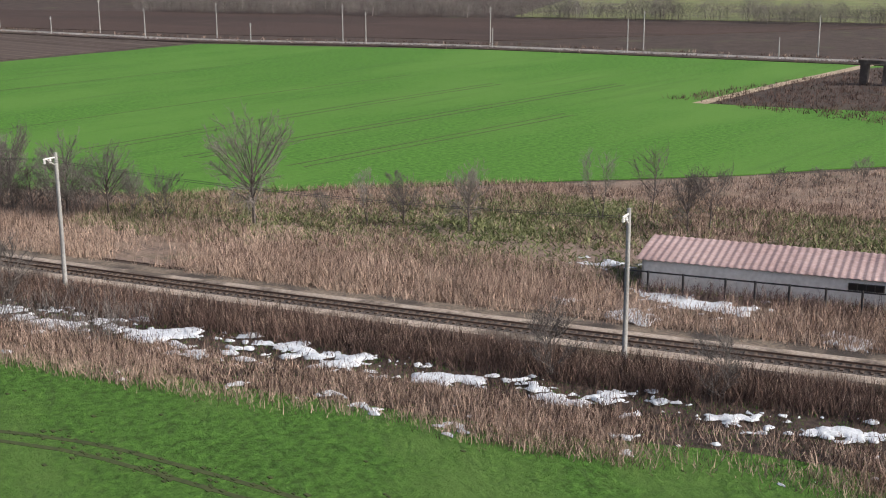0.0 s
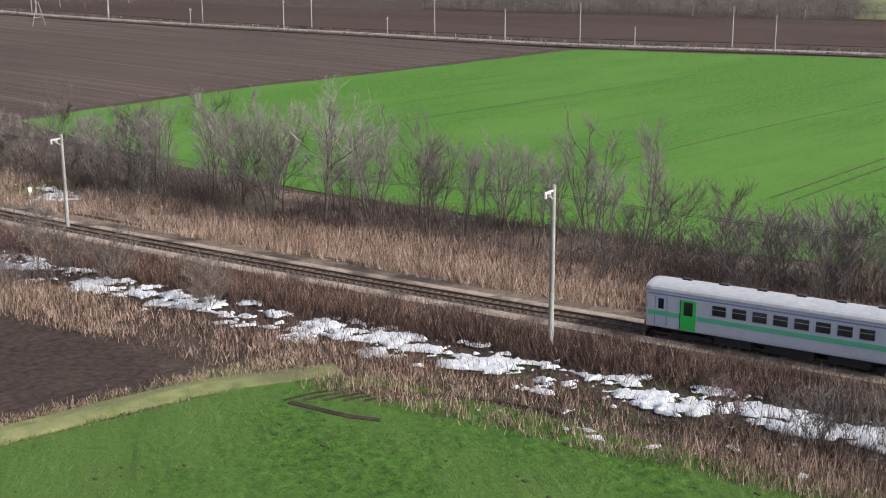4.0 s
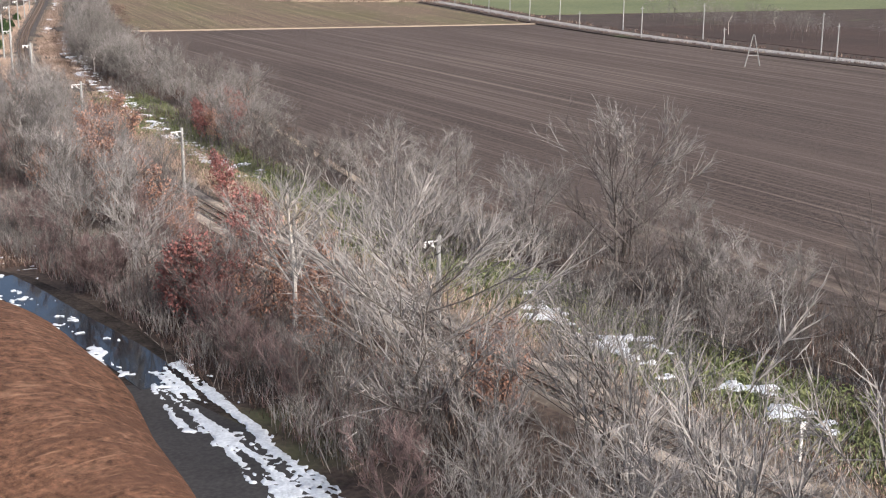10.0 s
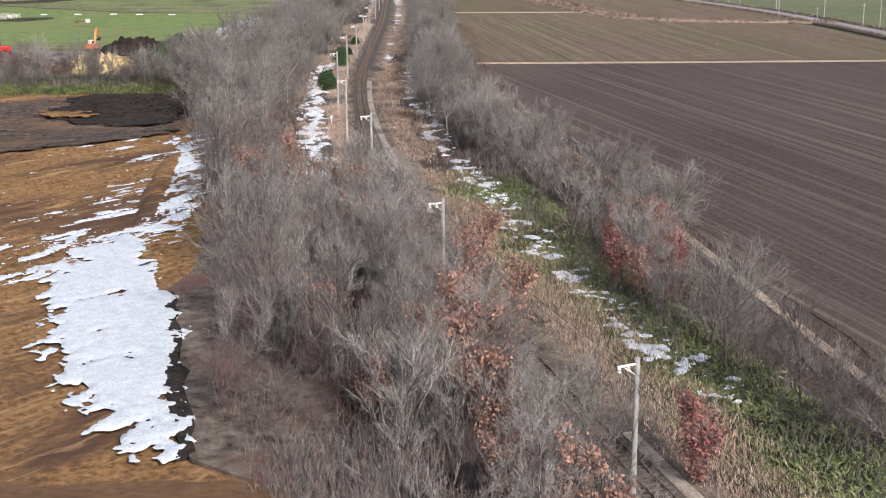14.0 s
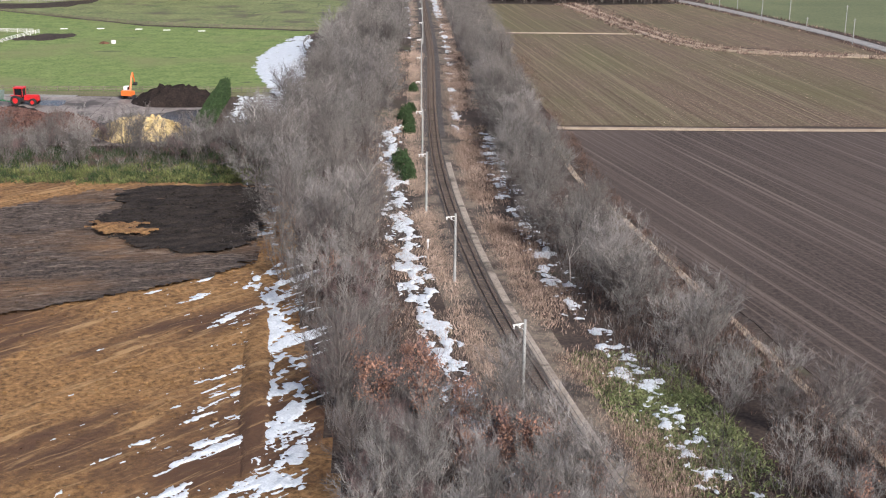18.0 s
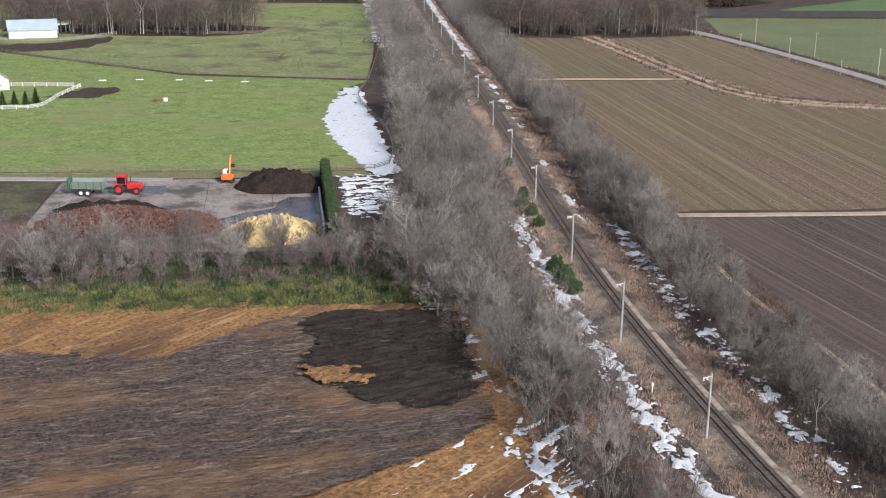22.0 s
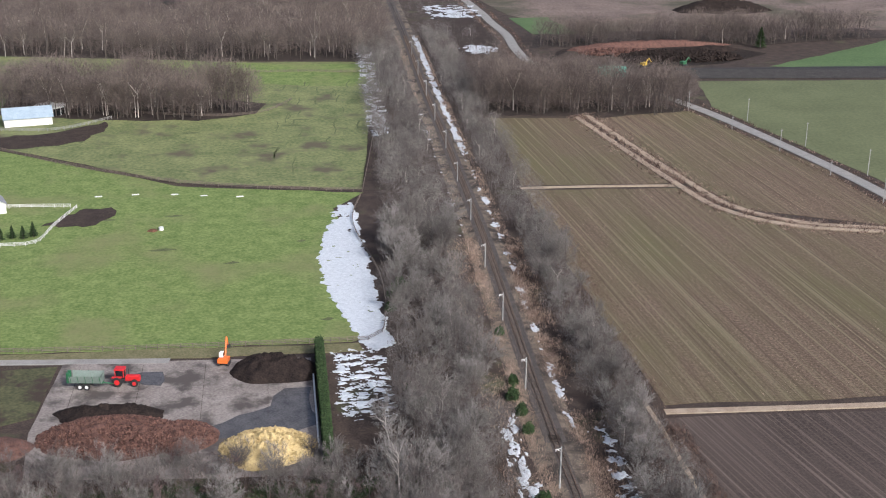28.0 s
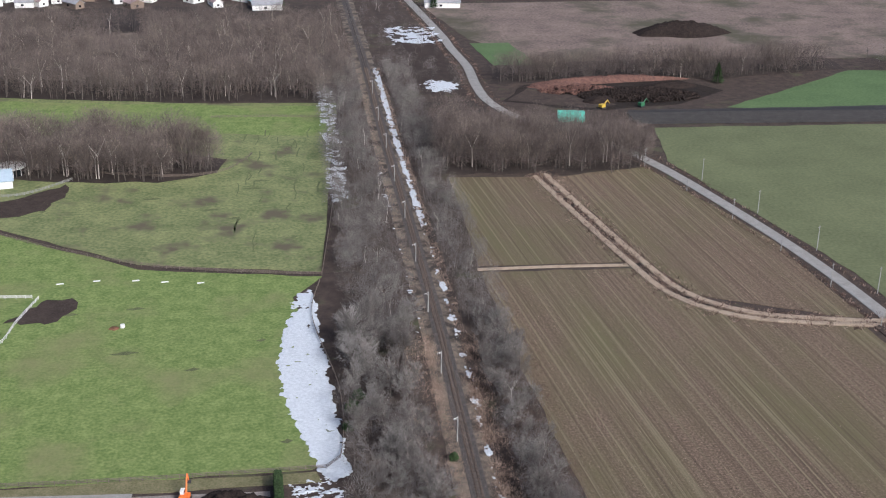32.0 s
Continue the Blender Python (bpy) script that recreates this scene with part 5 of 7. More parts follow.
snow("snow", 2.9, 6.2, 215, 640, -0.12, "old snow along the track", 5, cell=0.35, scale=0.2, stretch=2.0, mask=lambda u, v: -0.35 if v > 430 else 0.0)
snow("snow", 0, 24, 256, 366, 0.0, "broad tongue of old snow on the pasture", 6, absolute=True, cell=0.6, top=0.05, mask=tongue)
snow("snow", 12, 44, 2, 70, -0.25, "large old snow patch on the earthwork", 7, absolute=True, cell=0.4, top=0.10, base=0.48, scale=0.55, stretch=0.55, turn=-70, mask=lambda u, v: max(-0.32, max((SNOW_W(v) - u) * 0.6, u - SNOW_E(v), 8 - v, v - 62) / 2.4))


def patches(*polys):
    """Lets snow lie only inside the given outlines, with frayed edges."""
    def f(u, v):
        x, y = u + 0.9 * noise.noise((u * 0.8, v * 0.8, 3.0)), v + 1.5 * noise.noise((u * 0.8, v * 0.8, 9.0))
        return 0.0 if any(inside(x, y, p) for p in polys) else 0.9
    return f


snow("snow", 50, 76, -124, -42, -0.10, "melting snow streaks on the asphalt lot", 8, absolute=True, cell=0.2, scale=1.7, stretch=0.07, turn=76, top=0.05, base=0.11, mask=patches([(57.8, -44.7), (60.5, -55.9), (63.6, -70.1), (62.5, -71.6), (61, -68), (62.5, -78), (66, -88), (68, -93), (63, -93), (61, -84), (58.1, -82.1), (58.4, -76.5), (58.7, -70.9), (60.1, -70.4), (58.9, -64.4), (58.2, -59.1), (56.1, -57.1), (56, -48)], [(64, -103), (69.8, -103), (72.8, -112), (65, -109)], [(65.5, -88), (70.5, -101), (68, -102), (64, -91)], [(66, -100), (70.5, -104), (73.4, -115), (68, -115), (65, -108)], [(62.5, -117), (67.5, -114.5), (71.5, -121), (68, -122.5), (62, -119.5)]))
snow("snow", 49, 60, -84, -73, -0.16, "melting snow patch on the asphalt lot", 18, absolute=True, cell=0.2, scale=1.3, stretch=0.12, turn=-30, top=0.05, base=0.11, mask=patches([(51, -80), (56.1, -75), (58, -76), (58, -81.4), (55, -81.4)]))
snow("snow", 54, 62, -93, -88, 0.0, "thin snow streak on the asphalt lot", 19, absolute=True, cell=0.2, scale=1.3, stretch=0.12, turn=-30, top=0.05, base=0.11)
snow("snow", -6, 32, 56, 130, 0.24, "melting snow streaks on the clay", 9, absolute=True, base=0.30, cell=0.28, scale=0.7, stretch=0.16, turn=-47, top=0.08, mask=lambda u, v: 0.035 * max(0, 24 - u))
snow("snow", 16, 32, 62, 128, -0.05, "old snow along the edge of the clay", 20, absolute=True, base=0.34, cell=0.3, scale=0.5, stretch=0.5, turn=-70, top=0.1, mask=lambda u, v: 0.35 * max(0, abs(u - (23.6 + (118 - v) * 0.085)) - 1.3))
snow("snow", 10, 28, 44, 66, 0.16, "thin snow streaks beside the large patch", 22, absolute=True, base=0.34, cell=0.28, scale=0.7, stretch=0.2, turn=-60, top=0.06)
snow("snow", 6, 19, 222, 258, 0.02, "snow streaks beside the hedge", 10, absolute=True, cell=0.25, scale=0.6, stretch=0.5)
snow("snow", -7, -4, 330, 480, 0.12, "old snow beside the track", 11, cell=0.4, scale=0.4)
snow("snow", -27, -18, 440, 600, 0.02, "old snow along the fence", 21, cell=0.5, scale=0.3)
snow("snow", 14, 24, 130, 175, 0.15, "old snow at the edge of the peat", 13, absolute=True)
snow("snow", 82, 106, 588, 622, -0.1, "old snow on the dark field", 14, absolute=True, cell=0.8, mask=blob(95, 602, 9, 12))
snow("snow", 80, 112, 690, 735, 0.0, "old snow on the dark field", 15, absolute=True, cell=0.8)
snow("snow", 3, 24, -292, -250, 0.25, "snow remnants before the shed", 16)
snow("snow", 36, 56, -50, -4, 0.30, "snow along the dark water", 17, absolute=True, cell=0.25, scale=0.6, top=0.06, mask=lambda u, v: 0.25 * abs(u - (41 - (v + 14) * 0.40)) / 2 - 0.1)


# ---- the railcar ----
def railcar():
    y = -193.7
    x, yy, head = rail(y)
    car = thing("railcar", "silvery railcar with green doors and mint stripe on the track", "train", Matrix.LocRotScale((x, yy, 0.65), Euler((0, 0, head)), None))
    L, W = 9.8, 1.42
    # body shell: side walls, ends, roof as one section swept along the car
    g = Geo()
    prof = [(-W + 0.04, 0.62), (-W, 0.78), (-W, 3.00), (-W + 0.04, 3.10), (W - 0.04, 3.10), (W, 3.00), (W, 0.78), (W - 0.04, 0.62)]
    ends = [(-L, 0.10), (-L + 0.12, 0.0), (L - 0.12, 0.0), (L, 0.10)]
    n = len(prof)
    for yq, ins in ends:
        for px, pz in prof:
            g.v.append((px * (1 - ins / W), yq, pz))
    for i in range(len(ends) - 1):
        for k in range(n):
            a, b = i * n + k, i * n + (k + 1) % n
            g.f.append((a, b, b + n, a + n))
            g.mi.append(0)
    g.f += [tuple(range(n)), tuple(range((len(ends) - 1) * n, len(ends) * n))]
    g.mi += [0, 0]
    part("body", g, car_body, car)
    g = Geo()
    arch = [(-W - 0.02, 3.04)] + [(W * math.cos(a), 3.12 + 0.46 * math.sin(a) ** 0.8) for a in np.linspace(math.pi - 0.08, 0.08, 11)] + [(W + 0.02, 3.04)]
    n = len(arch)
    for yq, s in ((-L - 0.10, 0.94), (-L + 0.25, 1.0), (L - 0.25, 1.0), (L + 0.10, 0.94)):
        for px, pz in arch:
            g.v.append((px * s, yq, 3.04 + (pz - 3.04) * s))
    for i in range(3):
        for k in range(n - 1):
            a = i * n + k
            g.f.append((a, a + 1, a + n + 1, a + n))
            g.mi.append(0)
    g.f += [tuple(range(n)), tuple(range(3 * n, 4 * n))]
    g.mi += [0, 0]
    part("roof", g, car_roof, car, smooth=False)
    for k in range(7):
        yq = -L + 2.2 + k * 2.55
        g = Geo()
        g.box((0.55, yq, 3.60), (0.36, 0.62, 0.16), bevel=0.04)
        part("roof_vent", g, darkm, car)
    g = Geo()
    g.tube([(-0.75, -L + 1.5, 3.5), (-0.75, -L + 1.5, 3.78), (-0.75, -L + 2.6, 3.78)], [0.04] * 3, 5)
    part("exhaust", g, darkm, car)

    def panel(name, side, y0, y1, z0, z1, material, parent, out=0.012, label=""):
        q = Geo()
        xx = side * (W + out / 2)
        q.box((xx, (y0 + y1) / 2, (z0 + z1) / 2), (out + 0.02, abs(y1 - y0), z1 - z0))
        return part(name, q, material, parent, label)

    for side in (-1, 1):
        panel("stripe", side, -6.25, 6.25, 1.44, 1.76, car_mint, car, label="mint green stripe")
        panel("stripe", side, -L + 0.15, -7.45, 1.44, 1.76, car_mint, car, label="mint green stripe")
        panel("stripe", side, 7.45, L - 0.15, 1.44, 1.76, car_mint, car, label="mint green stripe")
        panel("eave_stripe", side, -L + 0.15, L - 0.15, 2.86, 2.95, car_blue, car, label="thin blue stripe")
        for yd in (-6.85, 6.85):
            d = panel("door", side, yd - 0.52, yd + 0.52, 0.70, 2.72, car_green, car, 0.03, "bright green door")
            panel("door_window", side, yd - 0.30, yd + 0.30, 1.70, 2.60, glass, d, 0.045)
            panel("door_seal", side, yd + 0.54, yd + 0.58, 0.70, 2.72, darkm, d, 0.02)
        for k in range(8):
            yw = -4.6 + k * 1.34
            w = panel("window", side, yw - 0.46, yw + 0.46, 1.98, 2.66, darkm, car, 0.02, "dark window in a thin frame")
            panel("pane", side, yw - 0.42, yw + 0.42, 2.02, 2.38, glass, w, 0.03)
            panel("pane", side, yw - 0.42, yw + 0.42, 2.42, 2.62, glass, w, 0.03)
            panel("rail_bar", side, yw - 0.44, yw + 0.44, 2.38, 2.42, car_roof, w, 0.035)
        for yq in (-8.75, 8.75):
            panel("cab_window", side, yq - 0.19, yq + 0.19, 1.92, 2.62, glass, car, 0.02)
            panel("cab_door_line", side, yq - 0.42, yq - 0.40, 0.75, 2.75, darkm, car, 0.008)
            panel("cab_door_line", side, yq + 0.40, yq + 0.42, 0.75, 2.75, darkm, car, 0.008)
    for end in (-1, 1):
        def face(name, x0, x1, z0, z1, material, out=0.02, parent=car, label=""):
            q = Geo()
            q.box(((x0 + x1) / 2, end * (L + out / 2), (z0 + z1) / 2), (x1 - x0, out + 0.04, z1 - z0))
            return part(name, q, material, parent, label)
        face("end_window", -1.22, -0.46, 1.88, 2.72, glass, label="large dark cab window")
        face("end_window", 0.46, 1.22, 1.88, 2.72, glass, label="large dark cab window")
        face("gangway", -0.42, 0.42, 0.70, 2.85, white, 0.06, label="white gangway door frame")
        face("gangway_door", -0.30, 0.30, 0.80, 2.75, car_roof, 0.07)
        face("gangway_window", -0.2, 0.2, 1.8, 2.6, glass, 0.09)
        face("end_stripe", -1.30, -0.46, 1.50, 1.78, car_mint)
        face("end_stripe", 0.46, 1.30, 1.50, 1.78, car_mint)
        for hx in (-0.95, 0.95):
            face("tail_lamp", hx - 0.1, hx + 0.1, 1.18, 1.36, red, 0.05)
        face("destination_panel", -0.34, 0.34, 2.88, 3.06, black, 0.1)
        q = Geo()
        q.tube([(0, end * (L - 0.2), 0.36), (0, end * (L + 0.35), 0.36)], [0.16, 0.16], 8, cap=True)
        q.box((0, end * (L + 0.42), 0.36), (0.42, 0.3, 0.4), bevel=0.06)
        part("coupler", q, orange, car, "orange painted coupler")
        q = Geo()
        q.face([(-1.25, end * (L - 0.15), -0.42), (1.25, end * (L - 0.15), -0.42), (1.25, end * (L + 0.05), 0.10), (-1.25, end * (L + 0.05), 0.10)])
        q.face([(-1.25, end * (L - 0.3), -0.42), (1.25, end * (L - 0.3), -0.42), (1.25, end * (L - 0.3), 0.10), (-1.25, end * (L - 0.3), 0.10)])
        part("snow_guard", q, darkm, car)
    q = Geo()
    for yq, ln in ((-3.6, 2.6), (0.2, 3.2), (3.9, 2.4)):
        q.box((0, yq, 0.30), (2.3, ln, 0.62), bevel=0.05)
    part("underframe", q, darkm, car)
    for yb in (-6.7, 6.7):
        q = Geo()
        for sx in (-0.95, 0.95):
            q.box((sx, yb, 0.10), (0.16, 2.9, 0.30), bevel=0.04)
        q.box((0, yb, 0.14), (1.9, 0.5, 0.3))
        bogie = part("bogie", q, darkm, car)
        for ya in (-1.05, 1.05):
            for sx in (-0.60, 0.60):
                q = Geo()
                q.tube([(sx - 0.07, yb + ya, -0.215), (sx + 0.07, yb + ya, -0.215)], [0.43, 0.43], 18, cap=True)
                q.tube([(sx - 0.09, yb + ya, -0.215), (sx + 0.09, yb + ya, -0.215)], [0.14, 0.14], 10, cap=True)
                part("wheel", q, steel, bogie)
    return car


railcar()

# ---- poles along the track ----
def pole_mesh(h):
    g = Geo()
    g.tube([(0, 0, -0.5), (0, 0, h * 0.5), (0, 0, h)], [0.19, 0.165, 0.14], 10, cap=True)
    return g


def line_pole(x, y, h, arm=1.0):
    p = thing("line_pole", "grey concrete line pole with a white insulator bracket beside the track", "pole", pose(x, y, 0, 0, 0, random.Random(int(y)).uniform(-6, 6) + 20), "poles along the railway")
    part("shaft", pole_mesh(h), pole_m, p, smooth=True)
    g = Geo()
    g.box((-0.62, 0, h - 0.35), (1.3, 0.09, 0.10))
    g.tube([(-0.1, 0, h - 0.95), (-0.9, 0, h - 0.40)], [0.03, 0.03], 5)
    part("crossarm", g, white, p)
    for k, dx in enumerate((-1.15, -0.55)):
        g = Geo()
        g.tube([(dx, 0, h - 0.42), (dx, 0, h - 0.50), (dx, 0, h - 0.56), (dx, 0, h - 0.66), (dx, 0, h - 0.74)], [0.05, 0.11, 0.07, 0.12, 0.04], 8, cap=True)
        part("insulator", g, white, p, "white porcelain insulator")
    return p


POLES = [(151.4, -263.4, 10.4), (131.9, -221.95, 11.0), (113.8, -181.7, 10.95), (101.2, -130.8, 9.0), (86.2, -92.8, 10.6), (75, -48, 8), (63.4, 0.4, 8.4), (55.3, 40, 8.6), (49.5, 78, 10.2), (46, 120, 9.0), (44, 154, 9.4), (45, 192, 8.8), (46.5, 233, 7.6), (48, 270, 7.4), (49.5, 306, 7), (51.5, 345, 7), (53, 384, 7), (54.5, 424, 7), (55.5, 464, 7), (57, 505, 7), (58, 545, 7), (60, 590, 7)]
for x, y, h in POLES:
    line_pole(x, y, h)
for a, b in zip(POLES, POLES[1:]):
    for dx in (-1.15, -0.55):
        g = Geo()
        pts = [(a[0] + dx + (b[0] - a[0]) * t, a[1] + (b[1] - a[1]) * t, a[2] - 0.45 + (b[2] - a[2]) * t - 1.6 * t * (1 - t) * 1.6) for t in np.linspace(0, 1, 9)]
        g.tube(pts, [0.018] * 9, 3)
        tagged(part("overhead_wire", g, darkm), "thin dark wire sagging between line poles", "wire", "wires along the railway")


def road_pole(x, y, h):
    p = thing("utility_pole", "slim pale utility pole beside the country road", "pole", pose(x, y, 0, 0, 0, 30), "poles along the road")
    g = Geo()
    g.tube([(0, 0, -0.3), (0, 0, h)], [0.16, 0.11], 7, cap=True)
    part("shaft", g, pole_m, p, smooth=True)
    g = Geo()
    g.box((0, 0, h - 0.5), (1.5, 0.1, 0.1))
    part("crossarm", g, pole_m, p)


for k, i in enumerate(range(2, len(ROAD) - 2)):
    x, y = ROAD[i]
    if k % 5 == 0 and y < 480:
        road_pole(x - 5.5, y - 2, 8 if k % 10 else 5)
    if k % 6 == 3 and y < 480:
        road_pole(x + 6, y + 3, 9)

# ---- sleepers ----
SLEEPER = Geo()
SLEEPER.box((0, 0, 0.44), (2.0, 0.20, 0.14), bevel=0.02)
sleeper_mesh = SLEEPER.mesh("sleeper", sleeper_m)
rest = Geo()
for i, y in enumerate(ALONG):
    x, yy, head = rail(y)
    if 62 < y < 240:
        part("sleeper", sleeper_mesh, None, railway, at=pose(x, yy, 0, 0, 0, math.degrees(head)))
    elif y < 640:
        rest.box((0, 0, 0.44), (2.0, 0.20, 0.14), m=pose(x, yy, 0, 0, 0, math.degrees(head)))
tagged(part("sleepers", rest, sleeper_m, railway), kind="stuff")

# ---- earth, water and marks on the fields ----
def heap(name, x, y, rx, ry, h, material, label, category, seed, turn=0, rough=0.25, lump=0.5, rings=14, spokes=40, group=""):
    """A loose heap with an uneven surface."""
    g = Geo()
    rnd = random.Random(seed)
    for i in range(rings + 1):
        t = i / rings
        for k in range(spokes):
            a = 6.2832 * k / spokes
            edge = 1 + 0.30 * noise.noise((math.cos(a) * 1.5, math.sin(a) * 1.5, seed))
            px, py = math.cos(a) * rx * t * edge, math.sin(a) * ry * t * edge
            z = h * (1 - t**2.2) + rough * h * noise.fractal((px * lump, py * lump, seed * 3.1), 0.7, 2.1, 4) * (1 - t * 0.7)
            g.v.append((px, py, max(z, 0) - 0.15 * (i == rings)))
    for i in range(rings):
        for k in range(spokes):
            a, b = i * spokes + k, i * spokes + (k + 1) % spokes
            g.f.append((a, a + spokes, b + spokes, b))
            g.mi.append(0)
    ob = part(name, g, material, at=pose(x, y, 0.05, 0, 0, turn), smooth=True)
    return tagged(ob, label, category, group)


def scatter_on(name, x, y, rx, ry, h, count, size, material, parent_label, category, seed, turn=0, long=2.2):
    """Loose pieces lying over a heap."""
    rnd = random.Random(seed)
    g = Geo()
    for k in range(count):
        t, a = math.sqrt(rnd.random()) * 0.98, rnd.uniform(0, 6.2832)
        px, py = math.cos(a) * rx * t, math.sin(a) * ry * t
        z = h * (1 - t**2.2) + rnd.uniform(-0.1, 0.25)
        m = pose(px, py, max(z, 0.05), rnd.uniform(-50, 50), rnd.uniform(-50, 50), rnd.uniform(0, 360))
        s = size * rnd.uniform(0.6, 1.4)
        g.box((0, 0, 0), (s * long, s, s * 0.7), m=m)
    return tagged(part(name, g, material, at=pose(x, y, 0.05, 0, 0, turn)), parent_label, category, kind="stuff")


earth_red = striped("reddish brown soil", (0.135, 0.069, 0.042), (0.275, 0.158, 0.100), 70, 0.7, width=0.53, strength=0.8, waver=12, second=(0.11, 0.056, 0.036), patch_scale=0.12, patch_edge=(0.5, 0.62), bump=1.2, contrast=0.8, reach=0.15)
mulch_m = surface("shredded bark", (0.040, 0.022, 0.019), (0.175, 0.092, 0.070), scale=0.8, fine=4, bump=1.0, island=0.4)
straw_m = surface("yellow straw", (0.33, 0.245, 0.105), (0.56, 0.44, 0.225), scale=0.6, fine=4, bump=1.0, island=0.2)
compost_m = surface("dark compost", (0.010, 0.008, 0.008), (0.042, 0.031, 0.026), scale=0.6, fine=3, bump=1.2, spec=0.1)
heap("earth_mound", 43, -46, 10.5, 26, 3.4, earth_red, "large reddish mound of dug-out soil", "soil heap", 3, turn=17, rough=0.08, lump=0.3, rings=20, spokes=56)
ribbon("water", smooth_line([(45.5, -21), (47.5, -25.5), (50.5, -33.5), (54, -42), (56.5, -50)]), 3.6, 0.09, water, "narrow channel of dark still water", "water", skirt=0.3)
ribbon("ditch_soil", smooth_line([(41, -17.5), (46, -22.5), (50, -31), (53, -39), (56, -49), (57, -56)]), 6.0, 0.05, peat, "wet black soil along the channel", "ditch", skirt=0.3)
g = Geo()
for k in range(40):
    x0, x1 = -75 + k * 3.0, -72 + k * 3.0
    q = []
    for x in (x0, x1):
        w = 0.7 * noise.noise((x * 0.2, 0, 2))
        q.append([(x, -10.4 + w, -0.1), (x, -9.0 + w, 0.75), (x, -8.0 + w * 0.7, 1.55), (x, -6.0 + w * 0.6, 1.7), (x, 5.0 + w, 0.12)])
    for i in range(4):
        g.face([q[0][i], q[0][i + 1], q[1][i + 1], q[1][i]], 1 if i < 2 else 0)
# The two lower, steep faces of the bank take a darker brown than its top.
dark_clay = surface("dark cut clay", (0.050, 0.026, 0.012), (0.108, 0.057, 0.027), scale=0.3, fine=1.5, bump=0.8)
tagged(part("earth_bank", g, (surface("brown cut clay", (0.095, 0.050, 0.023), (0.185, 0.105, 0.050), scale=0.3, fine=1.5, bump=0.8), dark_clay)), "steep brown clay bank at the edge of the earthwork", "bank", kind="structure")
slab("grass_patch", [(-60, 228), (-54, 231), (-53, 255), (-66, 254), (-75, 240)], 0.08, surface("trodden muddy grass", (0.045, 0.048, 0.024), (0.110, 0.112, 0.055), scale=0.15, fine=1.2, third=(0.050, 0.036, 0.028), third_scale=0.12, third_edge=(0.5, 0.6)), "trodden muddy grass corner beside the yard", "ground")
slab("dirt_pad", [(-110, 452), (-84, 459), (-68, 474), (-66, 466), (-72, 446), (-90, 438), (-112, 440)], 0.09, mud, "dark muddy horse paddock", "ground", wobble=4, step=4)
slab("dirt_pad", [(-72, 352), (-63, 366), (-54, 368), (-52, 360), (-60, 350)], 0.10, mud, "muddy ground at the paddock gate", "ground", wobble=3, step=3)
slab("weed_strip", [(-80, 257.5), (-29, 257), (14, 256.5), (13, 261), (-80, 263)], 0.12, surface("rough grass verge", (0.10, 0.10, 0.045), (0.20, 0.18, 0.10), scale=0.3, fine=2), "rough grass strip behind the yard", "verge")
ribbon("farm_track", smooth_line([(-100, 262), (-66, 258.5), (-29, 255.5)]), 2.6, 0.16, roadmat, "pale farm track leading to the yard", "road")
for pts, w in (([(163, -161), (213, -151), (252, -145)], 0.5), ([(164.5, -163), (214, -153), (252, -147)], 0.5), ([(170, -175), (224, -167), (268, -161)], 0.6), ([(171, -177), (225, -169), (268, -163)], 0.6), ([(176, -189), (233, -181)], 0.5), ([(177, -191), (233, -183)], 0.5), ([(140, -100), (190, -92), (240, -84)], 0.4), ([(150, -140), (200, -131), (250, -124)], 0.4)):
    ribbon("wheel_track", smooth_line(pts, 4), w * 0.7, 0.075, rutmat, "dark wheel track across the wheat", "track", skirt=0.05)
for pts in ([(100, -230), (115, -249), (120, -261), (124, -275)], [(101.5, -230), (116.5, -249), (121.5, -261), (125.5, -275)], [(78, -188), (88, -193), (94, -201), (97, -209), (99, -220)], [(78, -190), (87, -195), (92.5, -202), (95.5, -210), (97.5, -220)]):
    ribbon("wheel_rut", smooth_line(pts, 3), 0.42, 0.095, rutmat, "muddy wheel rut in the near wheat", "track", skirt=0.06)
worn = surface("dark turf", (0.066, 0.082, 0.036), (0.135, 0.150, 0.068), scale=0.4, fine=2)
track_rnd = random.Random(91)
for k in range(30):
    x0, ya, ln = track_rnd.uniform(-8, 26), track_rnd.uniform(395, 530), track_rnd.uniform(5, 16)
    ribbon("worn_track", smooth_line([(x0, ya), (x0 + track_rnd.uniform(-0.5, 1.5), ya + ln * 0.5), (x0 + track_rnd.uniform(0, 2), ya + ln)], 4), track_rnd.uniform(0.3, 0.7), 0.085, worn, "narrow dark track worn into the pasture", "track", skirt=0.05)
# Short patches darker than the grass around them; their name seeds the outline.
for k in range(16):
    x0, y0 = track_rnd.uniform(-85, 15), track_rnd.choice((track_rnd.uniform(268, 370), track_rnd.uniform(400, 480)))
    ln = track_rnd.uniform(2, 9)
    slab("worn_patch", [(x0, y0), (x0 + ln * 0.5, y0 - 0.9), (x0 + ln, y0 + 0.2), (x0 + ln * 0.6, y0 + 1.3)], 0.09, worn, "dark patch in the pasture grass", "ground", wobble=0.8, step=1, skirt=0.06)
for k in range(7):
    ribbon("mud_streak", smooth_line([(94.5 + k * 0.9, -179.5 - k * 0.75), (97.5 + k * 0.7, -179.8 - k * 0.8), (100.5 + k * 0.4, -181.4 - k * 0.75)], 1), 0.30, 0.10, mud, "torn-up muddy streak in the wheat", "track", skirt=0.05)
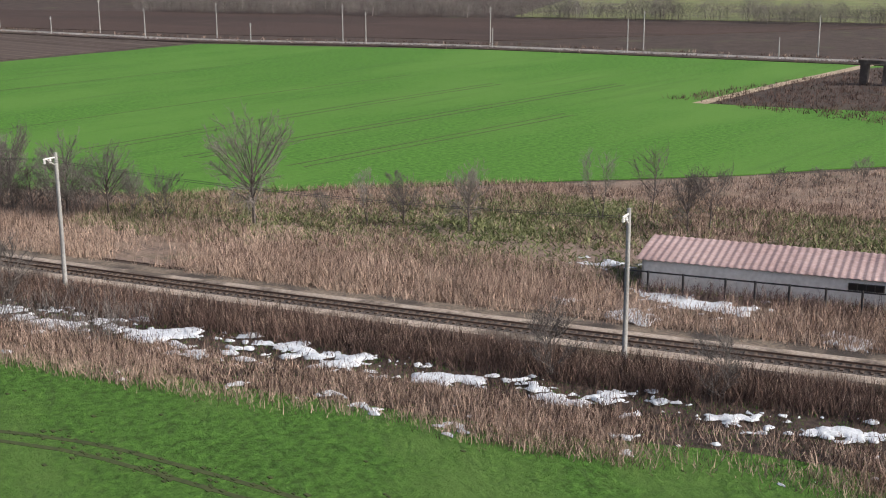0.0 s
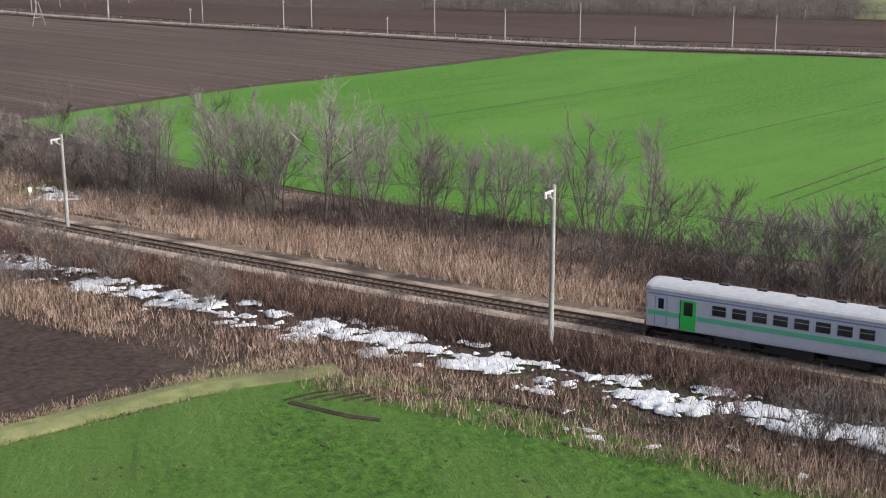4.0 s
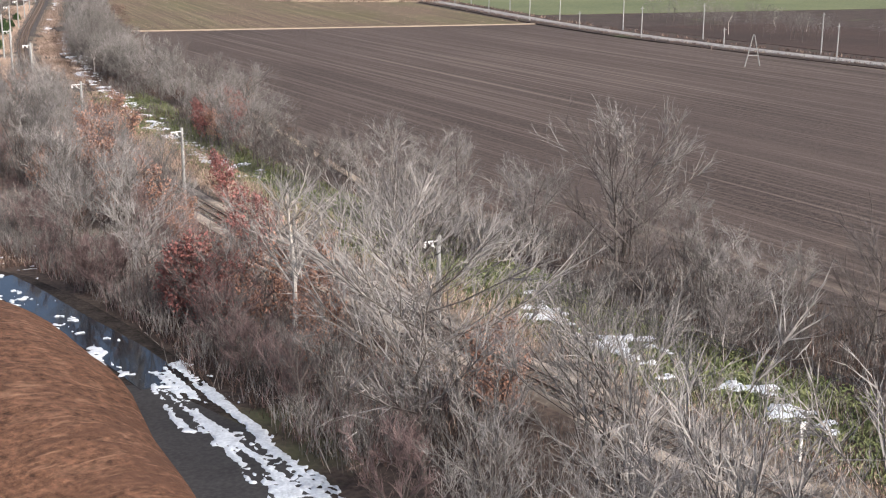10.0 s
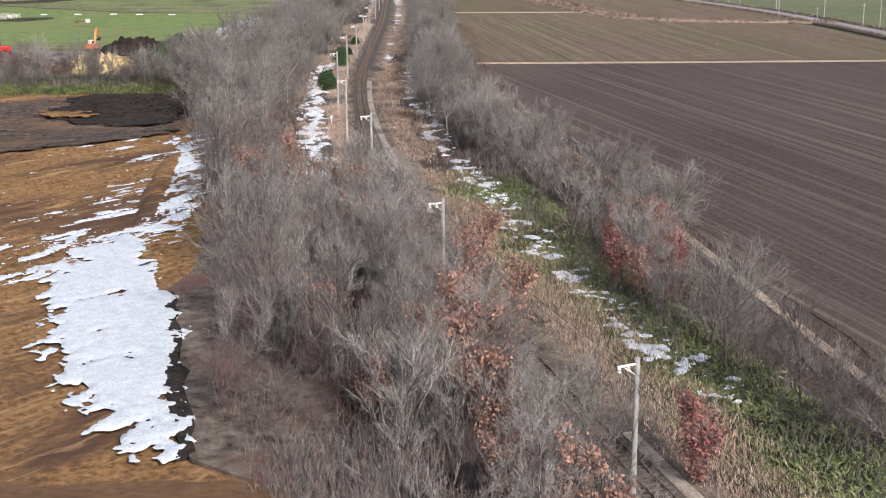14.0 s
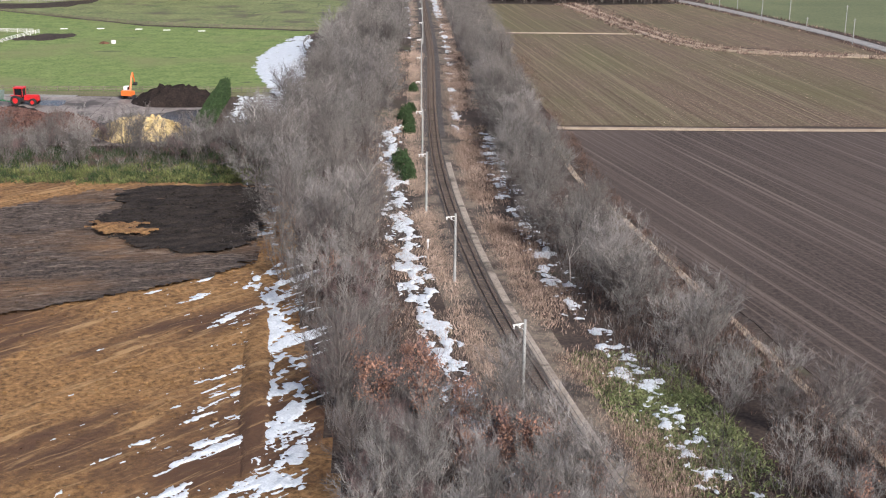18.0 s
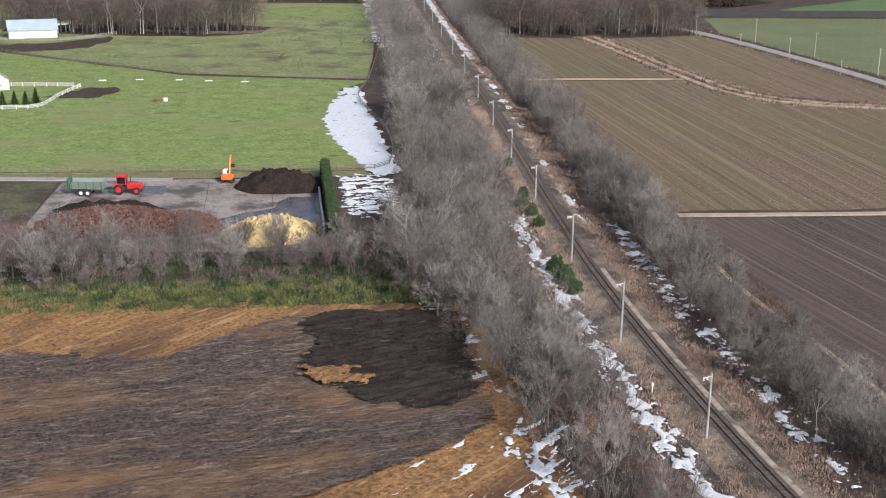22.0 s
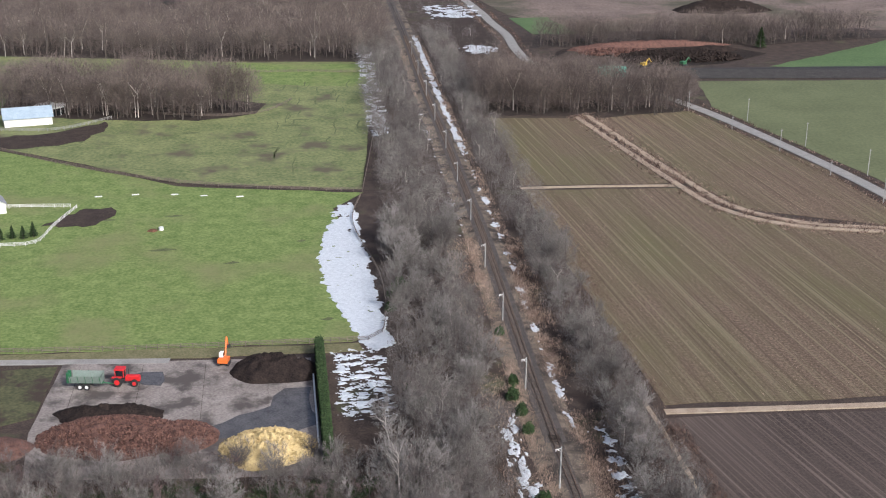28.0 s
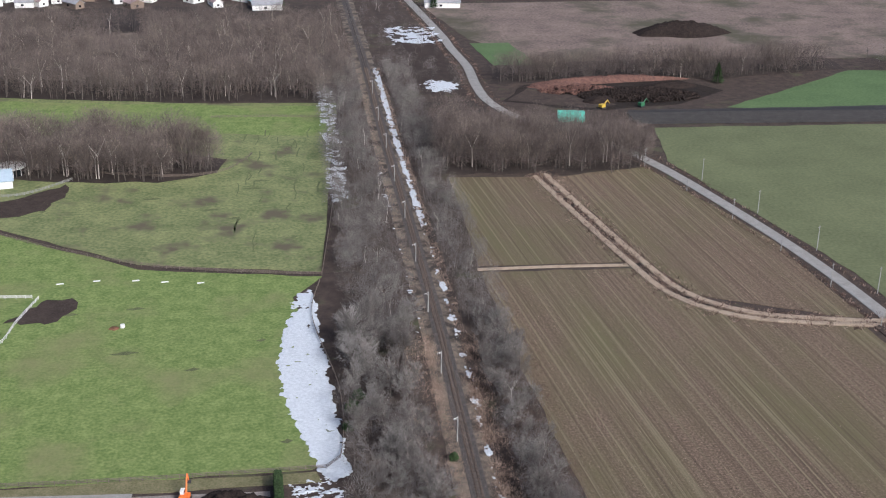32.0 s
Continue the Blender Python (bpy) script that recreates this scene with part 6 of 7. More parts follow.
for pts in ([(94.6, -180), (96.2, -184.2), (97.2, -185.6)], [(101.8, -184), (104.5, -187.5), (106, -191)]):
    ribbon("mud_streak", smooth_line(pts, 1), 0.5, 0.12, mud, "torn-up muddy streak in the wheat", "track", skirt=0.05)
slab("slope_weeds", [(33.2, 48.5), (31.6, 41.6), (36.4, 17.8), (38.6, 7.1), (46, 2.1), (47, 17.2), (41, 38.8), (36, 60), (32.5, 62)], 0.42, surface("grey matted dead grass", (0.030, 0.024, 0.020), (0.200, 0.165, 0.132), scale=0.8, fine=1.2, bump=1.0, third=(0.13, 0.075, 0.062), third_scale=0.12, third_edge=(0.5, 0.62)), "slope of grey matted dead grass beside the clay", "ground", wobble=1.5, step=3)
thicket("thicket", 420, within([(35, 48), (37, 30), (40, 10), (46, 3), (48, 17), (42, 39), (37, 60)]), 0.5, 1.8, "reddish brown brush on the slope", 81, material=twig_r)
blades("reeds", 2600, within([(33.2, 48.5), (32, 41.6), (37, 17.8), (39, 7.1), (46, 2.1), (47, 17.2), (41, 38.8), (36, 60)]), 0.3, 0.8, reed, "pale tufts of dead grass on the slope", 50, lean=0.6)
blades("reeds", 6500, within([(33.2, 48.5), (32, 41.6), (37, 17.8), (39, 7.1), (46, 2.1), (47, 17.2), (41, 38.8), (36, 60)]), 0.15, 0.5, reed_b, "matted dead weeds on the slope", 44, lean=1.2)
# Narrow strip far blacker than the slope; its name also seeds the outline.
slab("wet_edge", [(31.2, 42), (32.6, 42), (35.0, 30), (36.8, 18), (38.8, 8), (37.8, 7), (35.6, 18), (33.9, 30)], 0.50, peat, "narrow black strip at the edge of the snow", "ground", wobble=0.8, step=2)
lump_rnd = random.Random(45)
for stuff_m, words, count, box in ((clay, "loose lumps of orange clay on the earthwork", 800, (-40, 22, 20, 112)), (greyearth, "loose lumps of grey earth on the earthwork", 450, (-60, -4, 112, 160)), (peat, "dark lumps of peat on the earthwork", 300, (-1, 18, 140, 166))):
    g = Geo()
    for k in range(count):
        c = lump_rnd.uniform(0.1, 0.34) * lump_rnd.uniform(0.5, 1)
        g.box((lump_rnd.uniform(box[0], box[1]), lump_rnd.uniform(box[2], box[3]), (0.34 if stuff_m is clay else 0.62 if stuff_m is greyearth else 0.86) + c * 0.2), (c * 1.5, c, c * 0.7), bevel=0.03)
    tagged(part("earth_lumps", g, stuff_m), words, "soil", kind="stuff")
clod_rnd = random.Random(44)
g = Geo()
RUTS = [smooth_line(p, 1.0) for p in ([(100, -230), (115, -249), (120, -261), (124, -275)], [(101.5, -230), (116.5, -249), (121.5, -261), (125.5, -275)], [(78, -188), (88, -193), (94, -201), (97, -209), (99, -220)], [(107.4, -228.9), (106.2, -233.3), (106.7, -240.3), (109.6, -242.8)])]
for k in range(1100):
    if k < 600:
        px, py = clod_rnd.choice(clod_rnd.choice(RUTS))
        px, py = px + clod_rnd.gauss(0, 0.35), py + clod_rnd.gauss(0, 0.7)
    else:
        py = clod_rnd.uniform(-290, -182)
        px = clod_rnd.uniform(60, 104 - (py + 182) * 0.5)
    c = clod_rnd.uniform(0.08, 0.24)
    g.box((px, py, 0.10), (c, c * 1.6, c * 0.35), bevel=0.02)
tagged(part("clods", g, rutmat), "dark clods of mud in the wheat", "soil", kind="stuff")


blades("reeds", 700, lambda r: (r.uniform(14, 49), r.uniform(-17, -10.5), 0.05), 0.3, 0.8, reed, "pale grass below the clay bank", 47)
snow("snow", 33, 49, -19, -9.5, 0.1, "thin snow below the clay bank", 23, absolute=True, cell=0.25, scale=0.5, stretch=0.5, top=0.08)
blades("reeds", 4200, lambda r: (r.uniform(14, 49), r.uniform(-17.5, -10.3), 0.05), 0.2, 0.7, reed_b, "dry grass below the clay bank", 41)

# ---- machines ----
def wheel(name, x, y, z, r, w, parent, tyre_m, rim_m):
    g = Geo()
    g.tube([(x, y - w / 2, z), (x, y - w * 0.42, z), (x, y + w * 0.42, z), (x, y + w / 2, z)], [r * 0.86, r, r, r * 0.86], 22, cap=True)
    t = part(name, g, tyre_m, parent)
    g = Geo()
    g.tube([(x, y - w * 0.53, z), (x, y + w * 0.53, z)], [r * 0.52, r * 0.52], 14, cap=True)
    part("rim", g, rim_m, t)
    return t


def tractor():
    t = thing("tractor", "red farm tractor standing on the yard", "tractor", pose(-37.5, 244.5, 0.1, 0, 0, -8) @ Matrix.Scale(1.3, 4))
    g = Geo()
    g.box((1.35, 0, 1.30), (2.3, 0.9, 0.85), bevel=0.18)
    g.box((2.3, 0, 1.1), (0.5, 0.8, 0.6), bevel=0.1)
    part("hood", g, red, t)
    g = Geo()
    g.box((0, 0, 0.85), (3.6, 0.55, 0.5), bevel=0.05)
    part("chassis", g, darkm, t)
    g = Geo()
    g.box((-0.65, 0, 2.15), (1.4, 1.35, 1.15), bevel=0.06)
    part("cab_glass", g, glass, t)
    for cx in (-1.33, 0.03):
        for cy in (-0.66, 0.66):
            g = Geo()
            g.box((cx, cy, 2.15), (0.1, 0.1, 1.3))
            part("cab_post", g, red, t)
    g = Geo()
    g.box((-0.65, 0, 2.86), (1.65, 1.55, 0.2), bevel=0.06)
    part("cab_roof", g, red, t)
    for sy in (-1, 1):
        g = Geo()
        g.box((-1.0, sy * 0.9, 1.66), (1.6, 0.55, 0.12), bevel=0.04)
        part("fender", g, red, t)
        wheel("rear_wheel", -1.0, sy * 0.95, 0.86, 0.86, 0.55, t, black, red)
        wheel("front_wheel", 1.75, sy * 0.85, 0.62, 0.62, 0.42, t, black, red)
    g = Geo()
    g.tube([(0.6, 0.35, 1.6), (0.6, 0.35, 2.7)], [0.06, 0.06], 7, cap=True)
    part("exhaust", g, darkm, t)


def spreader():
    t = thing("manure_spreader", "dark green manure spreader hitched behind the tractor", "trailer", pose(-44.9, 244.0, 0.1, 0, 0, -8) @ Matrix.Scale(1.4, 4))
    g = Geo()
    for sy in (-1, 1):
        g.face([(-2.6, sy * 0.75, 1.0), (2.2, sy * 0.75, 1.0), (2.2, sy * 1.1, 2.2), (-2.6, sy * 1.1, 2.2)])
        g.face([(-2.6, sy * 0.80, 1.0), (2.2, sy * 0.80, 1.0), (2.2, sy * 1.16, 2.2), (-2.6, sy * 1.16, 2.2)])
    g.face([(2.2, -0.8, 1.0), (2.2, 0.8, 1.0), (2.2, 1.15, 2.2), (2.2, -1.15, 2.2)])
    g.face([(-2.6, -0.8, 1.02), (2.2, -0.8, 1.02), (2.2, 0.8, 1.02), (-2.6, 0.8, 1.02)])
    part("box", g, plain("grey green steel", (0.20, 0.25, 0.22), rough=0.5), t)
    g = Geo()
    for k in range(5):
        for sy in (-1, 1):
            g.tube([(-2.4 + k * 1.1, sy * 0.82, 1.0), (-2.4 + k * 1.1, sy * 1.2, 2.25)], [0.05, 0.05], 4)
    g.box((-0.2, 0, 0.85), (5.0, 0.8, 0.16))
    g.tube([(2.2, 0, 0.8), (3.9, 0, 0.6)], [0.1, 0.07], 6, cap=True)
    part("frame", g, green_p, t)
    for k in (-1, 1):
        g = Geo()
        g.tube([(-2.9, k * 0.45, 0.9), (-2.9, k * 0.45, 2.5)], [0.28, 0.28], 10, cap=True)
        part("beater", g, green_p, t)
    for sy in (-1, 1):
        for cx in (-1.0, 0.0):
            wheel("wheel", cx, sy * 1.0, 0.5, 0.5, 0.4, t, black, white)


def excavator():
    t = thing("excavator", "orange crawler excavator with raised arm beside the compost", "excavator", pose(-17, 252.5, 0.1, 0, 0, 78))
    for sy in (-1, 1):
        g = Geo()
        n = 18
        ring = [(1.35 * math.cos(a) * (1.2 if abs(math.cos(a)) < 0.9 else 1), 0, 0.4 + 0.4 * math.sin(a)) for a in np.linspace(0, 6.2832, n, endpoint=False)]
        for k in range(n):
            a, b = ring[k], ring[(k + 1) % n]
            g.face([(a[0], sy * 1.0 - 0.28, a[2]), (b[0], sy * 1.0 - 0.28, b[2]), (b[0], sy * 1.0 + 0.28, b[2]), (a[0], sy * 1.0 + 0.28, a[2])])
        g.face([(p[0], sy * 1.0 - 0.28, p[2]) for p in ring])
        g.face([(p[0], sy * 1.0 + 0.28, p[2]) for p in ring])
        part("crawler", g, darkm, t)
    g = Geo()
    g.box((-0.3, 0, 1.25), (2.6, 2.2, 0.8), bevel=0.12)
    g.box((-1.2, 0, 1.75), (0.9, 2.1, 0.5), bevel=0.15)
    part("house", g, orange, t)
    g = Geo()
    g.box((0.45, 0.62, 2.1), (1.2, 0.9, 1.25), bevel=0.1)
    cab = part("cab", g, white, t)
    g = Geo()
    g.box((0.5, 0.62, 2.2), (1.14, 0.94, 0.7))
    part("window", g, glass, cab)
    g = Geo()
    for a, b, w in (((0.7, -0.1, 1.5), (1.9, -0.1, 4.6), 0.42), ((1.9, -0.1, 4.6), (2.6, -0.1, 5.4), 0.36)):
        g.tube([a, b], [w * 0.6, w * 0.5], 4, cap=True)
    part("boom", g, orange, t)
    g = Geo()
    g.tube([(2.6, -0.1, 5.4), (3.6, -0.1, 3.2)], [0.22, 0.15], 4, cap=True)
    part("stick", g, orange, t)
    g = Geo()
    for k in range(5):
        a, b = radians(200 + k * 36), radians(236 + k * 36)
        g.face([(3.5 + 0.5 * math.cos(a), -0.6, 2.9 + 0.5 * math.sin(a)), (3.5 + 0.5 * math.cos(b), -0.6, 2.9 + 0.5 * math.sin(b)), (3.5 + 0.5 * math.cos(b), 0.4, 2.9 + 0.5 * math.sin(b)), (3.5 + 0.5 * math.cos(a), 0.4, 2.9 + 0.5 * math.sin(a))])
    part("bucket", g, darkm, t)


tractor()
spreader()
excavator()
heap("bark_heap", -37, 220, 15.5, 8.5, 3.4, mulch_m, "long heap of reddish brown shredded bark", "heap", 5, turn=-4, rough=0.45, lump=0.4, rings=22, spokes=64)
scatter_on("bark_pieces", -37, 220, 15.5, 8.5, 3.5, 3800, 0.26, mulch_m, "loose pieces of bark on the heap", "bark", 6, turn=-4)
heap("bark_heap", -24, 219, 7, 6, 2.6, mulch_m, "smaller heap of reddish brown bark", "heap", 15, rough=0.3)
scatter_on("bark_pieces", -24, 219, 7, 6, 2.7, 1400, 0.26, mulch_m, "loose pieces of bark on the heap", "bark", 16)
# Low dark mound shaped to stand in for the bark heap's shadow.
heap("compost_heap", -39, 230, 11, 4.5, 2.4, compost_m, "dark mound standing for the shadow behind the bark heap", "heap", 7, turn=-3, rough=0.45)
heap("compost_heap", -6, 247.5, 11.5, 6, 3.5, compost_m, "large dark compost heap beside the hedge", "heap", 8, turn=-8, rough=0.5)
heap("manure_heap", -66, 218, 12, 7, 2.0, mulch_m, "low brown heap at the edge of the yard", "heap", 9)
heap("straw_heap", -7.5, 213, 9.8, 7.4, 3.0, straw_m, "yellow heap of loose straw", "heap", 10, rough=0.42, lump=0.75, rings=34, spokes=90)
scatter_on("straw_tufts", -7.5, 213, 9.8, 7.4, 3.0, 900, 0.20, straw_m, "tufts of straw on the heap", "straw", 11)

# yard joints and retaining wall
for k in range(4):
    g = Geo()
    g.box((-48 + k * 13.5, 240, 0.112), (0.07, 28, 0.03))
    tagged(part("yard_joint", g, mud), "dark joint between concrete slabs", "joint", kind="structure")
slab("yard_puddle", [(-7, 231), (-4, 239), (1.6, 239), (2.2, 222), (-8, 219), (-20, 219), (-19, 223)], 0.125, damp, "wet dark part of the yard", "ground", wobble=2, step=3)
slab("yard_puddle", [(-37, 249), (-30, 250), (-30, 243), (-34, 244)], 0.125, damp, "wet dark part of the yard", "ground", wobble=2, step=3)
g = Geo()
g.box((2.2, 228, 0.5), (0.3, 32, 1.1))
tagged(part("yard_wall", g, white), "low pale concrete wall along the yard", "wall", kind="structure")


def hedge(x, y0, y1, w, h):
    t = thing("hedge", "tall clipped dark evergreen hedge beside the yard", "hedge", pose(x, (y0 + y1) / 2, 0))
    rnd = random.Random(3)
    g = Geo()
    L = (y1 - y0) / 2
    for k in range(9000):
        side = rnd.random()
        py = rnd.uniform(-L, L)
        top = h * (0.93 + 0.09 * noise.noise((py * 0.6, 2, 1)))
        if side < 0.7:
            px, pz = rnd.choice((-1, 1)) * (w / 2 + rnd.gauss(0, 0.1)), rnd.uniform(0, top)
        else:
            px, pz = rnd.uniform(-w / 2, w / 2), top + rnd.gauss(0, 0.12)
        u = Vector((rnd.gauss(0, 1), rnd.gauss(0, 1), rnd.gauss(0, 1))).normalized() * 0.22
        v = u.orthogonal().normalized() * 0.12
        p = Vector((px, py, pz))
        g.face([p - u, p + v, p + u, p - v])
    part("foliage", g, leaf_d, t)
    g = Geo()
    g.box((0, 0, h * 0.45), (w * 0.8, 2 * L, h * 0.88))
    part("core", g, leaf_d, t)


hedge(3.9, 206, 257, 1.7, 4.2)


# ---- evergreen shrubs and small conifers ----
def conifer_mesh(seed, h, r):
    rnd = random.Random(seed)
    g = Geo()
    for k in range(700):
        t = rnd.random() ** 0.8
        rr = r * (1 - t) * rnd.uniform(0.6, 1.05)
        a = rnd.uniform(0, 6.2832)
        sliver(g, rnd, (rr * 0.3 * math.cos(a), rr * 0.3 * math.sin(a), 0.2 + t * (h - 0.2)), (math.cos(a), math.sin(a), rnd.uniform(-0.3, 0.3)), rr + 0.15, 0.16)
    return g.mesh("needles", leaf_d)


CONIFERS = [conifer_mesh(k, 4.0, 1.2) for k in range(2)]
TRUNK = Geo()
TRUNK.tube([(0, 0, -0.2), (0, 0, 3.4)], [0.12, 0.03], 6)
trunk_mesh = TRUNK.mesh("trunk", bark)
for i, (x, y, s) in enumerate(((-81, 341, 1.0), (-78, 342, 1.0), (-75, 341.5, 1.0), (-72.5, 343, 1.15), (233, 596, 2.6), (24, 796, 2.4), (118, 786, 2.6))):
    c = thing("conifer", "small dark green conifer", "tree", Matrix.LocRotScale((x, y, 0), None, (s, s, s)), "conifers")
    part("trunk", trunk_mesh, None, c)
    part("needles", CONIFERS[i % 2], None, c)


def evergreen(x, y, r, h, seed):
    rnd = random.Random(seed)
    g = Geo()
    for k in range(900):
        d = Vector((rnd.gauss(0, 1), rnd.gauss(0, 1), abs(rnd.gauss(0, 1)))).normalized()
        q = rnd.uniform(0.6, 1.0) * (1 + 0.35 * noise.noise(d * 2 + Vector((seed, 0, 0))))
        p = Vector((d.x * r * q, d.y * r * q, d.z * h * q))
        u = Vector((rnd.gauss(0, 1), rnd.gauss(0, 1), rnd.gauss(0, 1))).normalized() * 0.2
        v = u.orthogonal().normalized() * 0.13
        g.face([p - u, p + v, p + u, p - v])
    ob = thing("evergreen_shrub", "dark green leafy shrub beside the track", "bush", pose(x, y, 0))
    part("foliage", g, leaf_d, ob)
    part("trunk", trunk_mesh, None, ob, at=Matrix.Diagonal((1, 1, h / 4.2, 1)))


for i, (x, y, r, h) in enumerate(((41, 187, 1.8, 3.0), (41.5, 181, 1.9, 3.2), (42, 176, 1.5, 2.2), (43.5, 222, 1.4, 2.6), (43, 229, 1.5, 3.0), (44.5, 236, 1.2, 2.2), (43.5, 214, 1.4, 2.2), (24, 289, 2.2, 3.0), (26, 296, 1.8, 2.4), (22, 280, 1.6, 2.0), (45.8, 262, 1.2, 2.4), (24, 228, 2.0, 1.8), (22, 236, 1.6, 1.4))):
    evergreen(x, y, r, h, i)


# ---- fences ----
def fence(line, label, post_h=1.3, step=2.6, rails=(0.5, 0.85, 1.2), material=None, name="fence"):
    material = material or wood_f
    pts = smooth_line(line, step)
    t = thing(name, label, "fence", pose(pts[0][0], pts[0][1], 0))
    g = Geo()
    g.box((0, 0, post_h / 2 - 0.1), (0.13, 0.13, post_h + 0.2), bevel=0.02)
    pm = g.mesh("post", material)
    for x, y in pts:
        part("post", pm, None, t, at=Matrix.Translation((x - pts[0][0], y - pts[0][1], 0)))
    g = Geo()
    g.box((0.5, 0, 0), (1, 0.05, 0.12))
    rm = g.mesh("rail", material)
    for z in rails:
        for a, b in zip(pts, pts[1:]):
            d = math.dist(a, b)
            part("rail", rm, None, t, at=Matrix.LocRotScale((a[0] - pts[0][0], a[1] - pts[0][1], z), Euler((0, 0, math.atan2(b[1] - a[1], b[0] - a[0]))), (d, 1, 1)))
    return t


fence([(-130, 267), (-67, 263.5), (-27, 262), (12, 262)], "weathered wooden pasture fence behind the yard")
fence([(12, 262), (19, 266), (21.5, 300), (17, 345), (21, 372)], "weathered wooden pasture fence beside the snow", step=4)
fence([(-100, 437), (-70, 412), (-35, 391), (0, 381), (22, 377)], "weathered wooden fence between two pastures", step=4)
fence([(22, 377), (30, 440), (38, 510), (43, 575)], "weathered wooden fence along the tree strip", step=8)
fence([(-15, 557), (12, 556), (40, 552)], "weathered wooden fence across the far pasture", step=5)
fence([(-95, 333), (-80, 335), (-71, 337), (-68, 352), (-64, 368)], "white painted paddock fence", material=white, step=3)
fence([(-100, 368), (-84, 370), (-66, 369)], "white painted paddock fence beside the house", material=white, step=3)
fence([(-108, 464), (-84, 462), (-66, 478)], "grey paddock fence beside the barn", material=pole_m, step=3)
fence([(-60, 486), (-30, 478), (-12, 481), (-4, 490), (2, 503)], "low wooden fence round the small wood", step=5)

# ---- buildings ----
roof_blue = surface("pale blue metal roof", (0.24, 0.31, 0.37), (0.38, 0.46, 0.53), scale=0.4, fine=4, rough=0.45)
roof_pink = surface("faded red corrugated sheet", (0.24, 0.165, 0.160), (0.40, 0.305, 0.295), scale=0.25, fine=3, rough=0.7, bump=0.2)
wall_w = surface("stained white plaster", (0.62, 0.61, 0.58), (0.82, 0.81, 0.78), scale=0.4, fine=3, rough=0.85)
wall_b = surface("brown boards", (0.16, 0.12, 0.09), (0.26, 0.20, 0.16), scale=0.5, fine=4, rough=0.8)
grey_roof = surface("grey metal roof", (0.20, 0.20, 0.21), (0.36, 0.36, 0.38), scale=0.4, fine=4, rough=0.6)


def house(name, label, x, y, turn, w, l, wall_h, rise, wall_m, roof_m, openings, over=0.5, category="house"):
    """A gabled building; openings: (side, offset, z, width, height, kind)."""
    t = thing(name, label, category, pose(x, y, 0, 0, 0, turn))
    g = Geo()
    hw, hl = w / 2, l / 2
    ring = [(-hw, -hl), (hw, -hl), (hw, hl), (-hw, hl)]
    for k in range(4):
        a, b = ring[k], ring[(k + 1) % 4]
        g.face([(*a, -0.2), (*b, -0.2), (*b, wall_h), (*a, wall_h)])
    for sy in (-hl, hl):
        g.face([(-hw, sy, wall_h), (hw, sy, wall_h), (0, sy, wall_h + rise)])
    part("wall", g, wall_m, t)
    for s in (-1, 1):
        g = Geo()
        sl = rise / hw
        e = hw + over
        top, low = wall_h + rise + 0.05, wall_h + rise + 0.05 - sl * e
        a = [(0, -hl - over, top), (s * e, -hl - over, low), (s * e, hl + over, low), (0, hl + over, top)]
        g.face(a)
        g.face([(p[0], p[1], p[2] + 0.14) for p in a])
        for k in range(4):
            p, q = a[k], a[(k + 1) % 4]
            g.face([p, q, (q[0], q[1], q[2] + 0.14), (p[0], p[1], p[2] + 0.14)])
        part("roof", g, roof_m, t)
    for side, off, z, ow, oh, what in openings:
        g = Geo()
        if side in "sn":
            yy = -hl if side == "s" else hl
            g.box((off, yy, z + oh / 2), (ow, 0.12, oh))
        else:
            xx = hw if side == "e" else -hw
            g.box((xx, off, z + oh / 2), (0.12, ow, oh))
        part(what, g, glass if what == "window" else white, t)
    return t


house("barn", "white gabled barn with a pale blue metal roof", -96, 474, 104, 9, 17, 3.2, 3.0, wall_w, roof_blue, (("s", -1.6, 0, 2.2, 2.4, "door"), ("s", 1.6, 0, 2.2, 2.4, "door"), ("e", -4, 1.2, 1.4, 0.9, "window"), ("e", 2, 1.2, 1.4, 0.9, "window")), category="barn")
house("house", "small white house with a grey roof beside the paddock", -88, 368, 20, 6, 8, 3.0, 2.2, wall_w, grey_roof, (("s", 0, 1.0, 1.2, 1.1, "window"), ("e", 1, 0, 1.0, 2.0, "door"), ("e", -2, 1.0, 1.2, 1.1, "window")))
pav = thing("pavilion", "round glazed pavilion with a flat pale roof", "building", pose(-90, 489, 0))
g = Geo()
g.tube([(0, 0, -0.1), (0, 0, 2.9)], [5.2, 5.2], 20)
part("glazing", g, glass, pav)
g = Geo()
g.tube([(0, 0, 2.9), (0, 0, 3.3)], [5.8, 5.8], 20, cap=True)
part("roof", g, white, pav)
for k in range(10):
    a = 6.2832 * k / 10
    g = Geo()
    g.tube([(5.3 * math.cos(a), 5.3 * math.sin(a), 0), (5.3 * math.cos(a), 5.3 * math.sin(a), 2.9)], [0.1, 0.1], 5)
    part("column", g, white, pav)
HOUSE_RND = random.Random(77)
TOWN = [(-150 + 9.5 * k + HOUSE_RND.uniform(-3, 3), 800 + HOUSE_RND.uniform(0, 40), HOUSE_RND.uniform(0, 90), HOUSE_RND.uniform(6, 9), HOUSE_RND.uniform(9, 15), HOUSE_RND.choice((wall_w, wall_w, wall_b)), HOUSE_RND.choice((grey_roof, roof_blue, grey_roof, roof_pink))) for k in range(21)] + [(124, 790, 85, 9, 22, wall_w, grey_roof), (16, 790, 90, 8, 18, wall_w, grey_roof)]
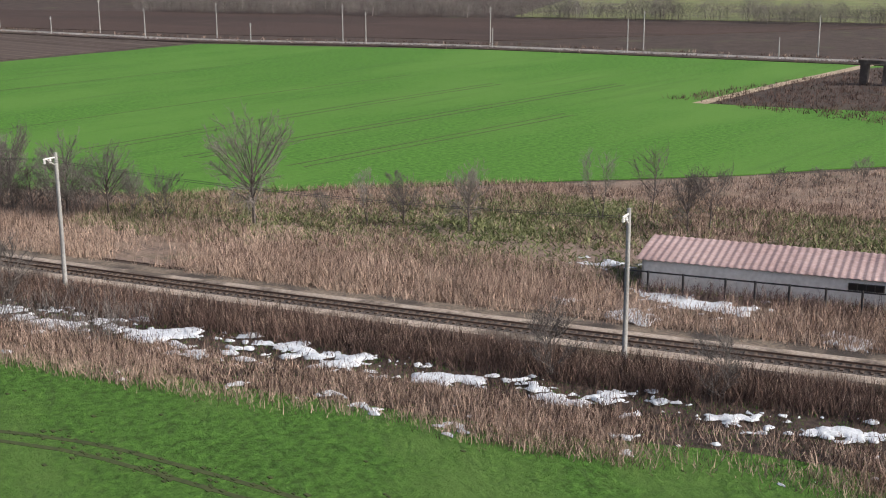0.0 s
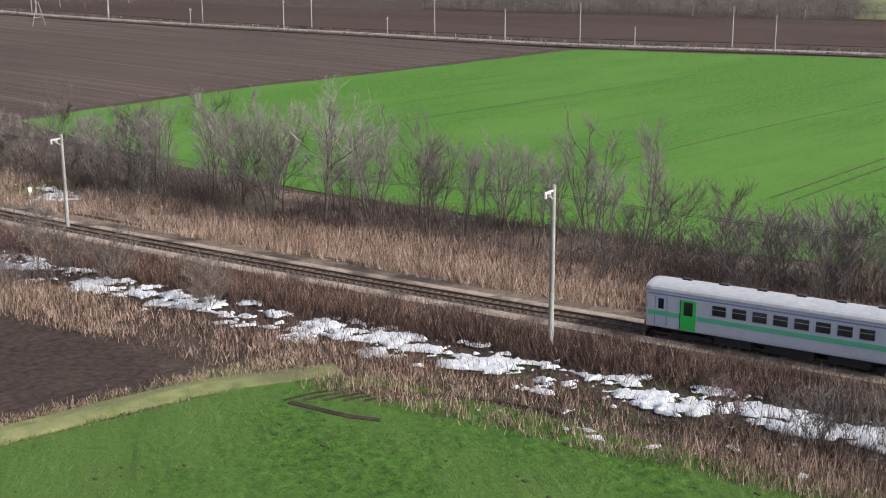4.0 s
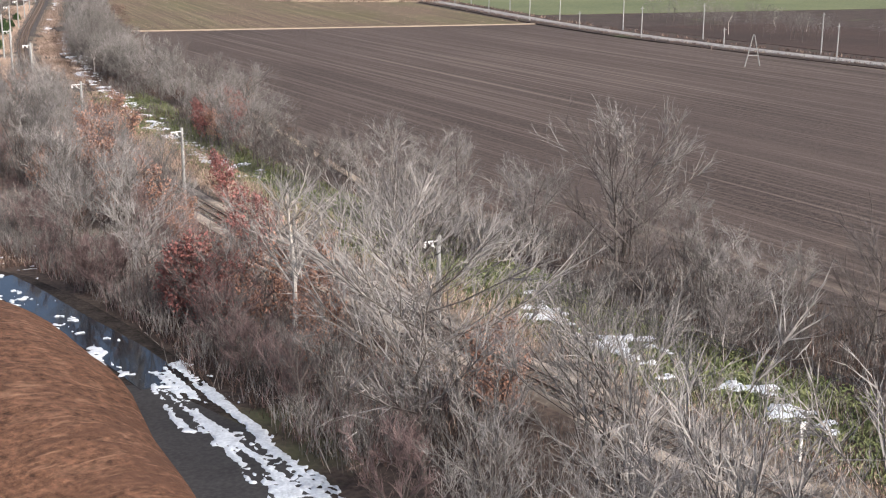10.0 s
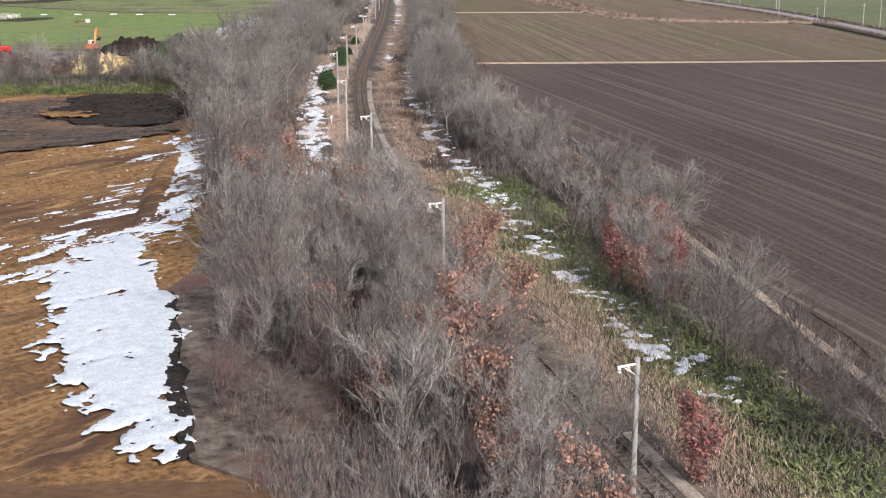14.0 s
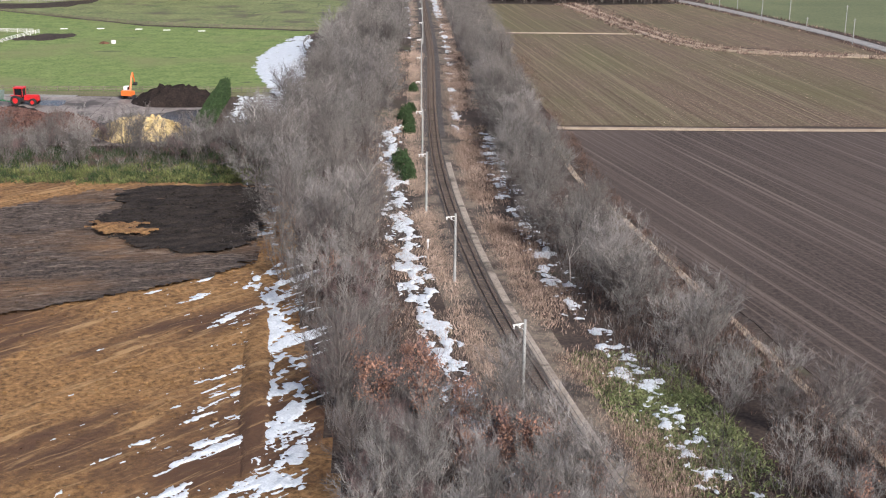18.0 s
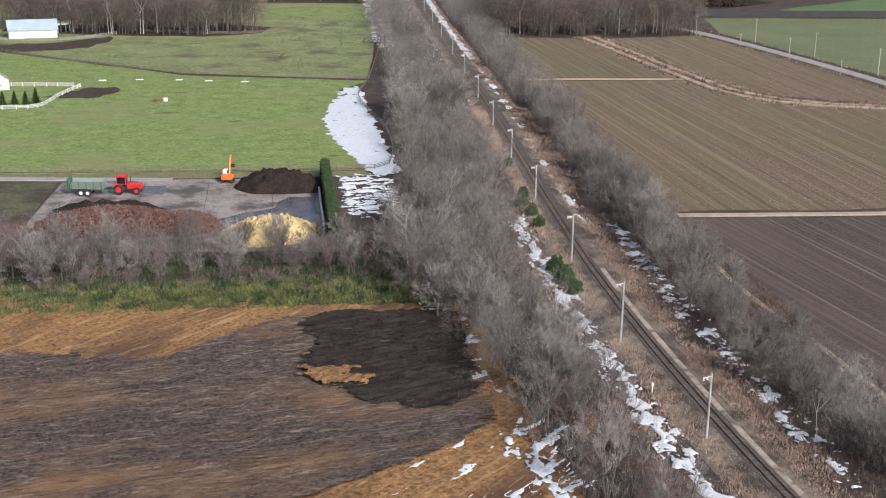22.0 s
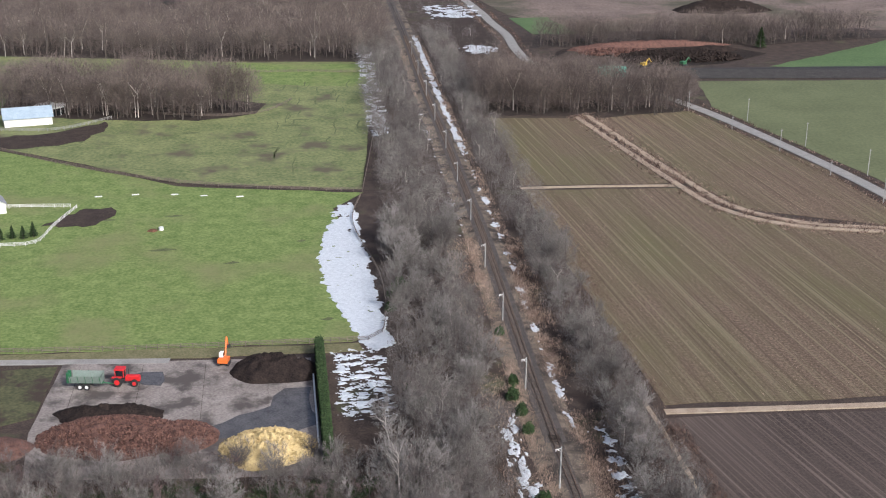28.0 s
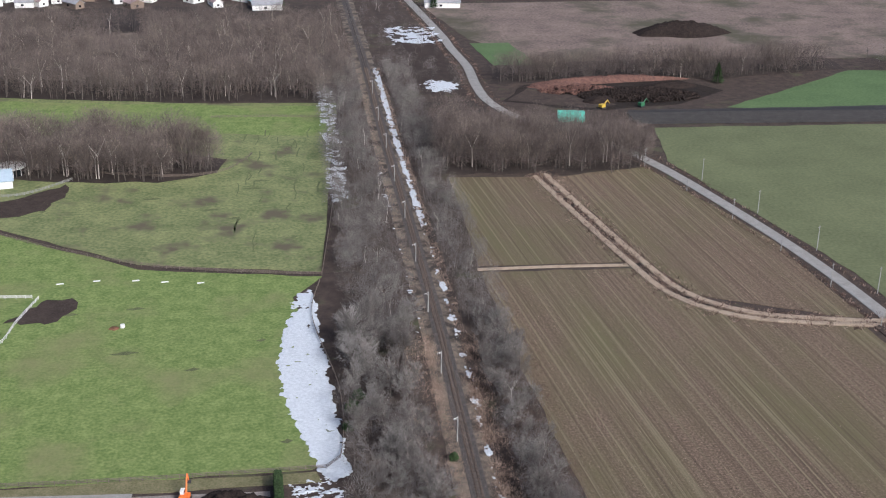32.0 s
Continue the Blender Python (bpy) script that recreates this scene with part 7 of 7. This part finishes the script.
for i, (x, y, turn, w, l, wm, rm) in enumerate(TOWN):
    house("far_house", "small house at the edge of the far town", x, y, turn, w, l, 3.4, 2.0, wm, rm, (("s", 0, 1.0, 1.4, 1.2, "window"), ("e", 1, 1.0, 1.6, 1.2, "window"), ("w", 1, 1.0, 1.6, 1.2, "window")))
tent = thing("tunnel_shed", "turquoise sheeted tunnel shed behind the wood", "shed", pose(144, 540, 0, 0, 0, 80))
g = Geo()
for k in range(8):
    a, b = math.pi * k / 8, math.pi * (k + 1) / 8
    g.face([(4.0 * math.cos(a), -6, 4.2 * math.sin(a)), (4.0 * math.cos(b), -6, 4.2 * math.sin(b)), (4.0 * math.cos(b), 6, 4.2 * math.sin(b)), (4.0 * math.cos(a), 6, 4.2 * math.sin(a))])
for sy in (-6, 6):
    g.face([(4.0 * math.cos(math.pi * k / 8), sy, 4.2 * math.sin(math.pi * k / 8)) for k in range(9)])
part("sheet", g, plain("turquoise sheet", (0.10, 0.52, 0.40), rough=0.5), tent)

# the long shed beside the line
U, V = Vector((0.444, -0.896, 0)), Vector((0.896, 0.444, 0))


def shed():
    t = thing("shed", "long white shed with a faded red corrugated roof", "shed", Matrix(((U.x, V.x, 0, 166.2), (U.y, V.y, 0, -252.4), (0, 0, 1, 0), (0, 0, 0, 1))))
    Ln, D, h0, h1 = 30.0, 5.6, 2.35, 2.85
    for a, b in (((0, 0), (Ln, 0)), ((Ln, 0), (Ln, D)), ((Ln, D), (0, D)), ((0, D), (0, 0))):
        g = Geo()
        za, zb = (h0 if a[1] == 0 else h1), (h0 if b[1] == 0 else h1)
        d = Vector((b[0] - a[0], b[1] - a[1], 0)).normalized()
        o = Vector((-d.y, d.x, 0)) * 0.18
        f = [Vector((*a, -0.2)), Vector((*b, -0.2)), Vector((*b, zb)), Vector((*a, za))]
        q = [p + o for p in f]
        g.face(f)
        g.face(q)
        for k in range(4):
            g.face([f[k], f[(k + 1) % 4], q[(k + 1) % 4], q[k]])
        part("wall", g, wall_w, t)
    g = Geo()
    n = 260
    prof = []
    for k in range(n + 1):
        prof.append((-0.5 + (Ln + 1.0) * k / n, 0.035 * math.sin(k / n * 52 * 6.2832)))
    for k in range(n):
        (x0, d0), (x1, d1) = prof[k], prof[k + 1]
        for lo in (0, -0.05):
            g.face([(x0, -0.22, h0 + 0.05 + d0 + lo), (x1, -0.22, h0 + 0.05 + d1 + lo), (x1, D + 0.5, h1 + 0.12 + d1 + lo), (x0, D + 0.5, h1 + 0.12 + d0 + lo)])
    part("roof", g, roof_pink, t)
    g = Geo()
    g.box((17.0, -0.06, 1.75), (2.6, 0.1, 0.55))
    w = part("window", g, darkm, t)
    for k in range(4):
        g = Geo()
        g.box((17.0 - 0.95 + k * 0.63, -0.13, 1.75), (0.55, 0.04, 0.42))
        part("pane", g, glass, w)
    return t


shed()
fence([(164.0, -252.5), (167.5, -259.5), (173, -270.5), (177, -279)], "thin dark rail fence in front of the long shed", post_h=2.0, rails=(1.9,), material=darkm, step=2.4)
thicket("thicket", 260, lambda r: (lambda q: (164.3 + 0.444 * q + r.gauss(0.4, 0.5), -253 - 0.896 * q + r.gauss(0, 0.4), 0))(r.uniform(0, 28)), 0.7, 1.9, "reddish bare weeds along the shed", 71, material=twig_r)
ab = thing("abutment", "old grey concrete bridge abutment in the weeds", "abutment", pose(300, -194, 0, 0, 0, 20))
for k in (-2.0, 2.0):
    g = Geo()
    g.box((0, k, 2.0), (2.2, 1.3, 4.2), bevel=0.1)
    part("pier", g, concrete, ab)
g = Geo()
g.box((0, 0, 4.3), (2.6, 6.0, 0.7), bevel=0.08)
part("cap", g, concrete, ab)
for x, y, h in ((125, -184, 2.6), (43.4, 135, 1.5), (101.5, -121, 2.6), (88, -72, 2.4), (60.5, 58, 1.5)):
    p = thing("marker_post", "white marker post beside the track", "post", pose(x, y, 0))
    g = Geo()
    g.box((0, 0, h / 2 - 0.1), (0.14, 0.14, h + 0.2), bevel=0.03)
    part("shaft", g, white, p)
    g = Geo()
    g.box((0, -0.09, h - 0.25), (0.34, 0.03, 0.42))
    part("plate", g, white, p)
af = thing("pole_stay", "pale A-shaped timber pole stay at the field edge", "pole", pose(188.5, 103, 0, 0, 0, 10))
for s in (-1, 1):
    g = Geo()
    g.tube([(s * 2.0, 0, -0.2), (s * 0.15, 0, 6.4)], [0.14, 0.1], 6, cap=True)
    part("leg", g, pole_m, af)
g = Geo()
g.tube([(-1.3, 0, 2.2), (1.3, 0, 2.2)], [0.08, 0.08], 6, cap=True)
part("brace", g, pole_m, af)
for x, y in ((-59, 379), (-48, 380), (-36, 379), (-27, 377), (-16, 375)):
    g = Geo()
    g.box((0, 0, 0.12), (2.2, 0.5, 0.24), bevel=0.06)
    tagged(part("feed_trough", g, white, at=pose(x, y, 0.06, 0, 0, 8)), "low white feed trough on the pasture", "trough", "feed troughs")
g = Geo()
g.tube([(0, 0, 0), (0, 0, 0.9)], [0.7, 0.7], 14, cap=True)
tagged(part("water_tub", g, white, at=pose(-37.6, 345.5, 0.06)), "white water tub on the pasture", "tub")
heap("hay_pile", -40, 345, 1.6, 1.2, 0.6, earth_red, "small reddish pile of hay on the pasture", "heap", 21)

# sand pit beyond the wood
heap("spoil_heap", 186, 574, 24, 7, 3.6, compost_m, "long dark spoil heap in the sand pit", "heap", 31, turn=-6)
heap("spoil_heap", 152, 596, 15, 5, 2.2, mulch_m, "reddish spoil heap in the sand pit", "heap", 32)
heap("spoil_heap", 250, 706, 28, 12, 6.5, compost_m, "dark spoil heap on the rise", "heap", 33)
heap("spoil_heap", 178, 603, 42, 3.5, 3.0, mulch_m, "long reddish bank behind the sand pit", "heap", 37, turn=4, rough=0.3)
scatter_on("rubble", 186, 575, 30, 11, 3.2, 1500, 0.8, compost_m, "dark rubble lying over the sand pit", "rubble", 38, turn=-4)
scatter_on("rubble", 160, 588, 20, 8, 1.6, 500, 0.7, mulch_m, "reddish rubble lying over the sand pit", "rubble", 39)
slab("pit_floor", [(122, 574), (158, 557), (172, 562), (150, 584), (138, 598)], 0.075, weeds, "weedy bare soil beside the sand pit", "ground")
heap("spoil_heap", 206, 590, 16, 5, 2.6, compost_m, "dark spoil heap at the back of the sand pit", "heap", 34, turn=10)
heap("spoil_heap", 165, 568, 9, 4, 2.8, compost_m, "small dark spoil heap in the sand pit", "heap", 35)
heap("clay_ridge", 24.2, 89, 2.0, 25, 0.7, clay, "long ridge of orange clay along the earthwork", "ridge", 36, turn=3.5, rough=0.15, lump=0.4, rings=10, spokes=60)
thicket("thicket", 420, lambda r: (r.uniform(-52, -20), r.uniform(202, 213), 0), 1.2, 3.4, "grey bare bushes before the bark heap", 74)
thicket("thicket", 240, lambda r: (r.uniform(-2, 6), r.uniform(200, 209), 0), 1.2, 3.0, "grey bare bushes beside the straw heap", 75)
for k in range(6):
    g = Geo()
    for i in range(40):
        x = 172 + i * 3.2
        g.face([(x, 530 + k * 3.2 - 0.06 * i * 3.2, 0.1), (x + 3.2, 530 + k * 3.2 - 0.06 * (i + 1) * 3.2, 0.1), (x + 3.2, 531 + k * 3.2 - 0.06 * (i + 1) * 3.2, 0.7), (x, 531 + k * 3.2 - 0.06 * i * 3.2, 0.7)])
        g.face([(x, 531 + k * 3.2 - 0.06 * i * 3.2, 0.7), (x + 3.2, 531 + k * 3.2 - 0.06 * (i + 1) * 3.2, 0.7), (x + 3.2, 532.2 + k * 3.2 - 0.06 * (i + 1) * 3.2, 0.1), (x, 532.2 + k * 3.2 - 0.06 * i * 3.2, 0.1)])
    tagged(part("covered_bed", g, asphalt), "long low bed under grey sheeting", "bed", "covered beds")

# machines in the sand pit
for x, y, m, what in ((163, 556, plain("yellow paint", (0.62, 0.42, 0.05), rough=0.5), "small yellow excavator in the sand pit"), (182, 557, green_p, "dark green machine in the sand pit")):
    t = thing("digger", what, "excavator", pose(x, y, 0.05, 0, 0, 30))
    g = Geo()
    g.box((0, 0, 0.45), (3.0, 2.2, 0.8), bevel=0.1)
    part("crawler", g, darkm, t)
    g = Geo()
    g.box((-0.3, 0, 1.5), (2.4, 2.2, 1.3), bevel=0.15)
    part("house", g, m, t)
    g = Geo()
    g.tube([(0.8, 0, 1.6), (3.0, 0, 3.6), (4.6, 0, 1.8)], [0.3, 0.25, 0.18], 5, cap=True)
    part("arm", g, m, t)
# dark evergreens at the edge of the far town
for k in range(26):
    x, y, s = HOUSE_RND.uniform(-150, 60), HOUSE_RND.uniform(845, 870), HOUSE_RND.uniform(1.8, 3.0)
    c = thing("conifer", "dark evergreen tree behind the far houses", "tree", Matrix.LocRotScale((x, y, 0), None, (s * 1.3, s * 1.3, s)), "evergreens of the town")
    part("trunk", trunk_mesh, None, c)
    part("needles", CONIFERS[k % 2], None, c)
